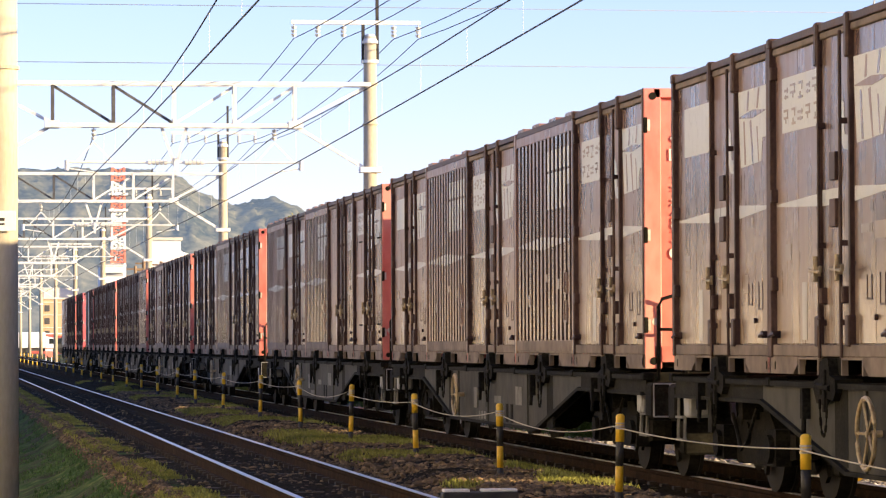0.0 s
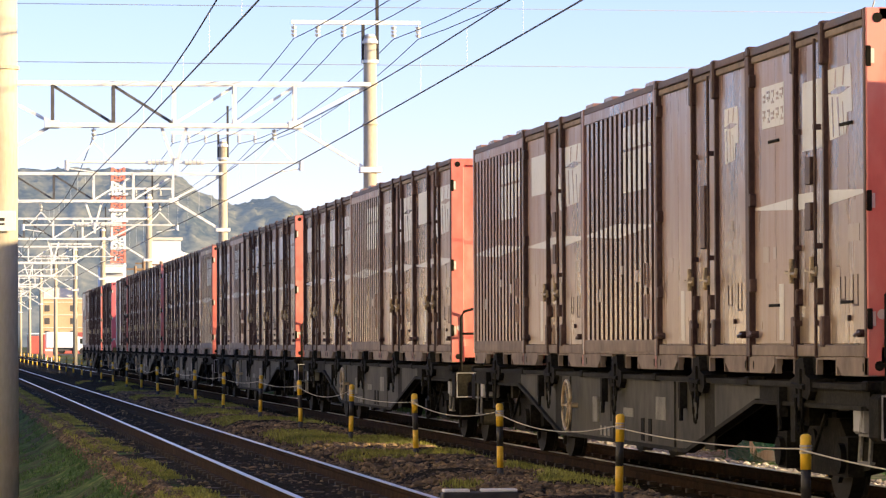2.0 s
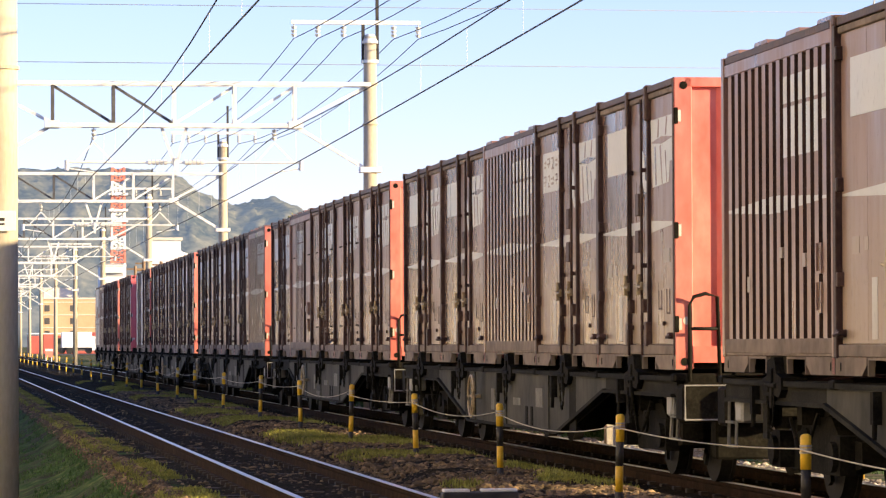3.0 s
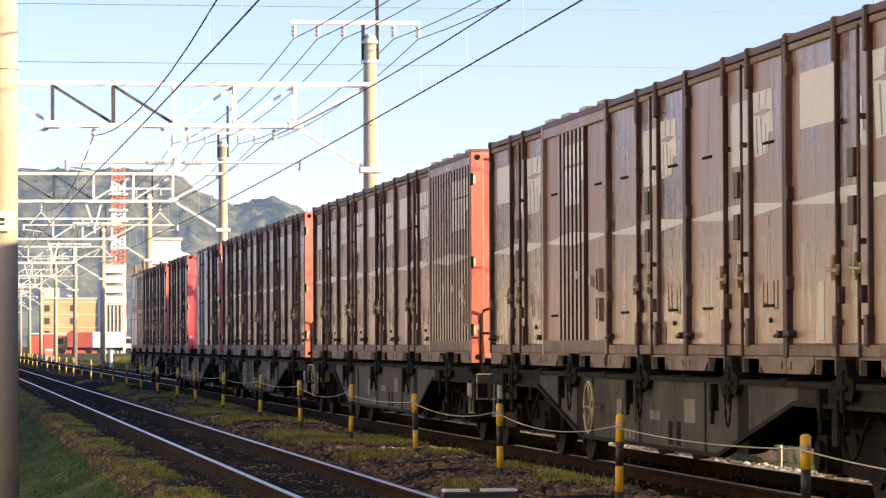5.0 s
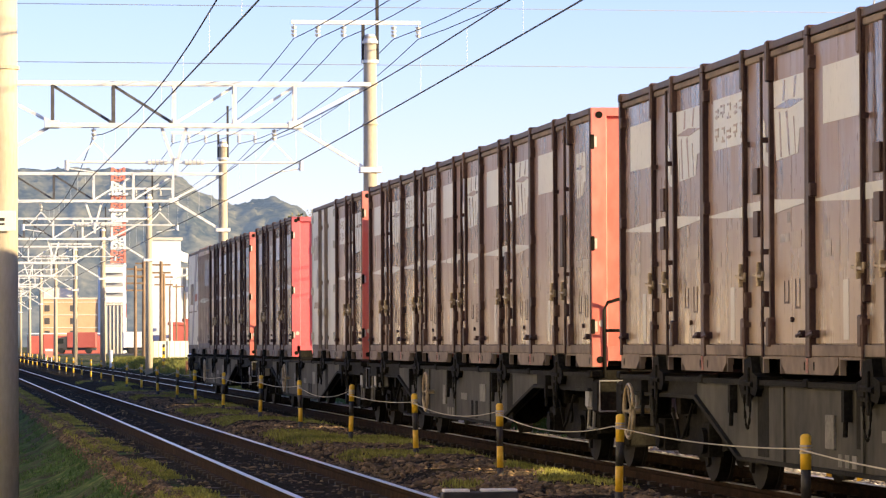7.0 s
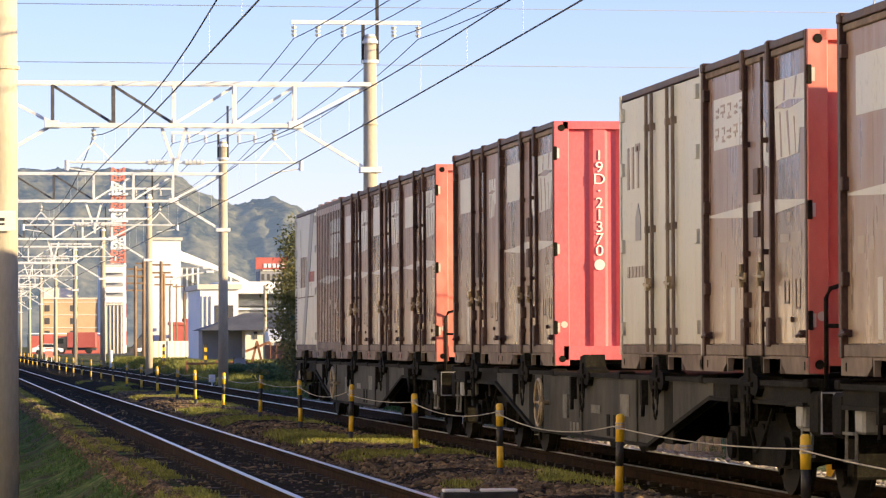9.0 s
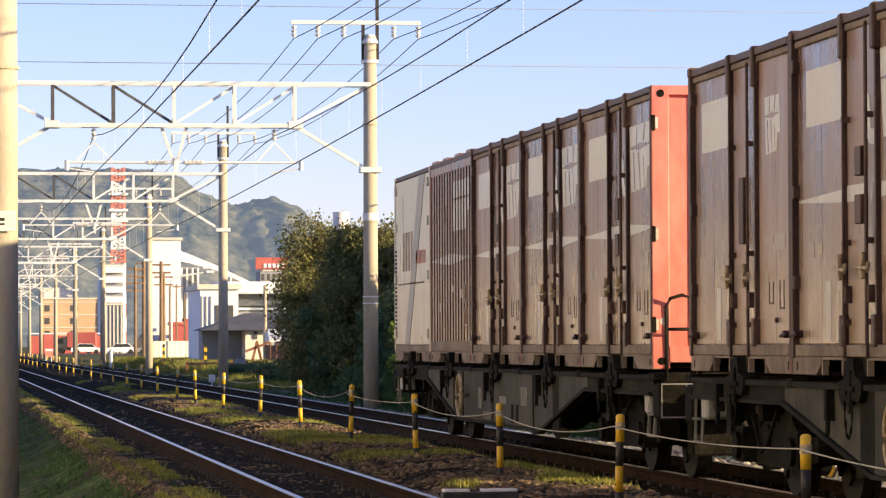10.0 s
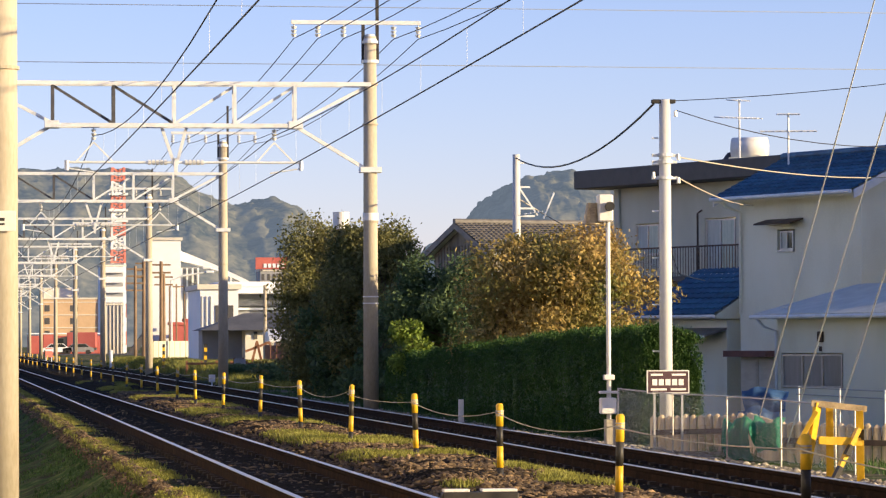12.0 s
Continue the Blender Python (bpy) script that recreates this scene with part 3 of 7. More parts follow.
HX, HY = 1.225, 1.852          # half width and half length of a container
L_ = -HX                       # the side towards the near track


def ribs(bm, y0, y1, z0, z1, n, depth=0.05, x=L_ + 0.01):
    """Corrugated sheet: n outward ribs with slanted flanks."""
    step = (y1 - y0) / n
    prof = []
    for i in range(n):
        a = y0 + i * step
        prof += [(x + depth, a), (x + depth, a + step * 0.26), (x, a + step * 0.38), (x, a + step * 0.88)]
    prof += [(x + depth, y1), (x + depth + 0.03, y1), (x + depth + 0.03, y0)]
    slab(bm, prof, 2, z0, z1)


def end_panel(bm, s, depth=0.045):
    """The end wall at y = s * HY, one corrugated sheet with vertical ribs."""
    y = s * (HY - 0.015)
    yi = s * (HY - 0.015 - depth)
    prof = [(-HX + 0.10, yi)]
    for k in range(7):
        x0 = -0.75 + 0.275 * k
        prof += [(x0 - 0.095, yi), (x0 - 0.06, y), (x0 + 0.06, y), (x0 + 0.095, yi)]
    prof += [(HX - 0.10, yi), (HX - 0.10, yi - s * 0.03), (-HX + 0.10, yi - s * 0.03)]
    slab(bm, prof, 2, 0.2, 2.42)


def emblem(c, y0, y1, z0, z1, x, mat="mark"):
    """Solid block emblem with slanted slits, split by a dark lens, and a hook beside it."""
    w, h = y1 - y0, z1 - z0

    def piece(name, pts, m, lift):
        bm = bmesh.new()
        slab(bm, [(y0 + w * u, z0 + h * v) for u, v in pts], 0, x - lift, x + 0.006)
        part(name, bm, m, c)
    piece("emblem", [(1.0, 1.0), (0.0, 1.0), (-0.06, 0.34), (0.16, 0.34), (0.22, 0.04), (0.92, 0.0), (0.97, 0.5)], mat, 0)
    for pts in ([(0.70, 0.72), (0.66, 0.98), (0.62, 0.98), (0.64, 0.73)], [(0.36, 0.73), (0.30, 0.99), (0.25, 0.99), (0.31, 0.73)],
                [(0.78, 0.03), (0.82, 0.60), (0.78, 0.60), (0.73, 0.03)], [(0.50, 0.03), (0.60, 0.58), (0.54, 0.60), (0.47, 0.03)], [(0.30, 0.04), (0.36, 0.5), (0.33, 0.5), (0.28, 0.04)]):
        piece("emblem_slit", pts, "brown", 0.002)
    piece("emblem_lens", [(1.02, 0.66), (0.5, 0.615), (0.0, 0.68), (0.5, 0.725)], "brown", 0.003)


def base_parts(c, colour, ends, rear_ends):
    bm = B((-HX + 0.06, HX - 0.06, -HY + 0.07, HY - 0.07, 0.17, 2.44))
    part("body", bm, colour, c)
    part("floor_beam", B((-HX + 0.2, HX - 0.2, -HY + 0.15, HY - 0.15, 0.012, 0.168)), "black", c)
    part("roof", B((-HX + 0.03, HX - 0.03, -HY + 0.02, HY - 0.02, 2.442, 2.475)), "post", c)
    for s, mat in ((-1, ends), (1, rear_ends)):
        bm = bmesh.new()
        end_panel(bm, s)
        e = part("end_panel", bm, mat, c, "faded red ribbed end wall" if mat in ("red", "pink") else "")
        ya, yb = sorted((s * HY, s * (HY - 0.1)))
        bm = bmesh.new()
        box(bm, -HX + 0.1, HX - 0.1, ya, yb, 0.06, 0.2)
        part("end_rail", bm, mat, c)
        bm = bmesh.new()
        box(bm, -HX + 0.1, HX - 0.1, ya, yb, 2.42, 2.5)
        part("end_rail", bm, mat, c)
        for sx in (-1, 1):
            xa, xb = sorted((sx * HX, sx * (HX - 0.16)))
            part("end_post", B((xa + (0.004 if s * sx > 0 or s < 0 else 0.075), xb, ya, yb, 0.0, 2.5), bevel=0.008), mat, c)
            if s < 0 and sx < 0:
                for z in (0.09, 2.45):
                    bm = bmesh.new()
                    rod(bm, (xa + 0.085, ya - 0.004, z - 0.02), (xa + 0.085, ya + 0.02, z - 0.02), 0.035, 10)
                    part("casting_hole", bm, "black", c)
                for z in (0.32, 1.12, 2.1):
                    p = part("tie_ring", B((xa + 0.0, xa + 0.035, ya - 0.02, ya, z, z + 0.14), bevel=0.004), "black", c)
                    part("ring_plate", B((xa + 0.036, xa + 0.06, ya - 0.008, ya, z + 0.02, z + 0.12)), "mark", p)
                bm = bmesh.new()
                rod(bm, (-1.12, ya + 0.012, 0.42), (-1.12, ya - 0.003, 0.42), 0.035, 14)
                part("round_mark", bm, "mark", c)
    for sx in (-1, 1):
        xa, xb = sorted((sx * HX, sx * (HX - 0.07)))
        part("bottom_rail", B((xa, xb, -HY + 0.1, HY - 0.1, 0.13, 0.215), bevel=0.006), "foot", c)
        # feet that leave the lifting pockets open
        for k, (a, b) in enumerate(((-1.85, -0.98), (0.98, 1.85))):
            bm = bmesh.new()
            if k == 0:
                pts = [(a, 0.0), (b - 0.14, 0.0), (b, 0.07), (b, 0.128), (a, 0.128)]
            else:
                pts = [(a + 0.14, 0.0), (b, 0.0), (b, 0.128), (a, 0.128), (a, 0.07)]
            slab(bm, pts, 0, xa + 0.004, xb)
            f = part("foot", bm, "foot", c)
            ys = -1.73 if k == 0 else 1.70
            part("drain_slot", B((xa + 0.0, xa + 0.01, ys - 0.012, ys + 0.012, 0.03, 0.09)), "black", f)
        part("foot", B((xa + 0.03, xb, -0.32, 0.32, 0.0, 0.128), bevel=0.01), "wagon_dark", c)
        for ya, yb in ((-0.96, -0.34), (0.34, 0.96)):
            bm = B((xa + 0.006, xa + 0.05, ya, yb, 0.108, 0.127), (xa + 0.006, xa + 0.05, ya, ya + 0.03, 0.0, 0.107), (xa + 0.006, xa + 0.05, yb - 0.03, yb, 0.0, 0.107))
            part("pocket_frame", bm, "foot", c)
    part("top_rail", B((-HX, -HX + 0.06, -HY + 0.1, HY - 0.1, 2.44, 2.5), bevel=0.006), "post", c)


PX = L_ + 0.036                 # plane of the recessed side sheets


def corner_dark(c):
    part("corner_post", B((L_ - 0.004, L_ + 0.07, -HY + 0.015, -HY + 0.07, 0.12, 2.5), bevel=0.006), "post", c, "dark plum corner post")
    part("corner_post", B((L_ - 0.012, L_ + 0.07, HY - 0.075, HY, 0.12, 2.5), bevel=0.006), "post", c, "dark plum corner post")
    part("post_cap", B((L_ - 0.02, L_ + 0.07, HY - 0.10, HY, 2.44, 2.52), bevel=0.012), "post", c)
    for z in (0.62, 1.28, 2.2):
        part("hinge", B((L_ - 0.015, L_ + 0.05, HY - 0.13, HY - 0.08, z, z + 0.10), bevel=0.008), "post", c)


def door_gear(c, brass="brass", tall=False):
    """Door posts, lock rods, cams and handles at the middle of the side."""
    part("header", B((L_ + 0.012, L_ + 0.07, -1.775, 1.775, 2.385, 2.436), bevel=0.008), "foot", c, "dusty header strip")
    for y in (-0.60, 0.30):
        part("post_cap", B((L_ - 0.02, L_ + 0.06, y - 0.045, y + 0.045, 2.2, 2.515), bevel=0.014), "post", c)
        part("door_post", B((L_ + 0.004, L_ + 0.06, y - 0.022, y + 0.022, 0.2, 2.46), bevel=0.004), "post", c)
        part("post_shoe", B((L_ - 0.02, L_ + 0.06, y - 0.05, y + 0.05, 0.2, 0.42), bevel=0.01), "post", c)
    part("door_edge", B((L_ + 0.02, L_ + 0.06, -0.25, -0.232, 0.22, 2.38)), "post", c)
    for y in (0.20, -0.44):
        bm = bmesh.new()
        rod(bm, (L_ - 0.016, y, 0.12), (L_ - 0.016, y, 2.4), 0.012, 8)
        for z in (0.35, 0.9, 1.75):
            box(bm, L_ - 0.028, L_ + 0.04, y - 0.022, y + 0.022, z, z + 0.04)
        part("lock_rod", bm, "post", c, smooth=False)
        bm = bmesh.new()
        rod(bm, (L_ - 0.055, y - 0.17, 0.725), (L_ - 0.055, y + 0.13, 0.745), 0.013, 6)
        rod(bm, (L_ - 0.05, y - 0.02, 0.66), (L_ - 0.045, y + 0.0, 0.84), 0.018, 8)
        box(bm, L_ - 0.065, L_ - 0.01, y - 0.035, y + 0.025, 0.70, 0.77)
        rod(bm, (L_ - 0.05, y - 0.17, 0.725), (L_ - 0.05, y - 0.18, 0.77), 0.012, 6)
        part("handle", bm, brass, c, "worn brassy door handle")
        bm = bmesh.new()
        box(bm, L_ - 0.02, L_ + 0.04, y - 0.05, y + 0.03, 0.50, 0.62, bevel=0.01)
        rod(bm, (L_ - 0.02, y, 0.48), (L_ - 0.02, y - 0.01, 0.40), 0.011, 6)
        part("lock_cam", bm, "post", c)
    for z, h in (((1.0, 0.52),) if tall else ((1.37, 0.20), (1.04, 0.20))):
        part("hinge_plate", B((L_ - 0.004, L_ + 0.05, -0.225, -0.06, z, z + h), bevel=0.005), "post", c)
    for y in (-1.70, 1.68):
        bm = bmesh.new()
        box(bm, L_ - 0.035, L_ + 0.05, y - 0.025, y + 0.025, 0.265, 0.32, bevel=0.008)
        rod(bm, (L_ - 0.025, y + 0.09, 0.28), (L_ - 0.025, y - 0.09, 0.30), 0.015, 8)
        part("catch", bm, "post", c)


def stripe(c, mat="mark", z=1.26):
    """Pale spear that swells at the door and thins towards both ends."""
    x = PX - 0.004
    bm = bmesh.new()
    slab(bm, [(1.74, z - 0.012), (0.36, z - 0.055), (0.36, z + 0.038), (1.74, z + 0.005)], 0, x, x + 0.03)
    part("stripe", bm, mat, c, "pale spear-shaped stripe")
    bm = bmesh.new()
    slab(bm, [(-0.66, z + 0.05), (-1.76, z + 0.012), (-1.76, z - 0.005), (-0.66, z - 0.055)], 0, x, x + 0.03)
    part("stripe", bm, mat, c, "pale spear-shaped stripe")
    part("stripe", B((x - 0.006, x + 0.03, -0.224, 0.262, z - 0.058, z + 0.055)), mat, c)


def small_plates(c, kind):
    """Route cards, card frames and worn data fields on the lower half of the side."""
    x = PX - 0.003
    fields = [(0.86, 0.25, 0.15, 0.42, "mark"), (1.38, 0.84, 0.2, 0.12, "dim"), (1.08, 0.86, 0.1, 0.09, "dim"), (-0.98, 0.98, 0.3, 0.06, "dim"), (-1.36, 0.93, 0.32, 0.12, "dim"), (-1.12, 1.12, 0.09, 0.08, "dim"), (-0.9, 0.62, 0.12, 0.14, "dim"), (0.02, 0.55, 0.1, 0.2, "dim")]
    for k, (y, z, w, h, mat) in enumerate(fields):
        if (k + kind) % 4 != 3:
            part("data_panel", B((x, x + 0.03, y - w / 2, y + w / 2, z, z + h)), mat, c)
    for y, z, h in ((-1.04, 0.52, 0.17), (-1.40, 0.48, 0.22)):
        w = 0.15
        bm = B((x - 0.001, x + 0.03, y - w / 2, y - w / 2 + 0.016, z, z + h), (x - 0.001, x + 0.03, y + w / 2 - 0.016, y + w / 2, z, z + h), (x - 0.001, x + 0.03, y - w / 2 + 0.016, y + w / 2 - 0.016, z, z + 0.016))
        part("card_frame", bm, "post", c)
    bm = bmesh.new()
    rod(bm, (x + 0.02, -1.25, 0.40), (x - 0.02, -1.25, 0.40), 0.02, 8)
    part("lock_stud", bm, "post", c)


def lettering_block(c, y0, y1, z0, z1):
    x = PX - 0.003
    b = part("pale_block", B((x, x + 0.03, y0, y1, z0, z1)), "mark", c, "pale block with worn unreadable lettering")
    n = 5
    w = (y1 - y0) / n
    for r in range(2):
        bm = bmesh.new()
        for k in range(n):
            a, q = y0 + w * (k + 0.14), z0 + (z1 - z0) * (0.12 + 0.44 * r)
            h = (z1 - z0) * 0.30
            for d in ((0.0, 0.86), (0.42, 0.86), (0.2, 0.6))[(k + r) % 3]:
                box(bm, x - 0.003, x + 0.02, a, a + w * (0.5 + 0.1 * ((k + 2 * r) % 3)), q + h * d, q + h * d + 0.018)
            box(bm, x - 0.003, x + 0.02, a + w * 0.28, a + w * 0.38, q + 0.019, q + h * 0.41)
            box(bm, x - 0.003, x + 0.02, a + w * 0.05, a + w * 0.14, q + h * 0.5, q + h * 0.85)
        part("lettering_row", bm, "dim", b)


def vent_slots(c):
    x = PX - 0.003
    for z in (1.74, 0.50):
        for y in (1.08, -1.18):
            part("vent_slot", B((x - 0.012, x + 0.03, y - 0.17, y + 0.17, z, z + 0.022), bevel=0.004), "black", c)


def smooth_container(kind=0, ends="red"):
    """kind 0 block, 1 lettering block, 2 block and small emblem, 3 vents and emblem over the door, 4 vents and lettering, 5 small emblem alone."""
    c = new("freight_container")
    base_parts(c, "brown", ends, "red")
    for y0, y1 in ((0.33, 1.775), (-1.79, -0.63)):
        p = part("side_panel", B((PX, PX + 0.03, y0, y1, 0.22, 2.43), bevel=0.004), "brown", c)
        part("panel_seam", B((PX - 0.0012, PX + 0.01, (y0 + y1) / 2 - 0.006, (y0 + y1) / 2 + 0.006, 0.24, 2.38)), "brown", p)
    part("door_panel", B((PX - 0.006, PX + 0.03, -0.225, 0.265, 0.22, 2.43), bevel=0.004), "brown", c)
    part("door_panel", B((PX - 0.006, PX + 0.03, -0.57, -0.26, 0.22, 2.43), bevel=0.004), "brown", c)
    corner_dark(c)
    door_gear(c, tall=kind in (2, 5))
    x = PX - 0.003
    if kind not in (2, 5):
        stripe(c)
    if kind in (0, 2):
        part("pale_block", B((x, x + 0.03, 0.38, 1.5, 1.79, 2.2)), "mark", c, "pale rectangular marking")
    if kind == 1:
        lettering_block(c, 0.38, 1.55, 1.79, 2.2)
    if kind == 4:
        lettering_block(c, 0.75, 1.5, 1.86, 2.18)
    if kind in (0, 1):
        emblem(c, -1.66, -0.64, 1.60, 2.2, x)
        bm = bmesh.new()
        slab(bm, [(-0.28, 1.95), (-0.27, 1.68), (-0.36, 1.58), (-0.52, 1.56), (-0.56, 1.66), (-0.40, 1.68), (-0.38, 1.9)], 0, PX - 0.010, PX + 0.02)
        part("emblem_hook", bm, "mark", c)
    elif kind in (2, 5):
        emblem(c, -1.35, -0.85, 1.66, 2.1, x)
    else:
        emblem(c, -1.3, -0.64, 1.66, 2.16, x)
        for y0, y1 in ((-0.56, -0.27), (-0.21, 0.12)):
            part("emblem_piece", B((PX - 0.010, PX + 0.02, y0, y1, 1.62, 2.12)), "mark", c)
        vent_slots(c)
    small_plates(c, kind)
    return c


def ribbed_container(kind=0):
    c = new("freight_container")
    base_parts(c, "brown_rib", "red", "red")
    bm = bmesh.new()
    y0, y1, n = (-1.74, 1.66, 14) if kind == 0 else (-0.72, 0.92, 7)
    step = (y1 - y0) / n
    ribs(bm, y0, y1, 0.26, 2.34, n, 0.075, L_ + 0.0)
    if kind:
        box(bm, L_ + 0.03, L_ + 0.07, y1 + 0.002, 1.775, 0.22, 2.43)
        box(bm, L_ + 0.03, L_ + 0.07, -1.78, y0 - 0.002, 0.22, 2.43)
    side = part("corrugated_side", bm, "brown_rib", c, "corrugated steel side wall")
    # darker floors and -y flanks stand for dirt and shade in the rib gaps
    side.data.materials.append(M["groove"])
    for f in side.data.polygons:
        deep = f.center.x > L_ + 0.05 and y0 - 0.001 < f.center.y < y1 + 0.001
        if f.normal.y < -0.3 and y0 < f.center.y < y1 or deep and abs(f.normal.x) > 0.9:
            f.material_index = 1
    part("side_rail", B((L_ - 0.004, L_ + 0.07, -1.79, 1.78, 2.34, 2.44), bevel=0.005), "brown_rib", c)
    part("side_rail", B((L_ - 0.004, L_ + 0.07, -1.79, 1.78, 0.15, 0.26), bevel=0.005), "foot", c)
    part("corner_post", B((L_ - 0.004, L_ + 0.07, -HY + 0.015, -HY + 0.07, 0.12, 2.5), bevel=0.006), "brown_rib", c)
    part("corner_post", B((L_ - 0.012, L_ + 0.07, HY - 0.09, HY, 0.12, 2.5), bevel=0.006), "brown_rib", c)
    x = L_ - 0.0
    # markings sit on the crests of the ribs
    e0, e1 = (-1.72, -0.2) if kind == 0 else (-0.6, 0.5)
    for i in range(n):
        a, b = y0 + (i + 0.385) * step, y0 + (i + 0.875) * step
        m = (a + b) / 2
        u = (m - e0) / (e1 - e0)
        if 0 <= u <= 1:
            if u < 0.93:
                part("emblem_piece", B((x - 0.002, x + 0.012, a, b, 2.0, 2.2)), "mark", c)
            if u > 0.16:
                part("emblem_piece", B((x - 0.002, x + 0.012, a, b, 1.6, 1.97)), "mark", c)
            else:
                part("emblem_piece", B((x - 0.002, x + 0.012, a, b, 1.82, 1.97)), "mark", c)
        h = 0.065 * (1 - abs(m) / 1.8)
        part("stripe_piece", B((x - 0.002, x + 0.012, a, b, 1.26 - h, 1.268 + h)), "mark", c)
    if kind:
        for ya, yb in ((y1 + 0.03, 1.7), (-1.7, y0 - 0.03)):
            s = 1 if ya > 0 else -1
            p, q = (ya, yb) if s > 0 else (yb, ya)
            bm = bmesh.new()
            slab(bm, [(q, 1.256), (p, 1.225), (p, 1.30), (q, 1.272)], 0, L_ + 0.027, L_ + 0.05)
            part("stripe_piece", bm, "mark", c)
        for z in (1.74, 0.50):
            for y in (1.25, -1.3):
                part("vent_slot", B((L_ + 0.015, L_ + 0.05, y - 0.17, y + 0.17, z, z + 0.022), bevel=0.004), "black", c)
    for y in (-1.62, -0.62, 0.45, 1.45):
        bm = bmesh.new()
        slab(bm, [(y - 0.24, 2.5), (y + 0.24, 2.5), (y + 0.2, 2.53), (y - 0.2, 2.53)], 0, L_ + 0.0, L_ + 0.35)
        part("roof_cleat", bm, "brown_rib", c)
    for z in (0.44, 0.72):
        bm = B((L_ - 0.016, L_ + 0.03, -1.52, -1.49, z, z + 0.22), (L_ - 0.016, L_ + 0.03, -1.38, -1.35, z, z + 0.22), (L_ - 0.016, L_ + 0.03, -1.49, -1.38, z, z + 0.02))
        part("card_frame", bm, "brown_rib", c)
    for y, z, h in ((0.9, 0.62, 0.12), (-0.2, 0.86, 0.08), (-0.95, 0.78, 0.1)):
        part("data_panel", B((L_ - 0.003, L_ + 0.01, y - 0.05, y + 0.05, z, z + h)), "dim", c)
    return c


def white_container(kind=0):
    c = new("freight_container")
    base_parts(c, "jot", "jot", "jot")
    x = L_ - 0.003
    if kind == 0:          # plain doors, faded lettering shapes
        part("side_panel", B((L_ + 0.004, L_ + 0.06, -1.775, 1.775, 0.22, 2.43), bevel=0.004), "jot", c)
        for y in (0.45, 0.2, -0.5, -0.75):
            bm = bmesh.new()
            rod(bm, (L_ - 0.025, y, 0.15), (L_ - 0.025, y, 2.42), 0.016, 8)
            for z in (0.3, 1.2, 2.1):
                box(bm, L_ - 0.04, L_ + 0.02, y - 0.03, y + 0.03, z, z + 0.06)
            part("lock_rod", bm, "foot", c)
        for y in (1.45, 1.22, 0.98):
            part("emblem_shape", B((x, x + 0.03, y - 0.045, y + 0.045, 1.62, 2.0)), "dim", c, "faded brand shape")
        part("emblem_shape", B((x, x + 0.03, 0.88, 1.1, 1.95, 2.02)), "dim", c)
        bm = bmesh.new()
        slab(bm, [(1.1, 1.15), (0.85, 1.15), (0.85, 1.35), (0.97, 1.48), (1.1, 1.35)], 0, x, x + 0.03)
        part("drop_shape", bm, "grey_mark", c)
        bm = bmesh.new()
        for k in range(6):
            box(bm, x, x + 0.03, 0.6 + k * 0.16, 0.7 + k * 0.16, 0.82, 0.92)
        part("lettering_bars", bm, "dim", c)
        for y in (0.32, -0.62):
            bm = bmesh.new()
            rod(bm, (L_ - 0.05, y - 0.14, 0.73), (L_ - 0.05, y + 0.12, 0.745), 0.017, 6)
            box(bm, L_ - 0.065, L_ - 0.01, y - 0.05, y + 0.03, 0.69, 0.80)
            part("handle", bm, "brass", c)
    else:                  # broad slanted stripe and ventilated rear corner
        part("side_panel", B((L_ + 0.004, L_ + 0.06, -1.775, 1.775, 0.22, 2.43), bevel=0.004), "jot", c)
        bm = bmesh.new()
        slab(bm, [(0.75, 0.22), (0.30, 0.22), (-1.35, 2.43), (-0.75, 2.43)], 0, x, x + 0.03)
        part("slanted_stripe", bm, "grey_mark", c, "broad slanted grey stripe")
        for y in (0.9, 0.62, 0.35, 0.05):
            part("emblem_shape", B((x - 0.004, x + 0.03, y - 0.06, y + 0.06, 1.2, 1.72)), "dim", c, "faded brand shape")
        bm = bmesh.new()
        for k in range(5):
            box(bm, x, x + 0.03, -0.55 - k * 0.2, -0.42 - k * 0.2, 1.28, 1.45)
        part("lettering_bars", bm, "red_mark", c)
        bm = bmesh.new()
        for k in range(22):
            box(bm, x - 0.004, x + 0.03, 1.66, 1.78, 0.32 + k * 0.055, 0.345 + k * 0.055)
        part("louvre", bm, "black", c, "column of dark vent slots")
        bm = bmesh.new()
        box(bm, x, x + 0.03, -1.2, 1.5, 1.02, 1.04)
        part("seam", bm, "foot", c)
    for y in (-HY, HY - 0.06):
        part("corner_post", B((L_ - 0.008, L_ + 0.05, y, y + 0.06, 0.12, 2.5), bevel=0.006), "jot", c)
    for y in (-1.7, 1.68):
        for z in (0.3, 1.05, 1.75, 2.25):
            part("hinge", B((L_ - 0.03, L_ + 0.02, y - 0.05, y + 0.05, z, z + 0.12), bevel=0.005), "jot", c)
    return c


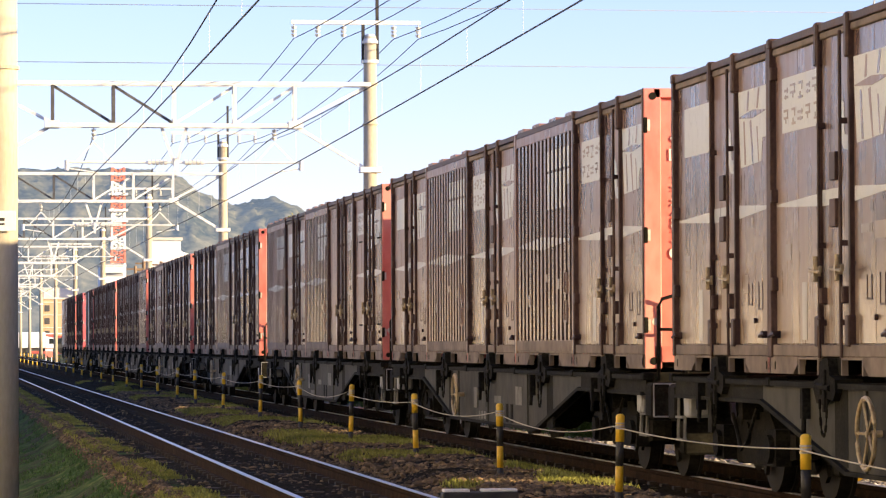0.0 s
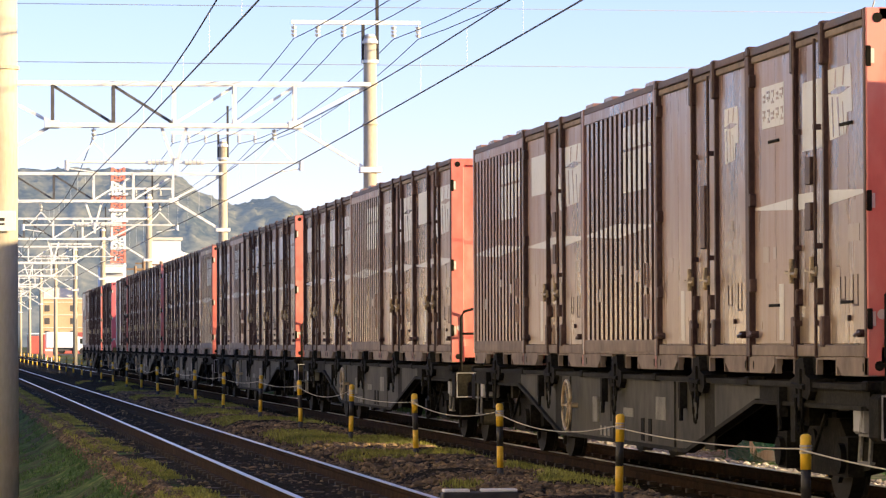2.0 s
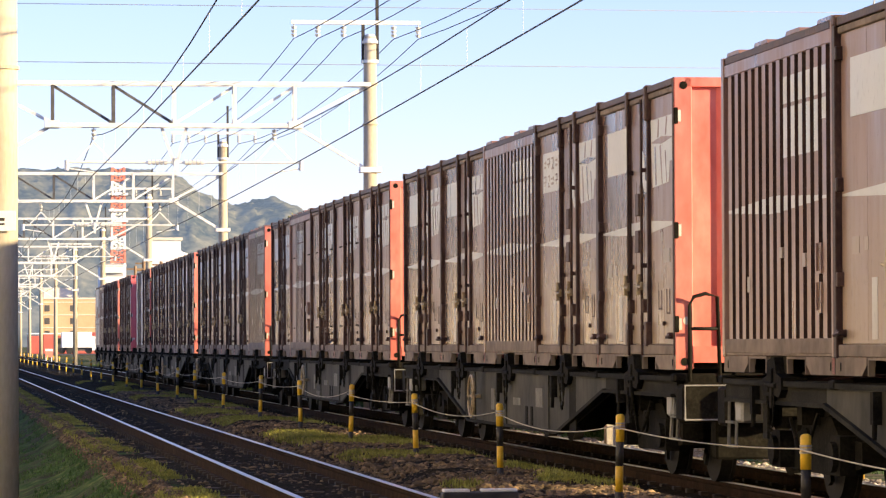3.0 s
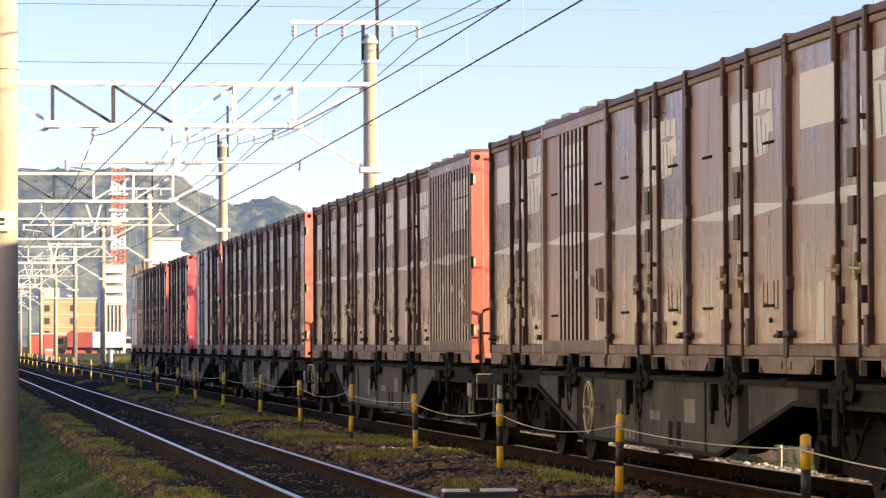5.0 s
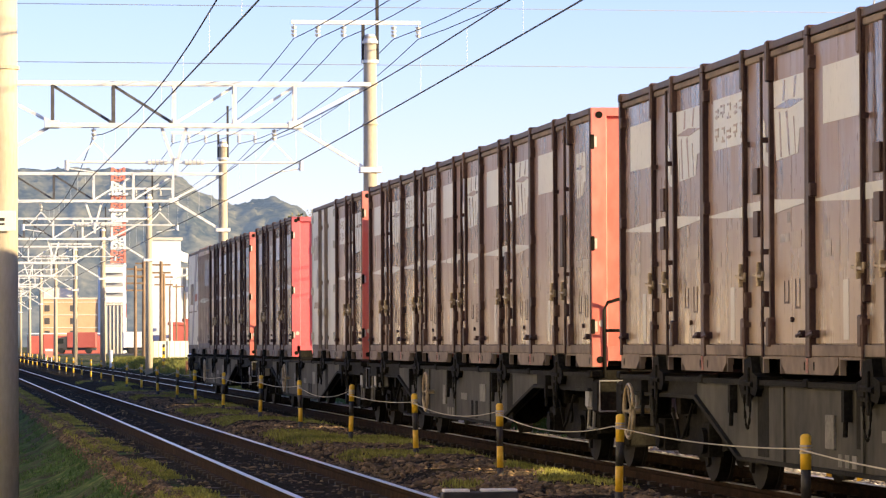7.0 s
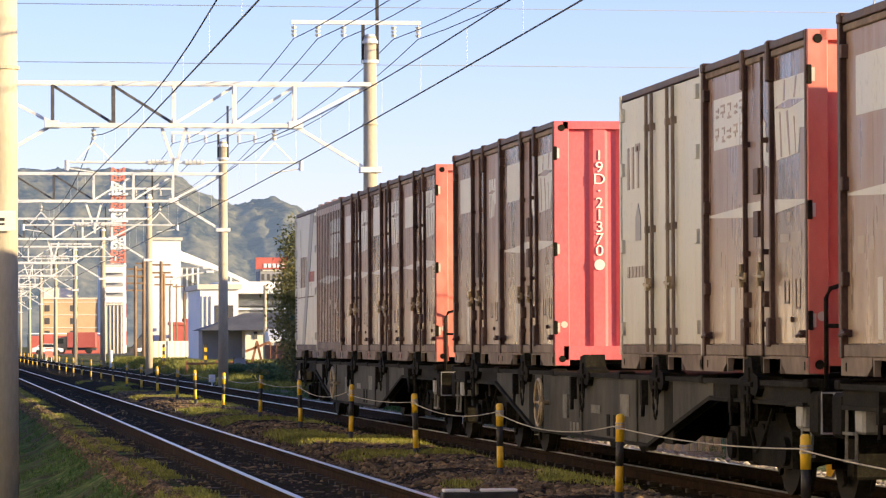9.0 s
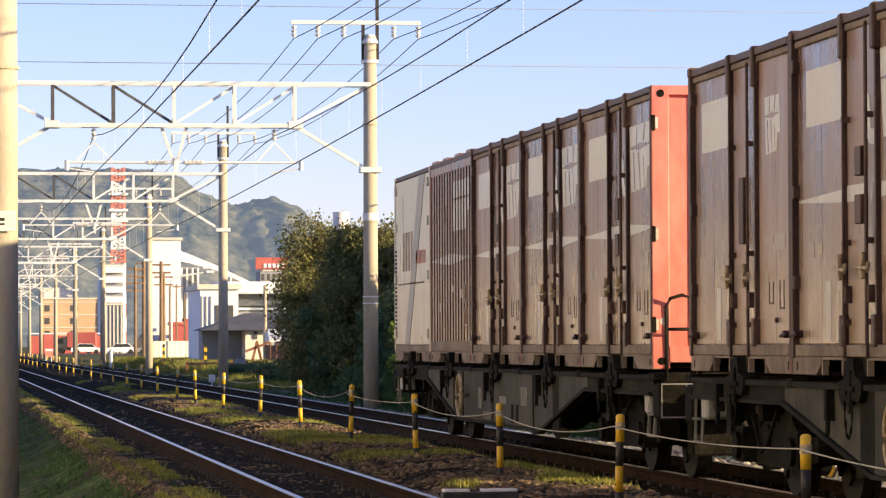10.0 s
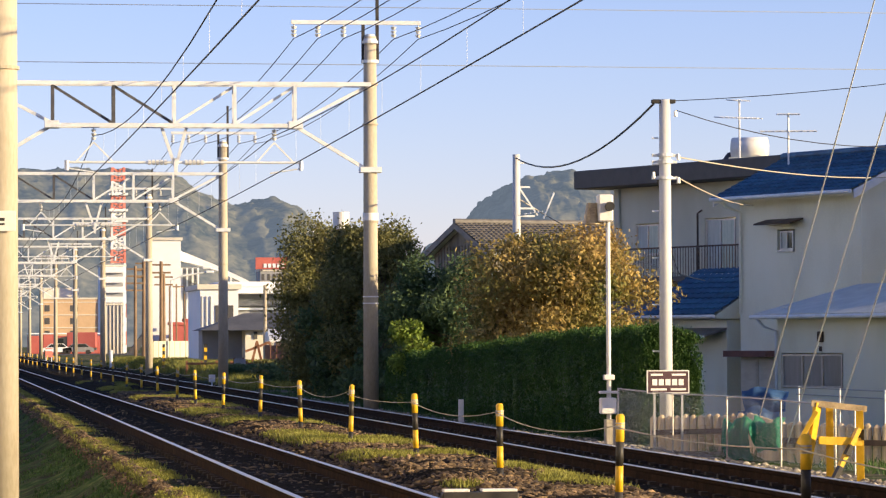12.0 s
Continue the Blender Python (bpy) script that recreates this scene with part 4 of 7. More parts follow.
def serial(c, text, x=-0.75):
    """The upright serial number on the end wall."""
    for i, ch in enumerate(text):
        cu = bpy.data.curves.new("serial_number", "FONT")
        cu.body, cu.size, cu.extrude, cu.offset, cu.align_x = ch, 0.155, 0.003, 0.0, "CENTER"
        o = new("serial_number", cu)
        me = bpy.data.meshes.new_from_object(o)
        bpy.data.objects.remove(o)
        me.materials.append(M["white"])
        for v in me.vertices:
            v.co.x *= 1.15
        t = new("serial_number", me)
        t.parent = c
        t.matrix_basis = pose(x, -HY + (0.006 if x > -0.9 else 0.05), 2.10 - i * 0.122, 90, 0, 0)
    bm = bmesh.new()
    bmesh.ops.create_cone(bm, cap_ends=True, segments=20, radius1=0.055, radius2=0.055, depth=0.008, matrix=pose(x, -HY + (0.006 if x > -0.9 else 0.05), 1.03, 90))
    part("round_mark", bm, "white", c)


def wagon(b=3.2, f=5.9, brake=True):
    w = new("container_wagon")
    tagged(w, "dusty grey flat container wagon with fish-belly side sill", "wagon", "container wagons")
    # origin: rail level, middle of the wagon; side sill a little inside the containers
    for s in (-1, 1):
        xs = sorted((s * 1.245, s * 1.10))
        part("deck_edge", B((xs[0], xs[1], -9.35, 9.35, 0.905, 0.945)), "wagon_dark", w)
        for e in (-1, 1):
            ya, yb = sorted((e * (f + 0.01), e * 9.3))
            part("end_sill", B((min(s * 1.21, s * 1.1), max(s * 1.21, s * 1.1), ya, yb, 0.78, 0.904)), "wagon_dark", w)
        xs = sorted((s * 1.21, s * 1.12))
        bm = bmesh.new()
        slab(bm, [(-f, 0.78), (-b, 0.33), (b, 0.33), (f, 0.78), (f, 0.904), (-f, 0.904)], 0, xs[0], xs[1])
        part("side_sill", bm, "wagon", w, "deep dusty grey side sill")
        bm = bmesh.new()
        q = s * 1.205
        box(bm, q - 0.04, q + 0.04, -b, b, 0.31, 0.34)
        bar(bm, (q, -f, 0.785), (q, -b, 0.326), 0.08, 0.035)
        bar(bm, (q, f, 0.785), (q, b, 0.326), 0.08, 0.035)
        box(bm, q - 0.04, q + 0.04, -9.2, -f, 0.765, 0.795)
        box(bm, q - 0.04, q + 0.04, f, 9.2, 0.765, 0.795)
        part("sill_flange", bm, "wagon_dark", w)
        for y in (-2.6, 0.3, 2.7):
            bm = bmesh.new()
            box(bm, s * 1.215 - 0.012, s * 1.215 + 0.012, y - 0.03, y + 0.03, 0.342, 0.9)
            part("stiffener", bm, "wagon", w)
    part("centre_sill", B((-0.35, 0.35, -5.9, 5.9, 0.36, 0.86), (-0.3, 0.3, -9.3, -5.902, 0.6, 0.86), (-0.3, 0.3, 5.902, 9.3, 0.6, 0.86)), "black", w)
    for e in (-1, 1):
        for y in (5.35, 8.75):
            part("brake_beam", B((-0.78, 0.78, e * y - 0.12, e * y + 0.12, 0.22, 0.62), bevel=0.02), "black", w)
    part("deck", B((-1.09, 1.09, -9.34, 9.34, 0.86, 0.95)), "black", w)
    # lock boxes between the containers, and the locking gear under the middle of each
    for i in range(6):
        y = -LEN / 2 + i * SLOT
        part("lock_box", B((-1.255, -1.1, y - 0.07, y + 0.07, 0.90, 0.97), bevel=0.012), "black", w)
    for i in range(5):
        y = -LEN / 2 + (i + 0.5) * SLOT
        bm = bmesh.new()
        slab(bm, [(y - 0.34, 0.88), (y - 0.26, 0.82), (y - 0.05, 0.84), (y + 0.08, 0.79), (y + 0.22, 0.80), (y + 0.32, 0.90), (y + 0.28, 0.96), (y + 0.15, 0.98), (y + 0.12, 1.10), (y - 0.12, 1.12), (y - 0.17, 1.0), (y - 0.33, 0.97)], 0, -1.262, -1.06)
        rod(bm, (-1.265, y - 0.18, 0.91), (-1.265, y + 0.20, 0.92), 0.022, 6)
        box(bm, -1.28, -1.25, y - 0.08, y - 0.02, 0.74, 1.04, bevel=0.006)
        box(bm, -1.275, -1.25, y + 0.06, y + 0.18, 0.86, 0.92, bevel=0.006)
        part("locking_device", bm, "black", w, "oily black container lock")
        bm = bmesh.new()
        for k in range(12):
            a, b2 = math.pi * k / 12, math.pi * (k + 1) / 12
            rod(bm, (-1.27, y - 0.02 - 0.11 * math.cos(a), 0.83 - 0.26 * math.sin(a)), (-1.27, y - 0.02 - 0.11 * math.cos(b2), 0.83 - 0.26 * math.sin(b2)), 0.011 if k % 2 else 0.006, 5)
        part("chain", bm, "black", w)
        bm = bmesh.new()
        box(bm, -1.27, -1.2, y + 0.62, y + 0.70, 0.68, 0.9)
        rod(bm, (-1.25, y + 0.66, 0.68), (-1.26, y + 0.63, 0.58), 0.018)
        part("lever", bm, "black", w)
        part("stain", B((-1.2125, -1.19, y - 0.5, y - 0.12, 0.36, 0.9)) if i % 2 else B((-1.2125, -1.19, y + 0.35, y + 0.5, 0.5, 0.9)), "wagon_dark", w, "sooty stain down the sill")
    # bogies
    for yb in (-7.1, 7.1):
        for s in (-1, 1):
            bm = bmesh.new()
            xs = sorted((s * 0.98, s * 0.80))
            slab(bm, [(yb - 1.3, 0.34), (yb - 1.3, 0.52), (yb - 0.6, 0.56), (yb - 0.4, 0.68), (yb + 0.4, 0.68), (yb + 0.6, 0.56), (yb + 1.3, 0.52), (yb + 1.3, 0.34), (yb + 0.5, 0.26), (yb - 0.5, 0.26)], 0, xs[0], xs[1])
            part("bogie_frame", bm, "black", w)
            for ya in (yb - 0.95, yb + 0.95):
                bm = bmesh.new()
                box(bm, s * 1.03 - 0.06, s * 1.03 + 0.06, ya - 0.15, ya + 0.15, 0.28, 0.56)
                rod(bm, (s * 1.06, ya, 0.41), (s * 1.13, ya, 0.41), 0.11, 12)
                part("axle_box", bm, "black", w)
            bm = bmesh.new()
            for dy in (-0.22, 0.0, 0.22):
                for k in range(5):
                    rod(bm, (s * 0.9, yb + dy, 0.36 + k * 0.06), (s * 0.9, yb + dy, 0.39 + k * 0.06), 0.085, 10)
            part("spring", bm, "black", w)
        part("bolster", B((-0.95, 0.95, yb - 0.2, yb + 0.2, 0.5, 0.72)), "black", w)
        bm = bmesh.new()
        rod(bm, (-1.0, yb + 0.35, 0.5), (-0.85, yb + 0.35, 0.5), 0.09, 10)
        box(bm, -1.12, -0.9, yb - 0.05, yb + 0.1, 0.62, 0.8)
        path_tube(bm, [(-1.1, yb - 0.5, 0.72), (-1.14, yb - 0.3, 0.45), (-1.12, yb, 0.38), (-1.1, yb + 0.4, 0.66)], 0.016, 5)
        part("brake_gear", bm, "black", w)
    # steps, grab rails, couplers and hoses at both ends
    for s in (-1, 1):
        y = s * 9.15
        bm = bmesh.new()
        for d in (-0.14, 0.14):
            bar(bm, (-1.18, y + d, 0.85), (-1.2, y + d - s * 0.04, 0.40), 0.022, 0.022)
        for z in (0.41, 0.60):
            bar(bm, (-1.195, y - 0.15, z), (-1.195, y + 0.15, z), 0.04, 0.02)
        part("step", bm, "wagon_mark", w, "pale grey steel footstep")
        bm = bmesh.new()
        yy = s * 9.42
        path_tube(bm, [(-1.12, yy, 0.9), (-1.12, yy, 1.55), (-1.08, yy - s * 0.03, 1.62), (-0.98, yy, 1.65), (-0.88, yy, 1.62), (-0.86, yy, 0.9)], 0.017, 8)
        rod(bm, (-1.12, yy, 1.35), (-0.86, yy, 1.35), 0.015)
        part("grab_rail", bm, "wheel", w, "dark bent steel grab rail", True)
        bm = bmesh.new()
        ya, yb2 = sorted((s * 9.3, s * 9.82))
        box(bm, -0.13, 0.13, ya, yb2, 0.76, 0.95, bevel=0.03)
        ya, yb2 = sorted((s * 9.66, s * 10.08))
        box(bm, -0.2, 0.2, ya, yb2, 0.7, 1.0, bevel=0.05)
        part("coupler", bm, "black", w)
        bm = bmesh.new()
        path_tube(bm, [(-0.45, s * 9.35, 0.85), (-0.48, s * 9.6, 0.55), (-0.45, s * 9.8, 0.4), (-0.35, s * 10.0, 0.5)], 0.028, 6)
        part("brake_hose", bm, "rubber", w)
        part("end_beam", B((-1.15, 1.15, min(s * 9.25, s * 9.42), max(s * 9.25, s * 9.42), 0.72, 0.97), bevel=0.01), "black", w)
        part("lamp_bracket", B((-1.2, -1.0, s * 8.9 - 0.12, s * 8.9 + 0.12, 0.60, 0.86), bevel=0.02), "grey_mark", w, "pale grey steel box")
        part("end_box", B((-1.22, -0.75, min(s * 9.28, s * 9.6), max(s * 9.28, s * 9.6), 0.56, 0.88), bevel=0.03), "black", w)
        bm = bmesh.new()
        yo = s * 9.6
        path_tube(bm, [(-1.2, yo, 0.58), (-1.2, yo, 0.87), (-0.78, yo, 0.87), (-0.78, yo, 0.58), (-1.2, yo, 0.58)], 0.009, 6)
        part("box_rim", bm, "grey_mark", w)
    # hand brake wheel
    bm = bmesh.new()
    n = 20
    yw = 2.3 if brake else 8.4
    ring = [(-1.32, yw + 0.24 * math.cos(2 * math.pi * k / n), 0.62 + 0.24 * math.sin(2 * math.pi * k / n)) for k in range(n + 1)]
    path_tube(bm, ring, 0.017, 6)
    for k in range(5):
        a = 2 * math.pi * k / 5
        rod(bm, (-1.30, yw, 0.62), (-1.32, yw + 0.24 * math.cos(a), 0.62 + 0.24 * math.sin(a)), 0.012, 5)
    rod(bm, (-1.32, yw, 0.62), (-1.1, yw, 0.62), 0.025, 8)
    part("brake_wheel", bm, "brass", w, "yellow hand brake wheel")
    # small plates on the side sill
    for k in range(2):
        part("inspection_hatch", B((-1.216, -1.2, -1.2 - k * 0.35, -1.05 - k * 0.35, 0.36, 0.56)), "black", w)
    part("card_holder", B((-1.23, -1.2, 1.1, 1.35, 0.48, 0.72), bevel=0.004), "wagon_mark", w)
    for k in range(3):
        part("lettering_bar", B((-1.216, -1.2, 0.9 - k * 0.2, 1.02 - k * 0.2, 0.36, 0.45)), "wagon_mark", w, "worn unreadable wagon marking")
    part("lettering_bar", B((-1.216, -1.2, -0.7, -0.2, 0.56, 0.64)), "wagon_mark", w)
    part("lettering_bar", B((-1.216, -1.2, -2.2, -1.75, 0.56, 0.76)), "wagon_mark", w)
    # tank and cylinder under the deck
    bm = bmesh.new()
    rod(bm, (-0.7, -2.2, 0.5), (-0.7, 1.2, 0.5), 0.2, 14)
    part("air_tank", bm, "black", w)
    return w


def wheelset(w, y):
    bm = bmesh.new()
    for s in (-1, 1):
        xa = s * 0.5335
        rod(bm, (xa - 0.0, 0, 0), (xa + s * 0.10, 0, 0), 0.405, 28)
        rod(bm, (xa - s * 0.03, 0, 0), (xa, 0, 0), 0.43, 28)
        for k in range(4):
            a = math.pi / 2 * k
            box(bm, xa + s * 0.13 - 0.03, xa + s * 0.13 + 0.0, 0.22 * math.cos(a) - 0.05, 0.22 * math.cos(a) + 0.05, 0.22 * math.sin(a) - 0.05, 0.22 * math.sin(a) + 0.05)
    rod(bm, (-1.0, 0, 0), (1.0, 0, 0), 0.07, 10)
    o = part("wheelset", bm, "wheel", w, "worn steel wheelset")
    o.location = (0, y, 0.405)
    return o


# front end of each wagon's load at the start, and its five loads from the rear
RAKE = [
    (173.19, "JRSSS"),
    (152.90, "UPEWT"),
    (133.33, "STSSU"),
    (113.17, "STSSR"),
    (93.00, "SHVVS"),
    (72.79, "SSRTS"),
    (52.20, "RSRNX"),
    (32.45, "SRTRQ"),
    (12.52, "STSSS"),
]
LABELS = {
    "S": "weathered plum-brown steel freight container with red ends",
    "T": "weathered brown freight container with worn pale lettering block",
    "U": "dusty brown freight container with pale emblem",
    "V": "brown freight container with vent slots and emblem",
    "N": "plain brown freight container with small pale emblem",
    "X": "brown freight container with vent slots and worn lettering",
    "R": "ribbed plum-brown corrugated freight container",
    "H": "brown freight container with partly corrugated side",
    "J": "dirty white freight container with slanted grey stripe",
    "W": "dirty white freight container with plain doors",
    "Q": "weathered brown freight container with white serial on red end",
    "P": "brown freight container with pink-red end and white serial number",
}
TRAIN = []


def build_train():
    protos = {"S": smooth_container(0), "T": smooth_container(1), "U": smooth_container(2), "V": smooth_container(3), "R": ribbed_container(0), "H": ribbed_container(1),
              "J": white_container(1), "W": white_container(0), "P": smooth_container(0, "pink"), "Q": smooth_container(1), "N": smooth_container(5), "X": smooth_container(4)}
    serial(protos["P"], "19D\u00b721370")
    serial(protos["Q"], "19D\u00b733283", -0.93)
    for k, o in protos.items():
        tagged(o, LABELS[k], "container", "containers on the train")
    w0, w1 = wagon(), wagon(4.2, 5.9, False)
    used = set()
    for i, (front, loads) in enumerate(RAKE):
        w = w0 if i == 0 else w1 if i == 3 else copy_thing(w0, Matrix())
        TRAIN.append((w, SIDE_X + 1.225, front + LEN / 2, 0.0))
        for k, ch in enumerate(loads):
            if ch == "E":
                continue
            c = protos[ch] if ch not in used else copy_thing(protos[ch], Matrix())
            used.add(ch)
            TRAIN.append((c, SIDE_X + 1.225, front + LEN - (k + 0.5) * SLOT, 1.0))


build_train()
WHEELS = []
for ob, x, y, z in TRAIN:
    if ob.name.startswith("container_wagon"):
        for ya in (-8.05, -6.15, 6.15, 8.05):
            if WHEELS:
                o = share(WHEELS[0][0], "wheelset", ob, Matrix.Translation((0, ya, 0.405)))
                o["label"] = "worn steel wheelset"
            else:
                o = wheelset(ob, ya)
            WHEELS.append((o, ya))


# ---------- plants ----------
def leaf_cloud(rng, centres, radii, count, size, flat=0.75, shell=0.45):
    """Folded leaves filling ellipsoid clumps, denser towards their skins."""
    n = len(centres)
    centres, radii = np.array(centres, float), np.array(radii, float)
    vol = radii.prod(axis=1) ** (2 / 3)
    pick = rng.choice(n, count, p=vol / vol.sum())
    d = rng.normal(size=(count, 3))
    d /= np.linalg.norm(d, axis=1)[:, None]
    r = shell + (1 - shell) * rng.random(count) ** 0.6
    r *= 1 + 0.18 * rng.normal(size=count)
    p = centres[pick] + d * radii[pick] * r[:, None]
    a = rng.normal(size=(count, 3))
    a /= np.linalg.norm(a, axis=1)[:, None]
    b = np.cross(a, d + 0.6 * rng.normal(size=(count, 3)))
    b /= np.linalg.norm(b, axis=1)[:, None] + 1e-9
    s = size * (0.6 + 0.8 * rng.random(count))[:, None]
    verts = np.stack([p - a * s, p + b * s * 0.5, p + a * s, p - b * s * 0.5 + np.cross(a, b) * s * 0.15], axis=1).reshape(-1, 3)
    return verts, [(4 * i, 4 * i + 1, 4 * i + 2, 4 * i + 3) for i in range(count)]


def limb(bm, a, b, r0, r1, rng, k=4):
    a, b = Vector(a), Vector(b)
    prev = a
    for i in range(1, k + 1):
        q = a.lerp(b, i / k) + Vector(rng.normal(size=3) * 0.05 * (b - a).length * (i < k))
        rod(bm, prev, q, r0 + (r1 - r0) * (i - 1) / k, 7, r0 + (r1 - r0) * i / k)
        prev = q


def tree(seed, base, height, crown, leaves, size, mat, label, clumps=16, low=0.35, trunk=0.09, shell=0.45):
    """Trunk, limbs and a ragged crown. crown: half widths along x and y."""
    rng = np.random.default_rng(seed)
    t = new("tree")
    t.location = base
    tagged(t, label, "tree")
    cs, rs = [], []
    bm = bmesh.new()
    limb(bm, (0, 0, -0.1), (0.1, 0.05, height * 0.62), trunk, trunk * 0.5, rng)
    bl = bmesh.new()
    for i in range(clumps):
        ang = rng.random() * 6.283
        rad = math.sqrt(rng.random()) * 0.85
        h = low + (0.93 - low) * rng.random()
        w = 1 - 0.55 * abs(h - 0.55) / 0.5
        c = (crown[0] * rad * w * math.cos(ang), crown[1] * rad * w * math.sin(ang), height * h)
        f = 0.24 + 0.2 * rng.random()
        cs.append(c)
        rs.append((crown[0] * f, crown[1] * f, height * 0.13 * (0.7 + 0.6 * rng.random())))
        limb(bl, (0.05, 0.02, height * min(h * 0.7, 0.5)), c, trunk * 0.4, 0.012, rng)
    part("trunk", bm, "bark", t)
    part("branchwork", bl, "bark", t)
    v, f = leaf_cloud(rng, cs, rs, leaves, size, shell=shell)
    o = new("crown", raw_mesh("crown", v.tolist(), f, mat))
    o.parent = t
    tw = bmesh.new()
    for i in range(26):
        c = cs[i % clumps]
        d = Vector(rng.normal(size=3))
        d.z = abs(d.z) + 0.3
        q = Vector(c) + d.normalized() * (0.55 * height * 0.2)
        limb(tw, c, q, 0.01, 0.004, rng, 3)
    part("twig_growth", tw, "bark", t)
    return t


tree(1, (13.5, 80, -0.4), 4.0, (2.5, 2.0), 36000, 0.05, "leaf_orange", "broad tree with orange-brown autumn leaves behind the hedge", 46, 0.3)
tree(2, (11.8, 112, -0.4), 5.15, (2.05, 2.2), 44000, 0.055, "leaf_olive", "olive-green tree beside the railway line", 40, 0.1)
tree(3, (12.1, 103, -0.4), 4.9, (1.7, 2.2), 44000, 0.055, "leaf_olive", "bushy tree with olive and rust-tinged leaves", 40, 0.2)
tree(4, (12.25, 90, -0.4), 3.55, (1.6, 1.5), 44000, 0.05, "leaf_dark", "dark green spreading shrub behind the mast", 34, 0.08)
tree(5, (11.35, 88.5, -0.4), 2.25, (0.75, 0.9), 4500, 0.06, "leaf_lime", "bright yellow-green shrub beside the hedge", 12, 0.12, 0.04)
tree(6, (11.1, 104, -0.4), 3.4, (1.3, 1.8), 9000, 0.08, "leaf_dark", "dark green bush below the trees", 22, 0.04, 0.05)
tree(7, (11.0, 95, -0.4), 2.5, (0.9, 1.6), 6000, 0.075, "leaf_dark", "low dark bush beside the mast", 16, 0.04, 0.04)
tree(8, (11.9, 128, -0.2), 0.75, (1.3, 2.4), 9000, 0.06, "leaf_dark", "low dark green bush by the fence", 44, 0.04, 0.04)
tree(11, (11.4, 140, 0.0), 0.45, (1.3, 3.0), 7000, 0.06, "leaf_dark", "low dark green bush beside the rail fence", 40, 0.04, 0.04)
tree(12, (12.4, 137, 0.0), 0.45, (1.2, 3.0), 6000, 0.06, "leaf_olive", "low olive bush beside the rail fence", 36, 0.04, 0.04)
tree(9, (13.2, 146, 0.2), 0.4, (1.0, 1.8), 4500, 0.06, "leaf_olive", "low bush beside the fence", 30, 0.05, 0.04)


def hedge():
    rng = np.random.default_rng(50)
    h = new("hedge")
    tagged(h, "dense clipped dark green hedge along the railway", "hedge")
    xa, xb, ya, yb = 11.05, 11.95, 57.8, 92.0

    def top(y):
        return 1.43 - 0.0195 * max(0, y - 65) + 0.03 * math.sin(y * 1.3) + 0.03 * math.sin(y * 3.1)
    bm = bmesh.new()
    ny = 80
    prof = [(0, 0), (-0.04, 0.35), (-0.02, 0.75), (0.12, 0.95), (0.4, 1.0), (0.6, 1.0), (0.8, 0.93), (0.95, 0.78), (1.0, 0.5), (1.0, 0)]
    rows = []
    for j in range(ny + 1):
        y = ya + (yb - ya) * j / ny
        e = 1.0 if 0 < j < ny else 0.85
        t = top(y)
        rows.append([bm.verts.new((xa + (xb - xa) * u + 0.06 * noise.noise((u * 3, y * 1.5, 1)), y, -0.5 + (t + 0.45) * v * e + 0.05 * noise.noise((u * 4, y * 2.0, 7)))) for u, v in prof])
    for a, b in zip(rows[:-1], rows[1:]):
        for i in range(len(prof) - 1):
            bm.faces.new((a[i], b[i], b[i + 1], a[i + 1]))
    bm.faces.new(rows[0])
    bm.faces.new(rows[-1][::-1])
    part("hedge_core", bm, "leaf_hedge", h)
    n = 150000
    y = ya - 0.05 + (yb - ya) * rng.random(n) ** 1.35
    side = rng.random(n)
    z = np.empty(n)
    x = np.empty(n)
    tops = 1.43 - 0.0195 * np.maximum(0, y - 65) + 0.03 * np.sin(y * 1.3) + 0.03 * np.sin(y * 3.1)
    front = side < 0.7
    u = rng.random(n)
    z[front] = -0.45 + (tops[front] + 0.45) * u[front]
    x[front] = xa - 0.03 + 0.12 * np.maximum(0, u[front] - 0.8) * 5 * 0.8
    z[~front] = tops[~front] - 0.04 - 0.4 * np.maximum(0, u[~front] - 0.6) ** 1.5
    x[~front] = xa + 0.1 + (xb - xa - 0.1) * u[~front]
    ends = rng.random(n) < 0.08
    y[ends] = ya - 0.03
    x[ends] = xa + (xb - xa) * rng.random(ends.sum())
    z[ends] = -0.45 + (1.95 - 0.5 * ((x[ends] - xa) / (xb - xa)) ** 4) * rng.random(ends.sum())
    p = np.stack([x, y, z], axis=1) + rng.normal(size=(n, 3)) * 0.035
    a = rng.normal(size=(n, 3)) * [0.5, 0.6, 1.0]
    a /= np.linalg.norm(a, axis=1)[:, None]
    b = np.cross(a, rng.normal(size=(n, 3)))
    b /= np.linalg.norm(b, axis=1)[:, None]
    s = 0.025 * (0.6 + 0.8 * rng.random(n))[:, None]
    v = np.stack([p - a * s, p + b * s * 0.45, p + a * s, p - b * s * 0.45], axis=1).reshape(-1, 3)
    o = new("hedge_leaves", raw_mesh("hedge_leaves", v.tolist(), [(4 * i, 4 * i + 1, 4 * i + 2, 4 * i + 3) for i in range(n)], "leaf_hedge"))
    o.parent = h
    tagged(o, kind="stuff")


hedge()


# ---------- houses ----------
def frame_of(x, y, turn):
    return Matrix.Translation((x, y, 0)) @ Matrix.Rotation(radians(turn), 4, "Z")


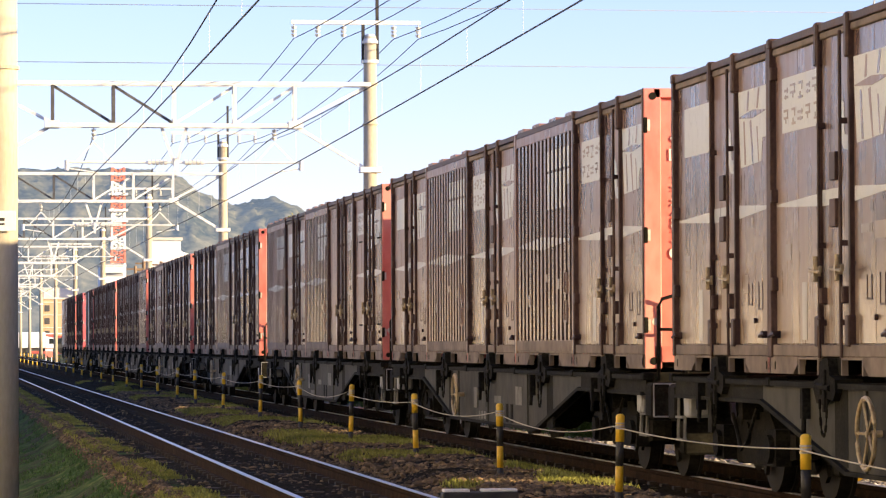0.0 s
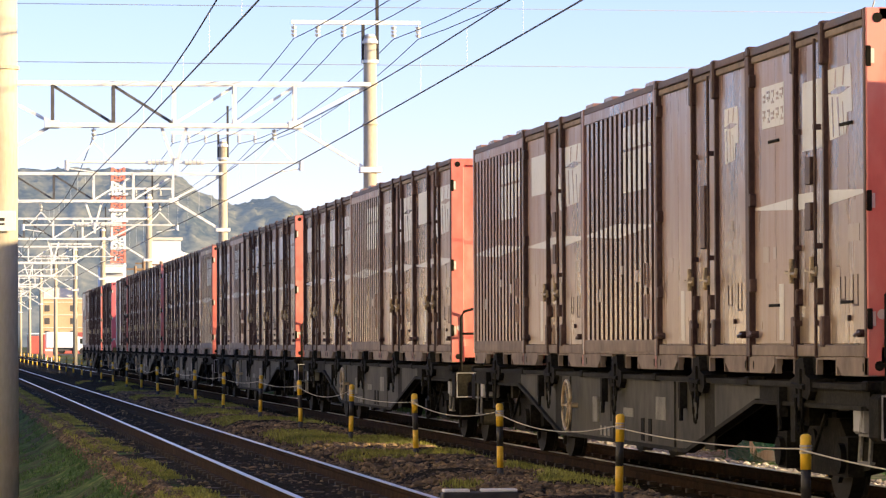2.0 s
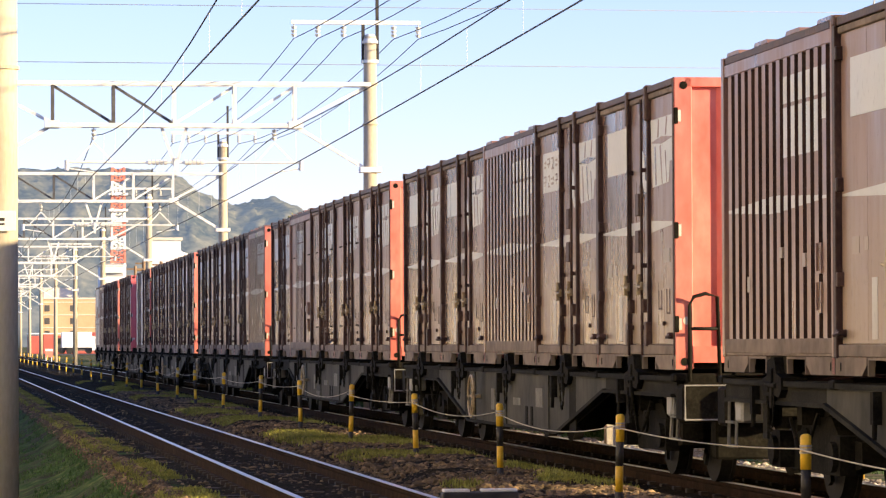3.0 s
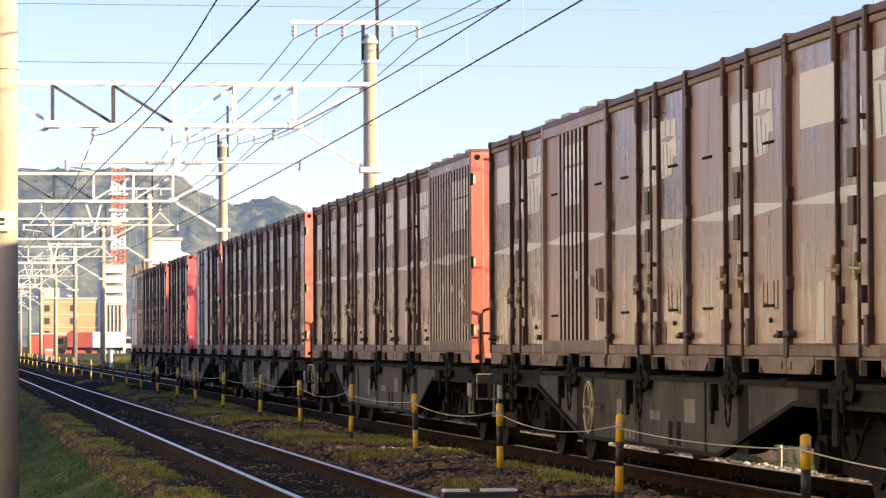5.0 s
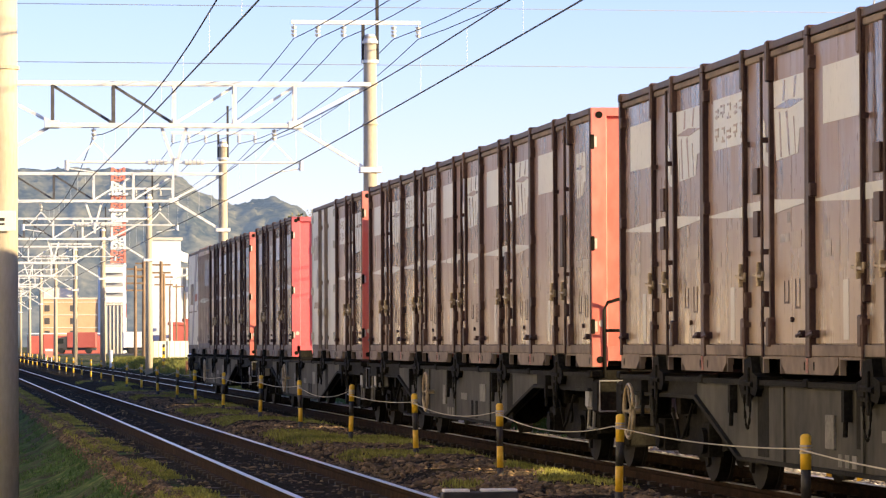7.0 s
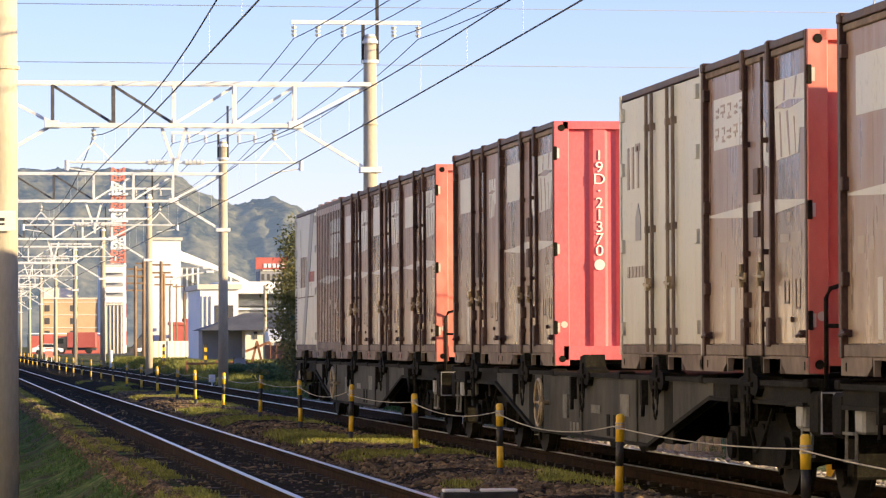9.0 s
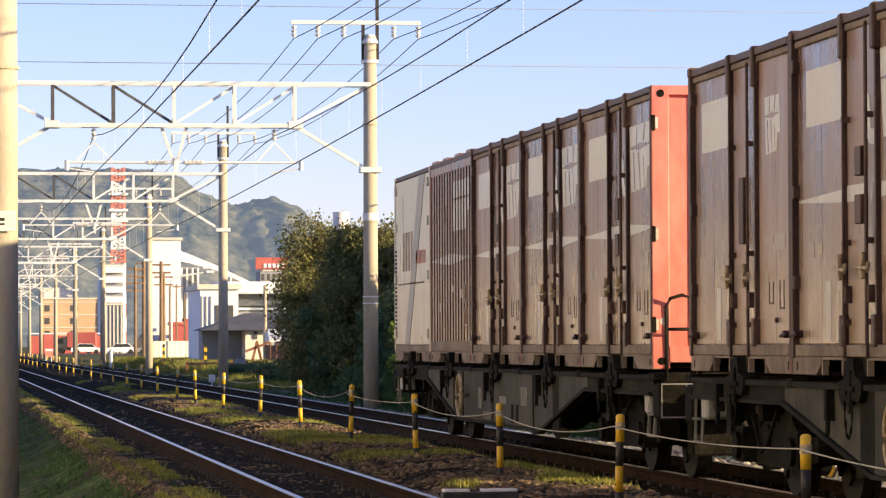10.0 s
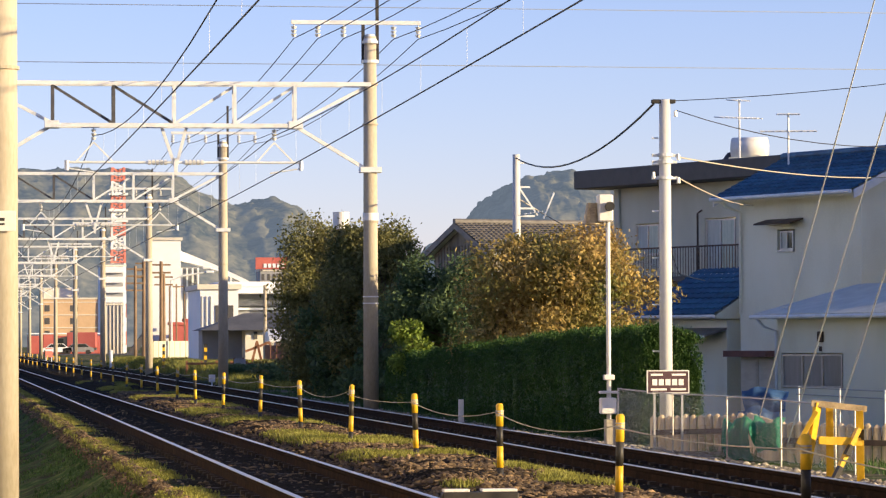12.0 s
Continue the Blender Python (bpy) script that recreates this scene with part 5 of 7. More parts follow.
def window(parent, x, y0, y1, z0, z1, panes=2, curtain=True, sill=True, pane="glass"):
    """A window in the wall plane x, seen from the side of smaller x."""
    w = new("window")
    w.parent = parent
    d = 0.045
    bm = bmesh.new()
    box(bm, x - 0.03, x + 0.05, y0, y1, z1 - d, z1)
    box(bm, x - 0.03, x + 0.05, y0, y1, z0, z0 + d)
    box(bm, x - 0.03, x + 0.05, y0, y0 + d, z0 + d, z1 - d)
    box(bm, x - 0.03, x + 0.05, y1 - d, y1, z0 + d, z1 - d)
    for i in range(1, panes):
        y = y0 + (y1 - y0) * i / panes
        box(bm, x - 0.025, x + 0.05, y - d / 2, y + d / 2, z0 + d, z1 - d)
    part("frame", bm, "frame", w)
    for i in range(panes):
        a = y0 + (y1 - y0) * i / panes + d
        b = y0 + (y1 - y0) * (i + 1) / panes - d
        part("pane", B((x + 0.0, x + 0.012, a, b, z0 + d, z1 - d)), pane if not (curtain and i % 2) else "cloth", w)
    if sill:
        part("sill", B((x - 0.09, x + 0.0, y0 - 0.06, y1 + 0.06, z0 - 0.05, z0)), "frame", w)
    return w


def wall_with_holes(bm, x0, x1, y0, y1, z0, z1, holes):
    """A wall slab in the y-z plane with rectangular openings (ya, yb, za, zb), all apart in y."""
    holes = sorted(holes)
    y = y0
    for a, b, c, d in holes:
        box(bm, x0, x1, y, a, z0, z1)
        box(bm, x0, x1, a, b, z0, c)
        box(bm, x0, x1, a, b, d, z1)
        y = b
    box(bm, x0, x1, y, y1, z0, z1)


def tiled_slope(parent, a, b, c, d, rows, cols, mat, stuff=False):
    """Courses of overlapping round tiles on the slope a b (eave) to d c (ridge)."""
    a, b, c, d = map(Vector, (a, b, c, d))
    nrm = (b - a).cross(d - a).normalized()
    if nrm.z < 0:
        nrm = -nrm
    for r in range(rows):
        bm = bmesh.new()
        p0, p1 = a.lerp(d, r / rows), a.lerp(d, min(1, (r + 1.12) / rows))
        q0, q1 = b.lerp(c, r / rows), b.lerp(c, min(1, (r + 1.12) / rows))
        up = nrm * 0.05
        seg = 4
        prev = None
        for i in range(cols * seg + 1):
            u = i / (cols * seg)
            hump = nrm * (0.022 * math.sin(2 * math.pi * i / seg) + 0.012)
            lo = p0.lerp(q0, u) + up + hump
            hi = p1.lerp(q1, u) + nrm * 0.012 + hump
            un = p0.lerp(q0, u) + hump * 0.2
            cur = [bm.verts.new(v) for v in (un, lo, hi)]
            if prev:
                bm.faces.new((prev[0], cur[0], cur[1], prev[1]))
                bm.faces.new((prev[1], cur[1], cur[2], prev[2]))
            prev = cur
        part("tile_course", bm, mat, parent)


def gable_roof(house, x0, x1, y0, y1, eave, ridge, over, mat, tile=0.28, board="white"):
    """Ridge along y at the middle of x0..x1."""
    r = new("roof")
    r.parent = house
    xm = (x0 + x1) / 2
    k = (ridge - eave) / (xm - x0)
    ex0, ex1, ze = x0 - over, x1 + over, eave - over * k
    ya, yb = y0 - over * 0.8, y1 + over * 0.8
    bm = bmesh.new()
    slab(bm, [(ex0, ze - 0.12), (xm, ridge - 0.12), (ex1, ze - 0.12), (ex1, ze), (xm, ridge), (ex0, ze)], 1, ya, yb)
    part("roof_board", bm, "render", r)
    ln = math.hypot(xm - ex0, ridge - ze)
    tiled_slope(r, (ex0 - 0.05, ya, ze), (ex0 - 0.05, yb, ze), (xm, yb, ridge), (xm, ya, ridge), int(ln / tile), int((yb - ya) / tile), mat)
    bm = bmesh.new()
    slab(bm, [(xm, ridge + 0.01), (ex1 + 0.05, ze + 0.01), (ex1 + 0.05, ze + 0.06), (xm, ridge + 0.06)], 1, ya, yb)
    part("rear_slope", bm, mat, r)
    bm = bmesh.new()
    rod(bm, (xm, ya - 0.03, ridge + 0.06), (xm, yb + 0.03, ridge + 0.06), 0.11, 12)
    part("ridge_tiles", bm, mat, r)
    bm = bmesh.new()
    rod(bm, (ex0 - 0.1, ya, ze - 0.02), (ex0 - 0.1, yb, ze - 0.02), 0.055, 10)
    part("gutter", bm, "galv", r, "pale half-round gutter")
    for y in (ya, yb):
        bm = bmesh.new()
        slab(bm, [(ex0, ze - 0.2), (xm, ridge - 0.2), (ex1, ze - 0.2), (ex1, ze + 0.02), (xm, ridge + 0.02), (ex0, ze + 0.02)], 1, y - 0.03, y + 0.03)
        part("bargeboard", bm, board, r)
    return r


def gable_walls(house, x0, x1, y0, y1, base, eave, ridge, mat, holes=()):
    t = 0.16
    bm = bmesh.new()
    wall_with_holes(bm, x0, x0 + t, y0, y1, base, eave, list(holes))
    part("wall", bm, mat, house)
    part("wall", B((x1 - t, x1, y0, y1, base, eave)), mat, house)
    xm = (x0 + x1) / 2
    for ya in (y0, y1 - t):
        bm = bmesh.new()
        slab(bm, [(x0 + t, base), (x1 - t, base), (x1 - t, eave), (xm, ridge - 0.15), (x0 + t, eave)], 1, ya, ya + t)
        part("wall", bm, mat, house)


M["rust_brown"] = material("brown_painted_board", [(0.13, 0.055, 0.04), (0.20, 0.09, 0.065)], rough=0.8, scale=3, bump=0.1)
M["shutter"] = material("cream_shutter", [(0.50, 0.46, 0.38), (0.60, 0.56, 0.47)], rough=0.7, scale=3, bump=0.05)


def house_white():
    h = new("house")
    tagged(h, "cream rendered two-storey house with blue glazed tile roof", "house")
    W0 = (2.95, 3.75, 3.62, 4.18)
    gable_walls(h, 0, 3.5, 0, 5.5, -1.2, 5.32, 6.17, "render", [W0])
    gable_roof(h, 0, 3.5, 0, 5.5, 5.32, 6.17, 0.55, "blue_tile", 0.22)
    window(h, 0.03, 3.02, 3.62, 3.64, 4.14, 2)
    bm = bmesh.new()
    slab(bm, [(-0.42, 4.30), (0.0, 4.42), (0.0, 4.46), (-0.42, 4.34)], 1, 2.55, 4.25)
    part("window_canopy", bm, "dark_wood", h, "small dark canopy over the window")
    bm = bmesh.new()
    path_tube(bm, [(-0.55, 5.7, 5.02), (-0.4, 5.6, 4.85), (-0.06, 5.42, 4.7)], 0.035, 8)
    rod(bm, (-0.06, 5.4, 4.7), (-0.06, 5.4, 2.0), 0.035, 8)
    part("downpipe", bm, "render", h)
    part("door_canopy", B((-0.5, 0.0, 3.6, 5.6, 0.84, 1.0)), "rust_brown", h, "brown canopy over the shutters")
    for k in range(2):
        s = part("shutter", B((-0.06, 0.0, 3.75 + k * 0.86, 4.55 + k * 0.86, -1.0, 0.78)), "shutter", h, "pale louvred shutter")
        for q in range(10):
            part("louvre", B((-0.085, -0.062, 3.8 + k * 0.86, 4.5 + k * 0.86, -0.9 + q * 0.165, -0.78 + q * 0.165)), "shutter", s)
    h.matrix_world = frame_of(23.2, 92.0, 21.7)
    # lean-to in front of the house
    a = new("lean_to")
    tagged(a, "cream lean-to with pale sheet roof before the house", "outbuilding")
    bm = bmesh.new()
    wall_with_holes(bm, 0, 0.14, -7.0, 1.03, -1.2, 1.85, [(-1.74, 0.86, 0.09, 0.96)])
    part("wall", bm, "render", a)
    part("wall", B((0.14, 2.6, 0.89, 1.03, -1.2, 2.1)), "render", a)
    bm = bmesh.new()
    slab(bm, [(-0.45, 1.86), (2.75, 2.62), (2.75, 2.68), (-0.45, 1.92)], 1, -7.2, 1.4)
    part("roof", bm, "tin", a, "pale blue-grey sheet roof")
    bm = bmesh.new()
    rod(bm, (-0.5, -7.2, 1.84), (-0.5, 1.45, 1.84), 0.05, 10)
    path_tube(bm, [(-0.5, 1.2, 1.82), (-0.3, 1.15, 1.6), (-0.05, 1.0, 1.5), (-0.05, 1.0, -1.0)], 0.035, 8)
    part("gutter", bm, "galv", a)
    window(a, 0.03, -1.70, 0.82, 0.12, 0.93, 3, False, False, "frost")
    part("back_room", B((1.2, 1.3, -6.8, 0.8, -1.2, 1.8)), "render", a)
    part("vent", B((-0.07, 0.0, -0.95, -0.75, 1.22, 1.48), bevel=0.01), "dark_wood", a, "dark square wall vent")
    part("vent", B((-0.05, 0.0, -0.88, -0.80, 1.0, 1.12), bevel=0.01), "dark_wood", a)
    a.matrix_world = frame_of(20.75, 88.3, 21.7)
    # annex with its own blue roof
    n = new("annex")
    tagged(n, "low cream annex with blue tile roof", "outbuilding")
    part("wall", B((0, 3.4, 0, 3.6, -1.2, 1.75)), "render", n)
    r = new("roof")
    r.parent = n
    bm = bmesh.new()
    slab(bm, [(-0.4, 1.78), (3.8, 1.78), (3.8, 1.88), (1.9, 3.15), (1.7, 3.15), (-0.4, 1.88)], 1, -0.1, 4.0)
    part("roof_board", bm, "render", r)
    tiled_slope(r, (-0.45, -0.1, 1.88), (-0.45, 4.0, 1.88), (1.8, 4.0, 3.18), (1.8, -0.1, 3.18), 9, 14, "blue_tile")
    bm = bmesh.new()
    rod(bm, (-0.48, -0.1, 1.84), (-0.48, 4.05, 1.84), 0.05, 10)
    part("gutter", bm, "white", r)
    bm = bmesh.new()
    slab(bm, [(-0.75, 1.28), (0.0, 1.48), (0.0, 1.54), (-0.75, 1.34)], 1, 0.0, 3.9)
    part("lower_eave", bm, "grey_tile", n)
    part("eave_edge", B((-0.82, -0.755, -0.05, 3.9, 1.24, 1.33)), "galv", n)
    n.matrix_world = frame_of(20.9, 97.6, 21.7) @ Matrix.Translation((0, 0, 0.08))


house_white()


M["teal_pane"] = material("pale_teal_curtained_pane", [(0.20, 0.30, 0.28), (0.33, 0.43, 0.40)], rough=0.25, scale=2, stretch=(3, 3, 0.2), bump=0.0)


def house_flat():
    h = new("house")
    tagged(h, "grey rendered two-storey house with dark flat overhanging roof", "house")
    holes = [(4.0, 5.4, 3.95, 5.0), (-0.3, 1.4, 3.25, 5.05)]
    bm = bmesh.new()
    wall_with_holes(bm, 0, 0.16, -4, 6.7, -1.2, 6.15, holes)
    part("wall", bm, "render_grey", h)
    part("wall", B((0.16, 7, 6.54, 6.7, -1.2, 6.15)), "render_grey", h)
    part("wall", B((0.16, 7, -4.0, -3.84, -1.2, 6.15)), "render_grey", h)
    part("roof", B((-0.9, 7.4, -4.4, 7.7, 6.16, 6.75), bevel=0.03), "fascia", h, "dark flat roof with deep fascia")
    window(h, 0.03, 4.05, 5.35, 4.0, 4.95, 2, True, True, "teal_pane")
    window(h, 0.03, -0.25, 1.35, 3.28, 5.0, 2, True, False, "teal_pane")
    part("balcony_floor", B((-1.1, 0.0, -2.0, 6.5, 3.1, 3.25)), "fascia", h)
    b = new("balcony_railing")
    b.parent = h
    part("rail", B((-1.1, -1.05, -2.0, 6.5, 4.12, 4.17)), "dark_wood", b)
    bm = bmesh.new()
    for i in range(57):
        y = -2.0 + i * 0.15
        box(bm, -1.083, -1.067, y, y + 0.016, 3.25, 4.12)
    tagged(part("balusters", bm, "dark_wood", b), kind="stuff")
    bm = bmesh.new()
    rod(bm, (-0.05, 6.3, -1.0), (-0.05, 6.3, 6.15), 0.05, 8)
    part("downpipe", bm, "render_grey", h)
    bm = bmesh.new()
    path_tube(bm, [(-0.05, 1.5, 5.3), (-0.2, 1.52, 5.2), (-0.2, 1.52, 3.3)], 0.035, 6)
    part("downpipe", bm, "dark_wood", h)
    # lower storey roof slope
    bm = bmesh.new()
    slab(bm, [(-2.2, 2.1), (0, 2.7), (0, 2.78), (-2.2, 2.2)], 1, -2, 7.2)
    part("porch_roof", bm, "grey_tile", h)
    h.matrix_world = frame_of(23.9, 111.0, 21.7)
    # tank and chimney on the roof
    t = new("solar_water_tank")
    tagged(t, "white rounded water tank on the roof edge", "tank")
    bm = bmesh.new()
    rod(bm, (0, -0.55, 0.38), (0, 0.55, 0.38), 0.36, 20)
    part("drum", bm, "white", t, smooth=True)
    part("cradle", B((-0.4, 0.4, -0.6, 0.6, -0.22, 0.1), bevel=0.02), "render", t)
    t.matrix_world = frame_of(25.4, 115.0, 65) @ Matrix.Translation((0, 0, 6.97))
    v = new("roof_vent")
    tagged(v, "dark domed roof vent beside the tank", "vent")
    bm = bmesh.new()
    rod(bm, (0, 0, 0), (0, 0, 0.25), 0.35, 16)
    rod(bm, (0, 0, 0.25), (0, 0, 0.5), 0.35, 16, 0.16)
    part("dome", bm, "fascia", v)
    v.matrix_world = frame_of(24.95, 115.5, 0) @ Matrix.Translation((0, 0, 6.75))


house_flat()


def house_tiled():
    h = new("house")
    tagged(h, "weathered house with grey ribbed tile roof behind trees", "house")
    gable_walls(h, 0, 4.4, -3.0, 7.0, -1.2, 4.55, 5.5, "old_boards")
    gable_roof(h, 0, 4.4, -3.0, 7.0, 4.55, 5.5, 0.4, "grey_tile", 0.2, "grey_tile")
    for k in range(18):
        part("board", B((0.2 + k * 0.225, 0.21 + k * 0.225, 7.001, 7.02, 0, 4.7)), "dark_wood", h)
    turn = 110
    lx, ly = Vector((math.cos(radians(turn)), math.sin(radians(turn)))), Vector((-math.sin(radians(turn)), math.cos(radians(turn))))
    o = Vector((18.18, 131.0)) - 2.2 * lx - 7.32 * ly
    h.matrix_world = frame_of(o.x, o.y, turn)


M["old_boards"] = material("grey_weathered_boards", [(0.13, 0.12, 0.10), (0.26, 0.24, 0.20)], rough=0.9, scale=2, stretch=(3, 3, 0.3), bump=0.2)
house_tiled()


# ---------- poles, aerials and cables near the houses ----------
def utility_pole():
    p = new("utility_pole")
    tagged(p, "pale concrete utility pole with service cables", "pole")
    bm = bmesh.new()
    rod(bm, (0, 0, -0.9), (0, 0, 4.88), 0.105, 16, 0.085)
    part("shaft", bm, "pole_grey", p, smooth=True)
    bm = bmesh.new()
    for z in (1.1, 1.8, 2.5, 3.2, 3.9, 4.3):
        rod(bm, (-0.1, 0, z), (-0.2, 0, z), 0.012, 6)
    part("climbing_pegs", bm, "galv", p)
    part("top_bracket", B((-0.2, 0.16, -0.05, 0.05, 4.82, 4.88), bevel=0.01), "wire", p)
    bm = bmesh.new()
    for z in (3.92, 4.02, 3.68):
        rod(bm, (0, 0, z), (0, 0, z + 0.05), 0.115, 14)
        box(bm, -0.2, 0.18, -0.03, 0.03, z, z + 0.04)
    part("clamp_band", bm, "galv", p)
    for x, z in ((0.16, 4.62), (0.2, 3.97), (-0.18, 3.7), (0.2, 3.62)):
        bm = bmesh.new()
        rod(bm, (x, -0.03, z), (x, -0.03, z + 0.09), 0.03, 8, 0.02)
        part("insulator", bm, "porcelain", p)
    p.location = (10.78, 54.7, 0)


utility_pole()


def cable(label, a, b, sag, r=0.012, mat="wire", n=14):
    pts = []
    a, b = Vector(a), Vector(b)
    for i in range(n + 1):
        u = i / n
        q = a.lerp(b, u)
        q.z -= sag * 4 * u * (1 - u)
        pts.append(q)
    bm = bmesh.new()
    path_tube(bm, pts, r, 5)
    tagged(new("service_cable", done(bm, "service_cable", mat, True)), label, "cable")


cable("thick black service cable between utility poles", (10.66, 54.7, 4.86), (14.0, 90, 5.78), 0.55, 0.018)
cable("thin service cable running from the utility pole", (10.9, 54.7, 4.86), (17.5, 52.0, 5.6), 0.15, 0.006)
cable("thin service cable running from the utility pole", (10.95, 54.7, 4.72), (17.5, 56.0, 4.7), 0.5, 0.007)
cable("pale service cable from pole to house roof", (10.95, 54.7, 4.02), (23.9, 91.7, 5.4), 0.12, 0.012, "rope")
cable("pale service cable from pole to house wall", (10.95, 54.7, 3.72), (21.4, 96.5, 4.85), 0.1, 0.011, "rope")
cable("service cable from pole to annex", (10.65, 54.7, 3.75), (21.8, 108, 3.2), 0.4, 0.01)
cable("pale drop cable to the annex roof", (14.03, 90, 4.8), (20.6, 99, 2.9), 0.25, 0.016, "rope")


def far_pole():
    p = new("utility_pole")
    tagged(p, "weathered concrete utility pole with crossarms and aerials", "pole")
    bm = bmesh.new()
    rod(bm, (0, 0, -1.0), (0, 0, 7.4), 0.16, 14, 0.12)
    part("shaft", bm, "pole_grey", p, smooth=True)
    for z, w in ((7.1, 0.3), (6.3, 0.45), (5.6, 0.6), (5.35, 0.6)):
        part("crossarm", B((-0.1, w, -0.05, 0.05, z, z + 0.06)), "galv", p)
    bm = bmesh.new()
    bar(bm, (0.1, 0, 6.3), (0.7, 0, 5.4), 0.05, 0.05)
    bar(bm, (0.9, 0, 5.3), (1.25, 0, 6.15), 0.09, 0.05)
    for k in range(5):
        bar(bm, (0.3 + k * 0.13, -0.25, 5.45 + k * 0.02), (0.3 + k * 0.13, 0.25, 5.45 + k * 0.02), 0.03, 0.03)
    part("brace", bm, "galv", p)
    p.matrix_world = Matrix.Translation((14.02, 90, 0.31)) @ Matrix.Scale(0.75, 4)


far_pole()


def aerial(x, y, z, h, turn, label):
    a = new("tv_aerial")
    tagged(a, label, "aerial")
    bm = bmesh.new()
    rod(bm, (0, 0, 0), (0, 0, h), 0.03, 6)
    part("pole", bm, "galv", a)
    for zz, ln in ((h * 0.98, 0.6), (h * 0.72, 1.5)):
        bm = bmesh.new()
        rod(bm, (-ln / 2, 0, zz), (ln / 2, 0, zz), 0.025, 5)
        for k in range(9):
            q = -ln / 2 + ln * k / 8
            e = 0.28 - 0.015 * k
            rod(bm, (q, -e, zz - 0.1 * e), (q, e, zz + 0.1 * e), 0.016, 4)
        part("yagi", bm, "galv", a)
    a.matrix_world = Matrix.Translation((x, y, z)) @ Matrix.Rotation(radians(turn), 4, "Z")


aerial(24.85, 114.0, 6.75, 2.1, 20, "leaning television aerial on the flat roof")
aerial(22.48, 97.0, 5.6, 1.75, -10, "television aerial on a thin mast")


def track_signal():
    s = new("warning_signal")
    tagged(s, "slim pale trackside warning signal post with lamp box", "signal")
    bm = bmesh.new()
    rod(bm, (0, 0, -0.3), (0, 0, 3.1), 0.034, 12)
    part("post", bm, "white", s, smooth=True)
    part("lamp_box", B((-0.16, 0.06, -0.12, 0.12, 3.02, 3.42), bevel=0.02), "white", s)
    bm = bmesh.new()
    rod(bm, (0.0, -0.125, 3.24), (0.0, -0.2, 3.24), 0.07, 12)
    part("hood", bm, "rubber", s)
    bm = bmesh.new()
    rod(bm, (-0.2, 0.1, 2.98), (-0.2, 0.1, 3.3), 0.16, 12, 0.1)
    part("horn", bm, "brass", s)
    part("bracket", B((-0.08, 0.08, -0.06, 0.06, 0.68, 0.76), bevel=0.01), "white", s)
    part("control_box", B((-0.13, 0.1, -0.1, 0.1, 0.18, 0.42), bevel=0.015), "white", s)
    part("conduit_box", B((-0.14, 0.12, -0.09, 0.09, 0.48, 0.52), bevel=0.01), "white", s)
    part("footing", B((-0.06, 0.08, -0.09, 0.09, -0.35, 0.1), bevel=0.01), "concrete", s)
    s.location = (9.78, 54, 0)


track_signal()


# ---------- fence, stakes and clutter beside the line ----------
def mesh_fence():
    f = new("mesh_fence")
    tagged(f, "sagging grey wire-mesh fence on thin posts", "fence")
    pts = [Vector((10.1, 55.0, 0)), Vector((10.44, 52.5, 0)), Vector((10.55, 49.3, 0)), Vector((10.68, 46.6, 0)), Vector((10.88, 44.5, 0)), Vector((10.95, 43.8, 0))]
    tops = [0.54, 0.49, 0.50, 0.486, 0.45, 0.45]
    for p, t in zip(pts, tops):
        bm = bmesh.new()
        rod(bm, (p.x, p.y, -0.5), (p.x, p.y, t), 0.012, 8)
        part("post", bm, "frame", f)
    for (a, ta), (b, tb) in zip(zip(pts[:-1], tops[:-1]), zip(pts[1:], tops[1:])):
        bm = bmesh.new()
        rod(bm, (a.x, a.y, ta), (b.x, b.y, tb), 0.01, 6)
        part("top_rail", bm, "frame", f)
        # woven wire
        v, fc = [], []
        ln = (b - a).length
        n = int(ln / 0.055)
        k = 0
        for s in (-1, 1):
            for i in range(-14, n + 14):
                u0, u1 = i * 0.055, i * 0.055 + s * 0.85
                lo = a.lerp(b, min(1, max(0, u0 / ln)))
                hi = a.lerp(b, min(1, max(0, u1 / ln)))
                c0 = (min(max(u0, 0), ln) - u0) / (u1 - u0)
                c1 = (min(max(u1, 0), ln) - u0) / (u1 - u0)
                if c0 >= c1:
                    continue
                z0, z1 = -0.33 + 0.85 * c0, -0.33 + 0.85 * c1
                w = Vector((0, 0.0022, 0.0))
                e = Vector((0.0, 0, 0.0022))
                v += [(lo.x, lo.y, z0 - 0.0022), (lo.x, lo.y + 0.003, z0 + 0.0022), (hi.x, hi.y + 0.003, z1 + 0.0022), (hi.x, hi.y, z1 - 0.0022)]
                fc.append((k, k + 1, k + 2, k + 3))
                k += 4
        o = new("wire_mesh", raw_mesh("wire_mesh", v, fc, "galv"))
        o.parent = f
        tagged(o, kind="stuff")


mesh_fence()


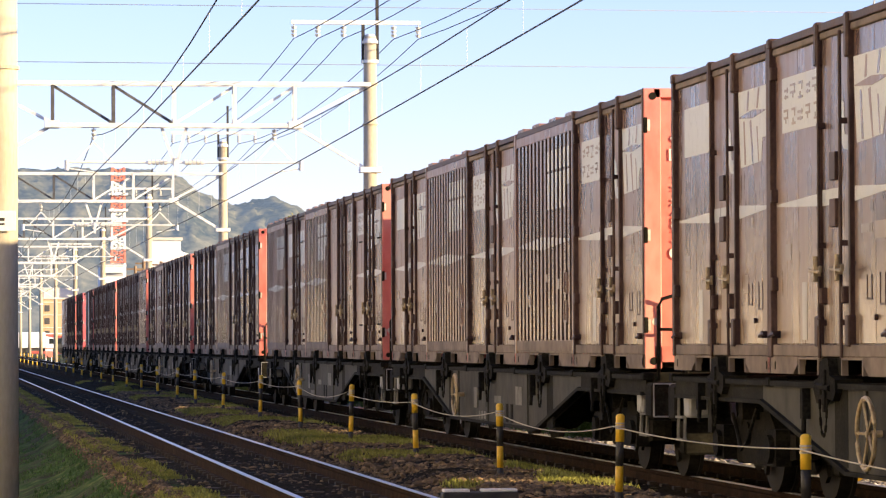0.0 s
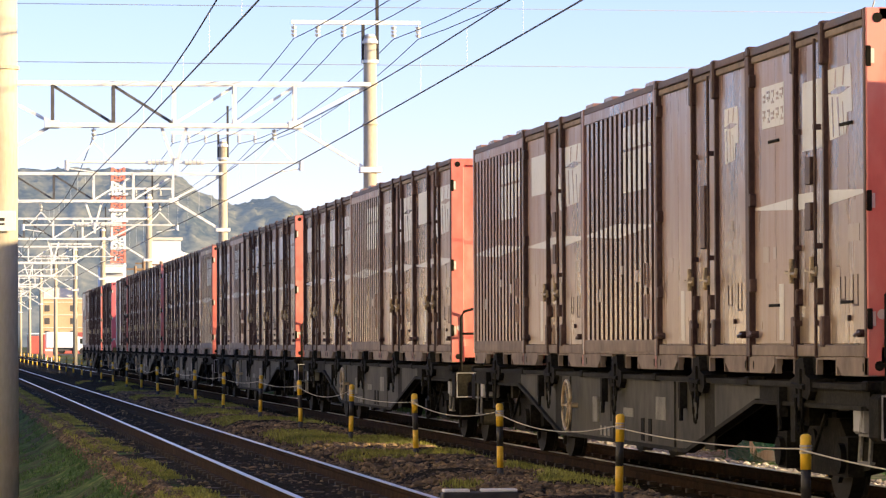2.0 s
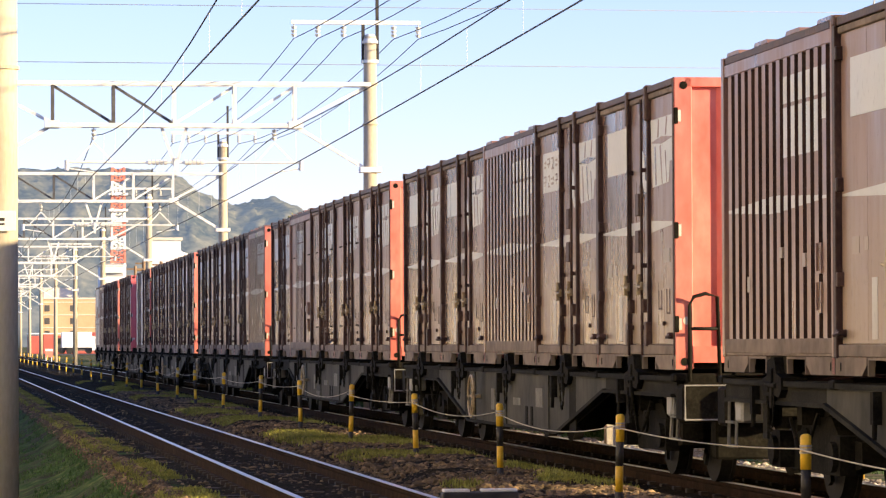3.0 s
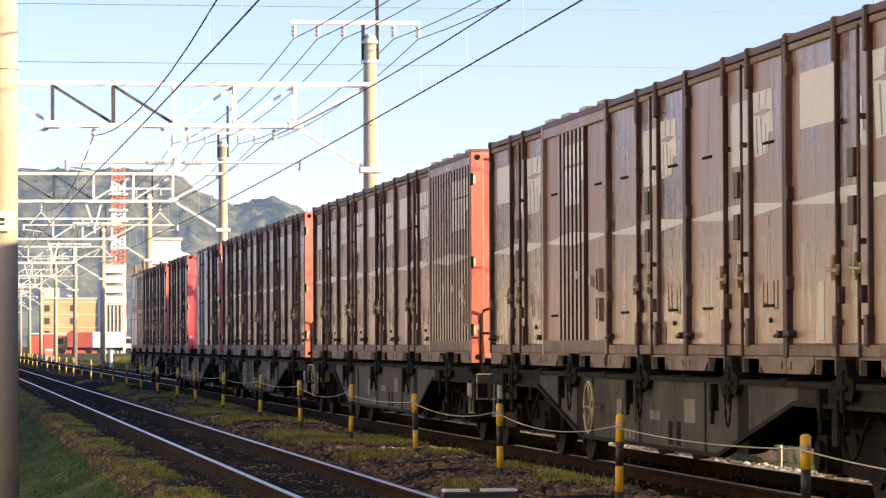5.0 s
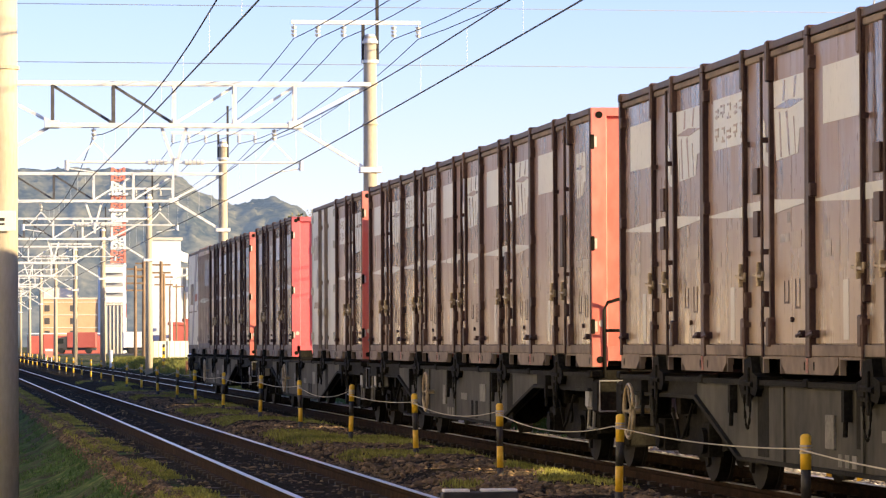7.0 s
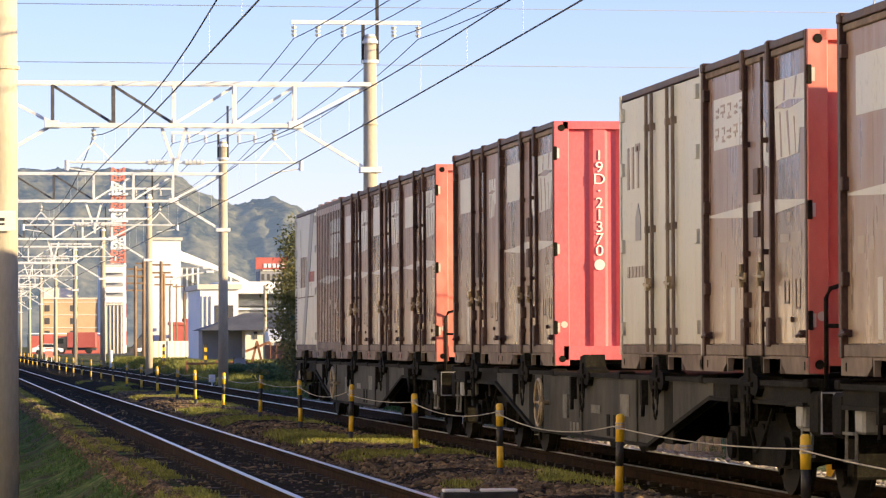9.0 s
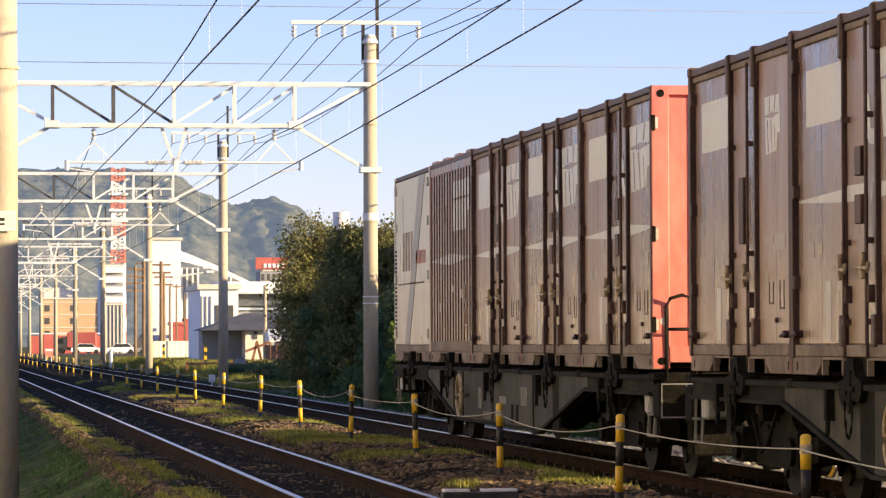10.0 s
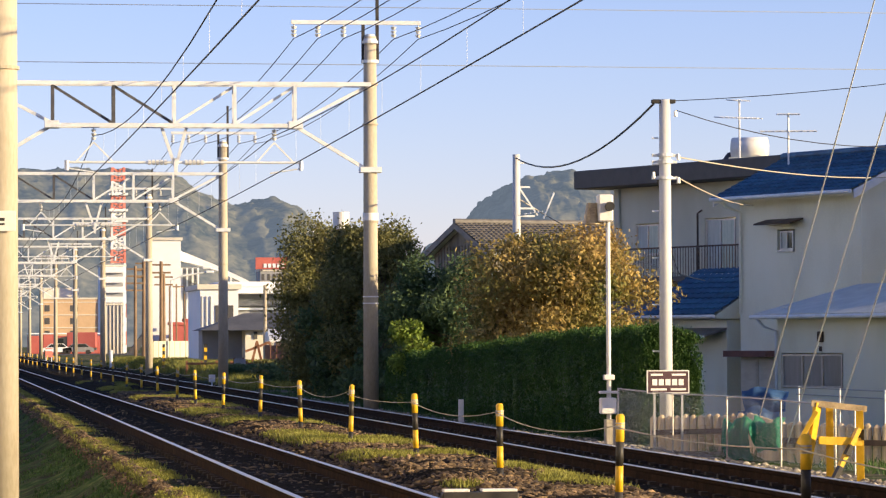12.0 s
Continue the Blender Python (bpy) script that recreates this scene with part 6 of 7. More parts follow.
def stake_fence():
    f = new("stake_fence")
    tagged(f, "row of pale round-topped wooden stakes", "fence")
    bm = bmesh.new()
    rod(bm, (0, 0, -0.45), (0, 0, 0.14), 0.056, 10)
    rod(bm, (0, 0, 0.14), (0, 0, 0.18), 0.056, 10, 0.02)
    first = part("stake", bm, "wood", f)
    line = [Vector((10.55, 54.5, -0.04)), Vector((11.85, 53.8, 0.0)), Vector((10.98, 48.3, 0.0)), Vector((11.95, 47.6, -0.02)), Vector((13.6, 46.8, -0.06))]
    i = 0
    for a, b in zip(line[:-1], line[1:]):
        n = int((b - a).length / 0.116)
        for k in range(n):
            p = a.lerp(b, k / n)
            m = Matrix.Translation((p.x, p.y, p.z + 0.012 * math.sin(i * 1.9))) @ Matrix.Rotation(0.02 * math.sin(i * 2.7), 4, "X")
            if i == 0:
                first.matrix_basis = m
            else:
                share(first, "stake", f, m)
            i += 1
        side = Vector((b.y - a.y, a.x - b.x, 0)).normalized() * 0.075
        bm = bmesh.new()
        bar(bm, a + side + Vector((0, 0, -0.07)), b + side + Vector((0, 0, -0.07)), 0.03, 0.075)
        part("rail", bm, "dark_wood", f, "dark horizontal rail")


stake_fence()


def sign_board():
    s = new("sign_board")
    tagged(s, "dark maroon notice board with white unreadable lettering", "sign")
    part("board", B((-0.31, 0.31, -0.01, 0.01, 0.5, 0.82), bevel=0.004), "sign_maroon", s)
    bm = bmesh.new()
    for b in ((-0.32, 0.32, -0.014, 0.014, 0.815, 0.83), (-0.32, 0.32, -0.014, 0.014, 0.49, 0.505), (-0.32, -0.305, -0.014, 0.014, 0.505, 0.815), (0.305, 0.32, -0.014, 0.014, 0.505, 0.815)):
        box(bm, *b)
    part("border", bm, "white", s)
    bm = bmesh.new()
    for i in range(5):
        x = -0.24 + i * 0.1
        box(bm, x, x + 0.075, -0.015, 0.0, 0.61, 0.70)
    for x0, x1, z in ((-0.26, -0.08, 0.75), (0.06, 0.27, 0.75), (-0.26, -0.02, 0.535), (0.04, 0.27, 0.535)):
        box(bm, x0, x1, -0.014, 0.0, z, z + 0.03)
    part("lettering_bars", bm, "white", s, "white unreadable lettering")
    for x in (-0.2, 0.22):
        part("leg", B((x - 0.015, x + 0.015, 0.011, 0.04, -0.5, 0.6)), "frame", s)
    s.matrix_world = frame_of(10.55, 53.4, 4) @ Matrix.Translation((0, 0, -0.005))


M["sign_maroon"] = material("maroon_sign_paint", [(0.05, 0.02, 0.025), (0.08, 0.035, 0.04)], rough=0.5, scale=5, bump=0.02)
sign_board()


def barrier():
    b = new("barrier_frame")
    tagged(b, "weathered yellow and black timber barrier frame", "barrier")
    for n, p0, p1, m in (("leg", (-0.32, 0.1, -0.4), (-0.2, -0.1, 0.55), "yellow"), ("leg", (0.34, 0.1, -0.4), (0.28, -0.1, 0.46), "yellow"), ("brace", (-0.1, -0.2, -0.42), (0.26, -0.14, 0.25), "yellow"),
                         ("brace", (-0.42, -0.05, 0.08), (-0.22, -0.12, 0.45), "yellow"), ("leg", (0.02, 0.25, -0.4), (-0.02, 0.1, 0.5), "yellow")):
        bm = bmesh.new()
        bar(bm, p0, p1, 0.085, 0.05)
        part(n, bm, m, b)
    bm = bmesh.new()
    bar(bm, (-0.28, -0.1, 0.54), (0.36, -0.1, 0.47), 0.05, 0.07)
    part("top_bar", bm, "brass", b)
    for p0, p1 in (((-0.06, -0.225, -0.34), (0.03, -0.21, -0.18)), ((0.1, -0.2, -0.05), (0.16, -0.19, 0.06)), ((0.30, -0.135, 0.12), (0.295, -0.14, 0.24))):
        bm = bmesh.new()
        bar(bm, p0, p1, 0.09, 0.054)
        part("black_band", bm, "rubber", b)
    bm = bmesh.new()
    bar(bm, (-0.2, -0.13, 0.12), (0.3, -0.13, 0.1), 0.05, 0.09)
    part("cross_board", bm, "yellow", b)
    b.location = (10.05, 41.2, 0)


barrier()


def tarp(label, mat, x, y, w, h, z, seed, turn=0):
    """A crumpled cover with folds."""
    rng = np.random.default_rng(seed)
    bm = bmesh.new()
    n, m = 18, 10
    grid = []
    for j in range(m + 1):
        row = []
        for i in range(n + 1):
            u, v = i / n, j / m
            q = noise.noise((u * 4 + seed, v * 3, 0.3))
            row.append(bm.verts.new(((u - 0.5) * w * (0.85 + 0.15 * v), -0.18 * math.sin(math.pi * v) - 0.1 * q - 0.07 * math.sin(u * 14 + seed) * (1 - v * 0.5), h * v + 0.06 * q + 0.05 * math.sin(u * 7 + seed) * v)))
        grid.append(row)
    for a, b in zip(grid[:-1], grid[1:]):
        for i in range(n):
            bm.faces.new((a[i], a[i + 1], b[i + 1], b[i]))
    r = bmesh.ops.solidify(bm, geom=bm.faces[:], thickness=0.02)
    o = new("tarpaulin", done(bm, "tarpaulin", mat, True))
    tagged(o, label, "tarpaulin")
    o.matrix_world = Matrix.Translation((x, y, z)) @ Matrix.Rotation(radians(turn), 4, "Z")


tarp("crumpled green tarpaulin hung over the stakes", "green_net", 10.78, 49.6, 0.42, 0.55, -0.36, 3, -35)
tarp("loose green tarpaulin hung over the stakes", "green_net", 10.84, 47.9, 0.42, 0.42, -0.2, 8, -35)
tarp("crumpled blue tarpaulin over stacked goods", "blue_net", 17.2, 76.5, 1.0, 0.5, -0.25, 5, -20)
tarp("crumpled blue tarpaulin over stacked goods", "blue_net", 15.6, 70.0, 0.8, 0.7, -0.75, 11, -20)


def garden_rails():
    g = new("garden_rail")
    tagged(g, "thin pale pipe railing beside the house", "railing")
    for z in (0.16, 0.3):
        bm = bmesh.new()
        rod(bm, (17.4, 74.5, z), (17.6, 66.0, z), 0.014, 6)
        part("pipe", bm, "frame", g)
    for y in (74.5, 71, 67.5):
        bm = bmesh.new()
        rod(bm, (17.45, y, -1.0), (17.45, y, 0.32), 0.02, 6)
        part("post", bm, "galv", g)


garden_rails()


def stay(a, b):
    bm = bmesh.new()
    rod(bm, a, b, 0.009, 6)
    tagged(new("stay_wire", done(bm, "stay_wire", "galv", True)), "taut pale steel stay wire anchored beside the track", "wire", "stay wires")


for foot in (Vector((11.13, 50.0, 0.15)), Vector((11.04, 47.5, 0.15)), Vector((11.12, 45.5, 0.2))):
    stay(foot + Vector((-1.46, -15.5, 7.2)), foot - Vector((-0.06, -0.6, 0.3)))


def header_tank():
    t = new("header_tank")
    tagged(t, "small cream cylindrical water tank on a pole", "tank")
    bm = bmesh.new()
    rod(bm, (0, 0, 4.85), (0, 0, 5.35), 0.24, 20)
    part("drum", bm, "white", t)
    bm = bmesh.new()
    rod(bm, (0, 0, -0.6), (0, 0, 4.85), 0.09, 10)
    part("pole", bm, "dark_wood", t)
    part("platform", B((-0.26, 0.26, -0.26, 0.26, 4.8, 4.85)), "dark_wood", t)
    t.location = (11.6, 107.8, -0.28)
    p = new("utility_pole")
    tagged(p, "slim pole with small crossarms among the trees", "pole")
    bm = bmesh.new()
    rod(bm, (0, 0, -0.6), (0, 0, 5.0), 0.06, 10)
    part("shaft", bm, "concrete", p)
    part("crossarm", B((-0.3, 0.25, -0.04, 0.04, 4.8, 4.87)), "galv", p)
    part("crossarm", B((-0.22, 0.2, -0.04, 0.04, 4.5, 4.56)), "galv", p)
    p.location = (11.95, 118.5, 0)


header_tank()


def kilo_post():
    k = new("marker_stone")
    tagged(k, "small white painted marker stake beside the track", "marker")
    part("stake", B((-0.05, 0.05, -0.03, 0.03, -0.35, 0.22), bevel=0.008), "white", k)
    k.location = (9.75, 69.5, -0.05)
    c = new("track_marker")
    tagged(c, "low white and black concrete marker at the rail", "marker")
    part("block", B((-0.3, 0.32, -0.08, 0.08, -0.2, 0.03), bevel=0.01), "rubber", c)
    part("white_top", B((-0.29, -0.08, -0.07, 0.07, 0.032, 0.055), bevel=0.004), "white", c)
    part("white_top", B((0.02, 0.31, -0.07, 0.07, 0.032, 0.055), bevel=0.004), "white", c)
    c.location = (4.32, 29.8, 0.0)


kilo_post()


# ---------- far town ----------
def far_material(name, dark, light, haze_glow):
    """Distant woods; an even bluish emission stands in for the hazy air."""
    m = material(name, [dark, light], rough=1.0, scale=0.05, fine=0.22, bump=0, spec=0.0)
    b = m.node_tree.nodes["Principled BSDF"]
    b.inputs["Emission Color"].default_value = (*haze_glow, 1)
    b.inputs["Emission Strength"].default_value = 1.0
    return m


M["far_hill"] = far_material("wooded_hill_haze_glow", (0.010, 0.016, 0.008), (0.15, 0.14, 0.085), (0.058, 0.072, 0.094))


def hill(name, label, ys, outline, depth, base=-2):
    """A wooded ridge with a bumpy crown line and bumpy face."""
    bm = bmesh.new()
    (x0, _), (x1, _) = outline[0], outline[-1]
    n, m = 620, 60
    rows = []
    for j in range(m + 1):
        v = j / m
        row = []
        for i in range(n + 1):
            x = x0 + (x1 - x0) * i / n
            for (xa, za), (xb, zb) in zip(outline[:-1], outline[1:]):
                if x <= xb:
                    u = (x - xa) / (xb - xa)
                    u = u * u * (3 - 2 * u)
                    z = za + (zb - za) * u
                    break
            prof = math.sin(min(1, v * 1.25) * math.pi / 2) if v < 0.8 else 1 - ((v - 0.8) / 0.2) ** 2 * 0.5
            py = ys + depth * v
            bump = noise.noise((x * 0.03, py * 0.02, 2)) * 4 + noise.noise((x * 0.13, py * 0.1, 4)) * 2.4 + noise.noise((x * 0.33, py * 0.25, 6)) * 1.6
            row.append(bm.verts.new((x + 3 * noise.noise((x * 0.3, v * 40, 9)), ys + depth * v, base + (z - base) * prof + bump * min(1, v * 3))))
        rows.append(row)
    for a, b in zip(rows[:-1], rows[1:]):
        for i in range(n):
            bm.faces.new((a[i], a[i + 1], b[i + 1], b[i]))
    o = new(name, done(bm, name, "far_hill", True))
    tagged(o, label, "hill", kind="structure")


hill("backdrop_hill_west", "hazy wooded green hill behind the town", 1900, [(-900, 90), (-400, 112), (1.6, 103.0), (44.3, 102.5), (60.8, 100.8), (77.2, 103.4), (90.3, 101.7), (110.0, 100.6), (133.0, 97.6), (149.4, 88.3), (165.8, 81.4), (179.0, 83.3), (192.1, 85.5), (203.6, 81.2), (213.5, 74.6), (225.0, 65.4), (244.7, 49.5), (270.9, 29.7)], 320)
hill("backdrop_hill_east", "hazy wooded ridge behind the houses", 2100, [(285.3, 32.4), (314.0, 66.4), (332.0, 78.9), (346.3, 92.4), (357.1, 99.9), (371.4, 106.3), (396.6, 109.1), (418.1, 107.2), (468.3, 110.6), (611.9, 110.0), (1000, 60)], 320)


M["far_slate"] = material("far_slate_roof", [(0.07, 0.075, 0.085), (0.12, 0.125, 0.135)], rough=0.7, scale=1.5, fine=8, bump=0.1)
M["far_grey"] = material("far_blue_grey", [(0.24, 0.25, 0.27), (0.34, 0.35, 0.37)], rough=0.85, scale=0.3, fine=2, bump=0)


def far_block(name, label, category, x, y, w, d, z0, z1, mat, floors=0, bays=0, roof="far_dark", turn=0, flat=True):
    """A distant building with its rows of windows."""
    h = new(name)
    tagged(h, label, category)
    part("wall", B((-w / 2, w / 2, 0, d, z0, z1)), mat, h)
    if flat:
        part("roof", B((-w / 2 - 0.15, w / 2 + 0.15, -0.15, d + 0.15, z1, z1 + 0.25)), roof, h)
    else:
        bm = bmesh.new()
        slab(bm, [(-0.5, z1), (d / 2, z1 + d * 0.22), (d + 0.5, z1), (d + 0.5, z1 - 0.12), (-0.5, z1 - 0.12)], 0, -w / 2 - 0.5, w / 2 + 0.5)
        part("roof", bm, roof, h)
    if floors:
        fh = (z1 - z0) / floors
        bw = w / bays
        for f in range(floors):
            for b in range(bays):
                x0 = -w / 2 + bw * (b + 0.25)
                part("window", B((x0, x0 + bw * 0.5, -0.05, 0.02, z0 + fh * (f + 0.35), z0 + fh * (f + 0.8))), "far_dark", h)
    h.matrix_world = frame_of(x, y, turn)
    return h


apt = far_block("apartment_block", "tan apartment block beyond the railway yard", "apartment block", 20.8, 600, 9.1, 12, -1, 8.5, "far_tan", roof="far_wall")
for f in range(4):
    for x0, x1 in ((-0.1, 1.1), (-4.2, -3.4)):
        part("window", B((x0, x1, -0.05, 0.02, 0.4 + f * 2.05, 1.4 + f * 2.05)), "far_dark", apt)
    part("floor_band", B((-4.58, 4.58, -0.12, 0.0, 1.8 + f * 2.05, 1.95 + f * 2.05)), "far_wall", apt)
part("upper_storey", B((-4.3, 1.4, 3, 9, 8.5, 10.4)), "far_wall", apt)
off = far_block("office_building", "pale multi-storey building with stacked balconies", "building", 25.75, 560, 3.7, 10, -1, 12.95, "far_white", roof="far_wall")
for f in range(9):
    part("balcony", B((-1.5, 1.6, -0.8, 0.0, 0.0 + f * 1.5, 0.9 + f * 1.5)), "far_white", off)
    part("window", B((-1.4, 1.5, -0.03, 0.02, 0.92 + f * 1.5, 1.4 + f * 1.5)), "far_grey", off)
gb = far_block("grey_warehouse", "blue-grey warehouse beside the yard", "warehouse", 25.3, 548, 2.6, 6, -1, 7.0, "far_grey", roof="far_wall")
for k in range(5):
    part("rib", B((-1.2 + k * 0.55, -1.05 + k * 0.55, -0.15, 0.0, -1, 6.9)), "far_wall", gb)
ra = new("loading_ramp")
tagged(ra, "dark sloping loading ramp of the yard", "ramp")
bm = bmesh.new()
slab(bm, [(26.8, -0.3), (30.1, 4.1), (30.1, 3.2), (28.2, -0.3)], 1, 540, 543)
part("deck", bm, "far_dark", ra)
part("support", B((29.2, 29.6, 540.3, 542.7, -0.3, 2.4)), "far_dark", ra)
far_block("factory_silo_block", "tall white factory block", "factory", 19.88, 330, 2.6, 8, -1, 10.45, "far_white", roof="far_wall")
f = new("conveyor_bridge")
tagged(f, "white sloping conveyor gallery of the factory", "factory")
bm = bmesh.new()
slab(bm, [(21.2, 9.55), (24.2, 8.35), (27.3, 6.85), (27.3, 6.45), (24.2, 7.9), (21.2, 8.65)], 1, 331, 334)
part("gallery", bm, "far_white", f)
for x in (23.2, 25.2, 27.0):
    part("leg", B((x - 0.12, x + 0.12, 332, 332.4, -1, 6.4)), "far_white", f)
f2 = new("factory_shed")
tagged(f2, "grey slatted factory shed below the conveyor", "factory")
part("wall", B((21.5, 23.2, 336, 344, -1, 8.2)), "far_grey", f2)
for k in range(4):
    part("column", B((21.55 + k * 0.5, 21.7 + k * 0.5, 335.7, 336, -1, 8.1)), "far_white", f2)
for k, (x, z) in enumerate(((20.6, 2.9), (21.85, 3.2), (23.0, 2.6))):
    far_block("red_container", "faded red freight container stacked in the yard", "container", x, 325, 1.15, 3, -0.5, z, "far_red", roof="far_red")

# cream flat-roofed house group across the line
w = far_block("cream_house", "white flat-roofed house with recessed grey balconies", "house", 13.75, 184.5, 1.9, 9, -1, 3.95, "far_white", roof="far_wall")
for z in (0.4, 2.3):
    for k in range(2):
        part("window", B((-0.2 + k * 0.55, 0.15 + k * 0.55, -0.04, 0.02, z, z + 0.85)), "far_dark", w)
for k in range(3):
    part("downpipe", B((-0.9 + k * 0.22, -0.85 + k * 0.22, -0.06, 0.0, -1, 3.6)), "far_grey", w)
# shaded half of the white house; grey walls put its shade into colour
hb = far_block("balcony_house", "flat-roofed house with grey balcony bands in shade", "house", 17.0, 192.4, 3.75, 6, -1, 3.9, "far_grey", roof="far_wall")
part("parapet", B((-2.9, 2.6, -2.6, 6.2, 4.16, 4.42)), "far_white", hb)
part("roof_edge", B((-1.87, 2.6, -2.55, 0.0, 3.82, 4.15)), "far_white", hb)
part("side_wall", B((1.88, 4.6, -2.5, 6, -1, 3.9)), "far_white", hb)
for z0, z1, m in ((3.2, 3.5, "far_grey"), (2.98, 3.1, "far_white"), (2.2, 2.9, "far_grey")):
    part("balcony_band", B((-1.86, 1.86, -0.9, -0.8, z0, z1)), m, hb)
for k in range(3):
    part("window", B((-1.2 + k * 0.9, -0.75 + k * 0.9, -0.95, -0.905, 2.4, 2.72)), "cloth", hb)
lo = new("low_house")
tagged(lo, "low cream house with dark hipped tile roof", "house")
part("wall", B((14.07, 16.4, 172.5, 177, -1, 1.9)), "far_wall", lo)
# grey instead of cream here puts the recess's shade into the colour
part("side_wing", B((12.2, 14.06, 174.4, 177, -1, 1.85)), "far_grey", lo)
part("window", B((14.45, 14.62, 172.44, 172.5, 1.45, 1.8)), "far_dark", lo)
part("door", B((15.5, 15.75, 172.44, 172.5, -0.4, 1.3)), "dark_wood", lo)
bm = bmesh.new()
e = [bm.verts.new(p) for p in ((11.9, 172.0, 1.86), (16.8, 172.0, 1.86), (16.8, 177.4, 1.86), (11.9, 177.4, 1.86), (14.2, 174.7, 2.68), (16.3, 174.7, 2.68))]
for q in ((0, 1, 5, 4), (2, 3, 4, 5), (1, 2, 5), (3, 0, 4), (3, 2, 1, 0)):
    bm.faces.new([e[i] for i in q])
part("roof", bm, "far_slate", lo)
lh = far_block("shed", "small orange-brown wooden shed", "shed", 15.75, 166, 1.35, 2, -0.6, 1.45, "far_tan", roof="galv", flat=False)
part("door", B((-0.2, 0.15, -0.04, 0.0, -0.6, 1.2)), "dark_wood", lh)


def trestle():
    t = new("timber_trestle")
    tagged(t, "brown crossed timber trestle beside the low house", "trestle")
    x, y = 13.55, 160.0
    for p0, p1 in (((-0.45, 0, -0.6), (0.0, 0, 1.35)), ((0.45, 0, -0.6), (0.0, 0.1, 1.35)), ((-0.5, 0, 0.9), (0.55, 0, 1.3)), ((-0.4, 0, 0.2), (0.5, 0, 0.35)), ((0.6, 0, -0.6), (0.55, 0, 1.3))):
        bm = bmesh.new()
        bar(bm, p0, p1, 0.11, 0.1)
        part("timber", bm, "rust_wood", t)
    t.location = (x, y, 0)
    g = new("notice_board")
    tagged(g, "grey notice board on two rusty legs", "sign")
    for k in range(2):
        part("leg", B((-0.28 + k * 0.36, -0.2 + k * 0.36, 0.02, 0.08, -0.7, 0.7)), "rust_wood", g)
    part("panel", B((-0.25, 0.2, -0.02, 0.018, -0.05, 0.65), bevel=0.005), "far_grey", g)
    g.location = (11.55, 144, 0)


M["rust_wood"] = material("brown_timber", [(0.15, 0.06, 0.03), (0.27, 0.13, 0.07)], rough=0.85, scale=3, bump=0.1)
trestle()
far_block("sign_building", "distant grey building with red rooftop sign", "building", 53.6, 600, 4.4, 8, -1, 13.0, "far_grey", 6, 5, roof="far_wall")
sb = new("rooftop_sign")
tagged(sb, "red rooftop sign with white unreadable lettering", "sign")
part("board", B((50.6, 55.7, 599.6, 599.9, 13.3, 15.2)), "far_red", sb)
for x in (51.6, 55.4):
    part("leg", B((x - 0.12, x + 0.12, 599.7, 599.85, 13.0, 13.4)), "far_dark", sb)
bm = bmesh.new()
for k in range(5):
    box(bm, 51.9 + k * 0.72, 52.4 + k * 0.72, 599.5, 599.6, 13.55, 14.2)
part("lettering_bars", bm, "far_white", sb)


def tower():
    t = new("lattice_tower")
    tagged(t, "tall red and white striped lattice tower", "tower")
    x, y = 28.4, 600
    z, k = -1.1, 0
    while z < 28.6:
        w = 1.11 - 0.006 * z
        mat = "far_white" if k % 2 == 0 else "tower_red"
        h = 2.2
        t_sec = part("tower_section", B((x - w, x + w, y - w, y + w, z, z + 0.14), (x - w, x + w, y - w, y + w, z + h / 2, z + h / 2 + 0.14)), mat, t, "white section" if k % 2 == 0 else "red section")
        for sx in (-1, 1):
            for sy in (-1, 1):
                part("leg", B((x + sx * w - 0.18, x + sx * w + 0.18, y + sy * w - 0.18, y + sy * w + 0.18, z, z + h)), mat, t_sec)
        for zz in (z, z + h / 2):
            for sx in (-1, 1):
                for p0, p1 in (((x - w, y + sx * w, zz), (x + w, y + sx * w, zz + h / 2)), ((x + w, y + sx * w, zz), (x - w, y + sx * w, zz + h / 2)), ((x + sx * w, y - w, zz), (x + sx * w, y + w, zz + h / 2))):
                    bm = bmesh.new()
                    bar(bm, p0, p1, 0.22, 0.22)
                    part("brace", bm, mat, t_sec)
        z += h
        k += 1
    for zz in (25.2, 22.6, 20.9):
        part("platform", B((x - 1.55, x + 1.55, y - 1.55, y + 1.55, zz, zz + 0.4)), "far_white", t)


tower()


def wooden_pole(x, y, top, r=0.13, arms=2, mat="pole_wood"):
    p = new("utility_pole")
    tagged(p, "old brown utility pole beside the yard", "pole", "old utility poles")
    bm = bmesh.new()
    rod(bm, (0, 0, -0.6), (0, 0, top), r, 10, r * 0.75)
    part("shaft", bm, mat, p)
    for k in range(arms):
        part("crossarm", B((-0.55, 0.55, -0.05, 0.05, top - 0.25 - 0.45 * k, top - 0.15 - 0.45 * k)), "pole_wood", p)
    p.location = (x, y, 0)


wooden_pole(12.6, 214, 6.0)
wooden_pole(13.1, 220, 5.4)
wooden_pole(12.9, 238, 6.6, 0.15, 3)
wooden_pole(12.25, 236, 6.2, 0.12, 4)
wooden_pole(14.6, 168, 3.9, 0.1, 0, "concrete")
wooden_pole(16.5, 270, 5.4, 0.07, 0)
wooden_pole(17.0, 270, 5.6, 0.07, 1)
wooden_pole(17.2, 264, 4.8, 0.06, 0)
wooden_pole(18.2, 270, 4.4, 0.06, 0)


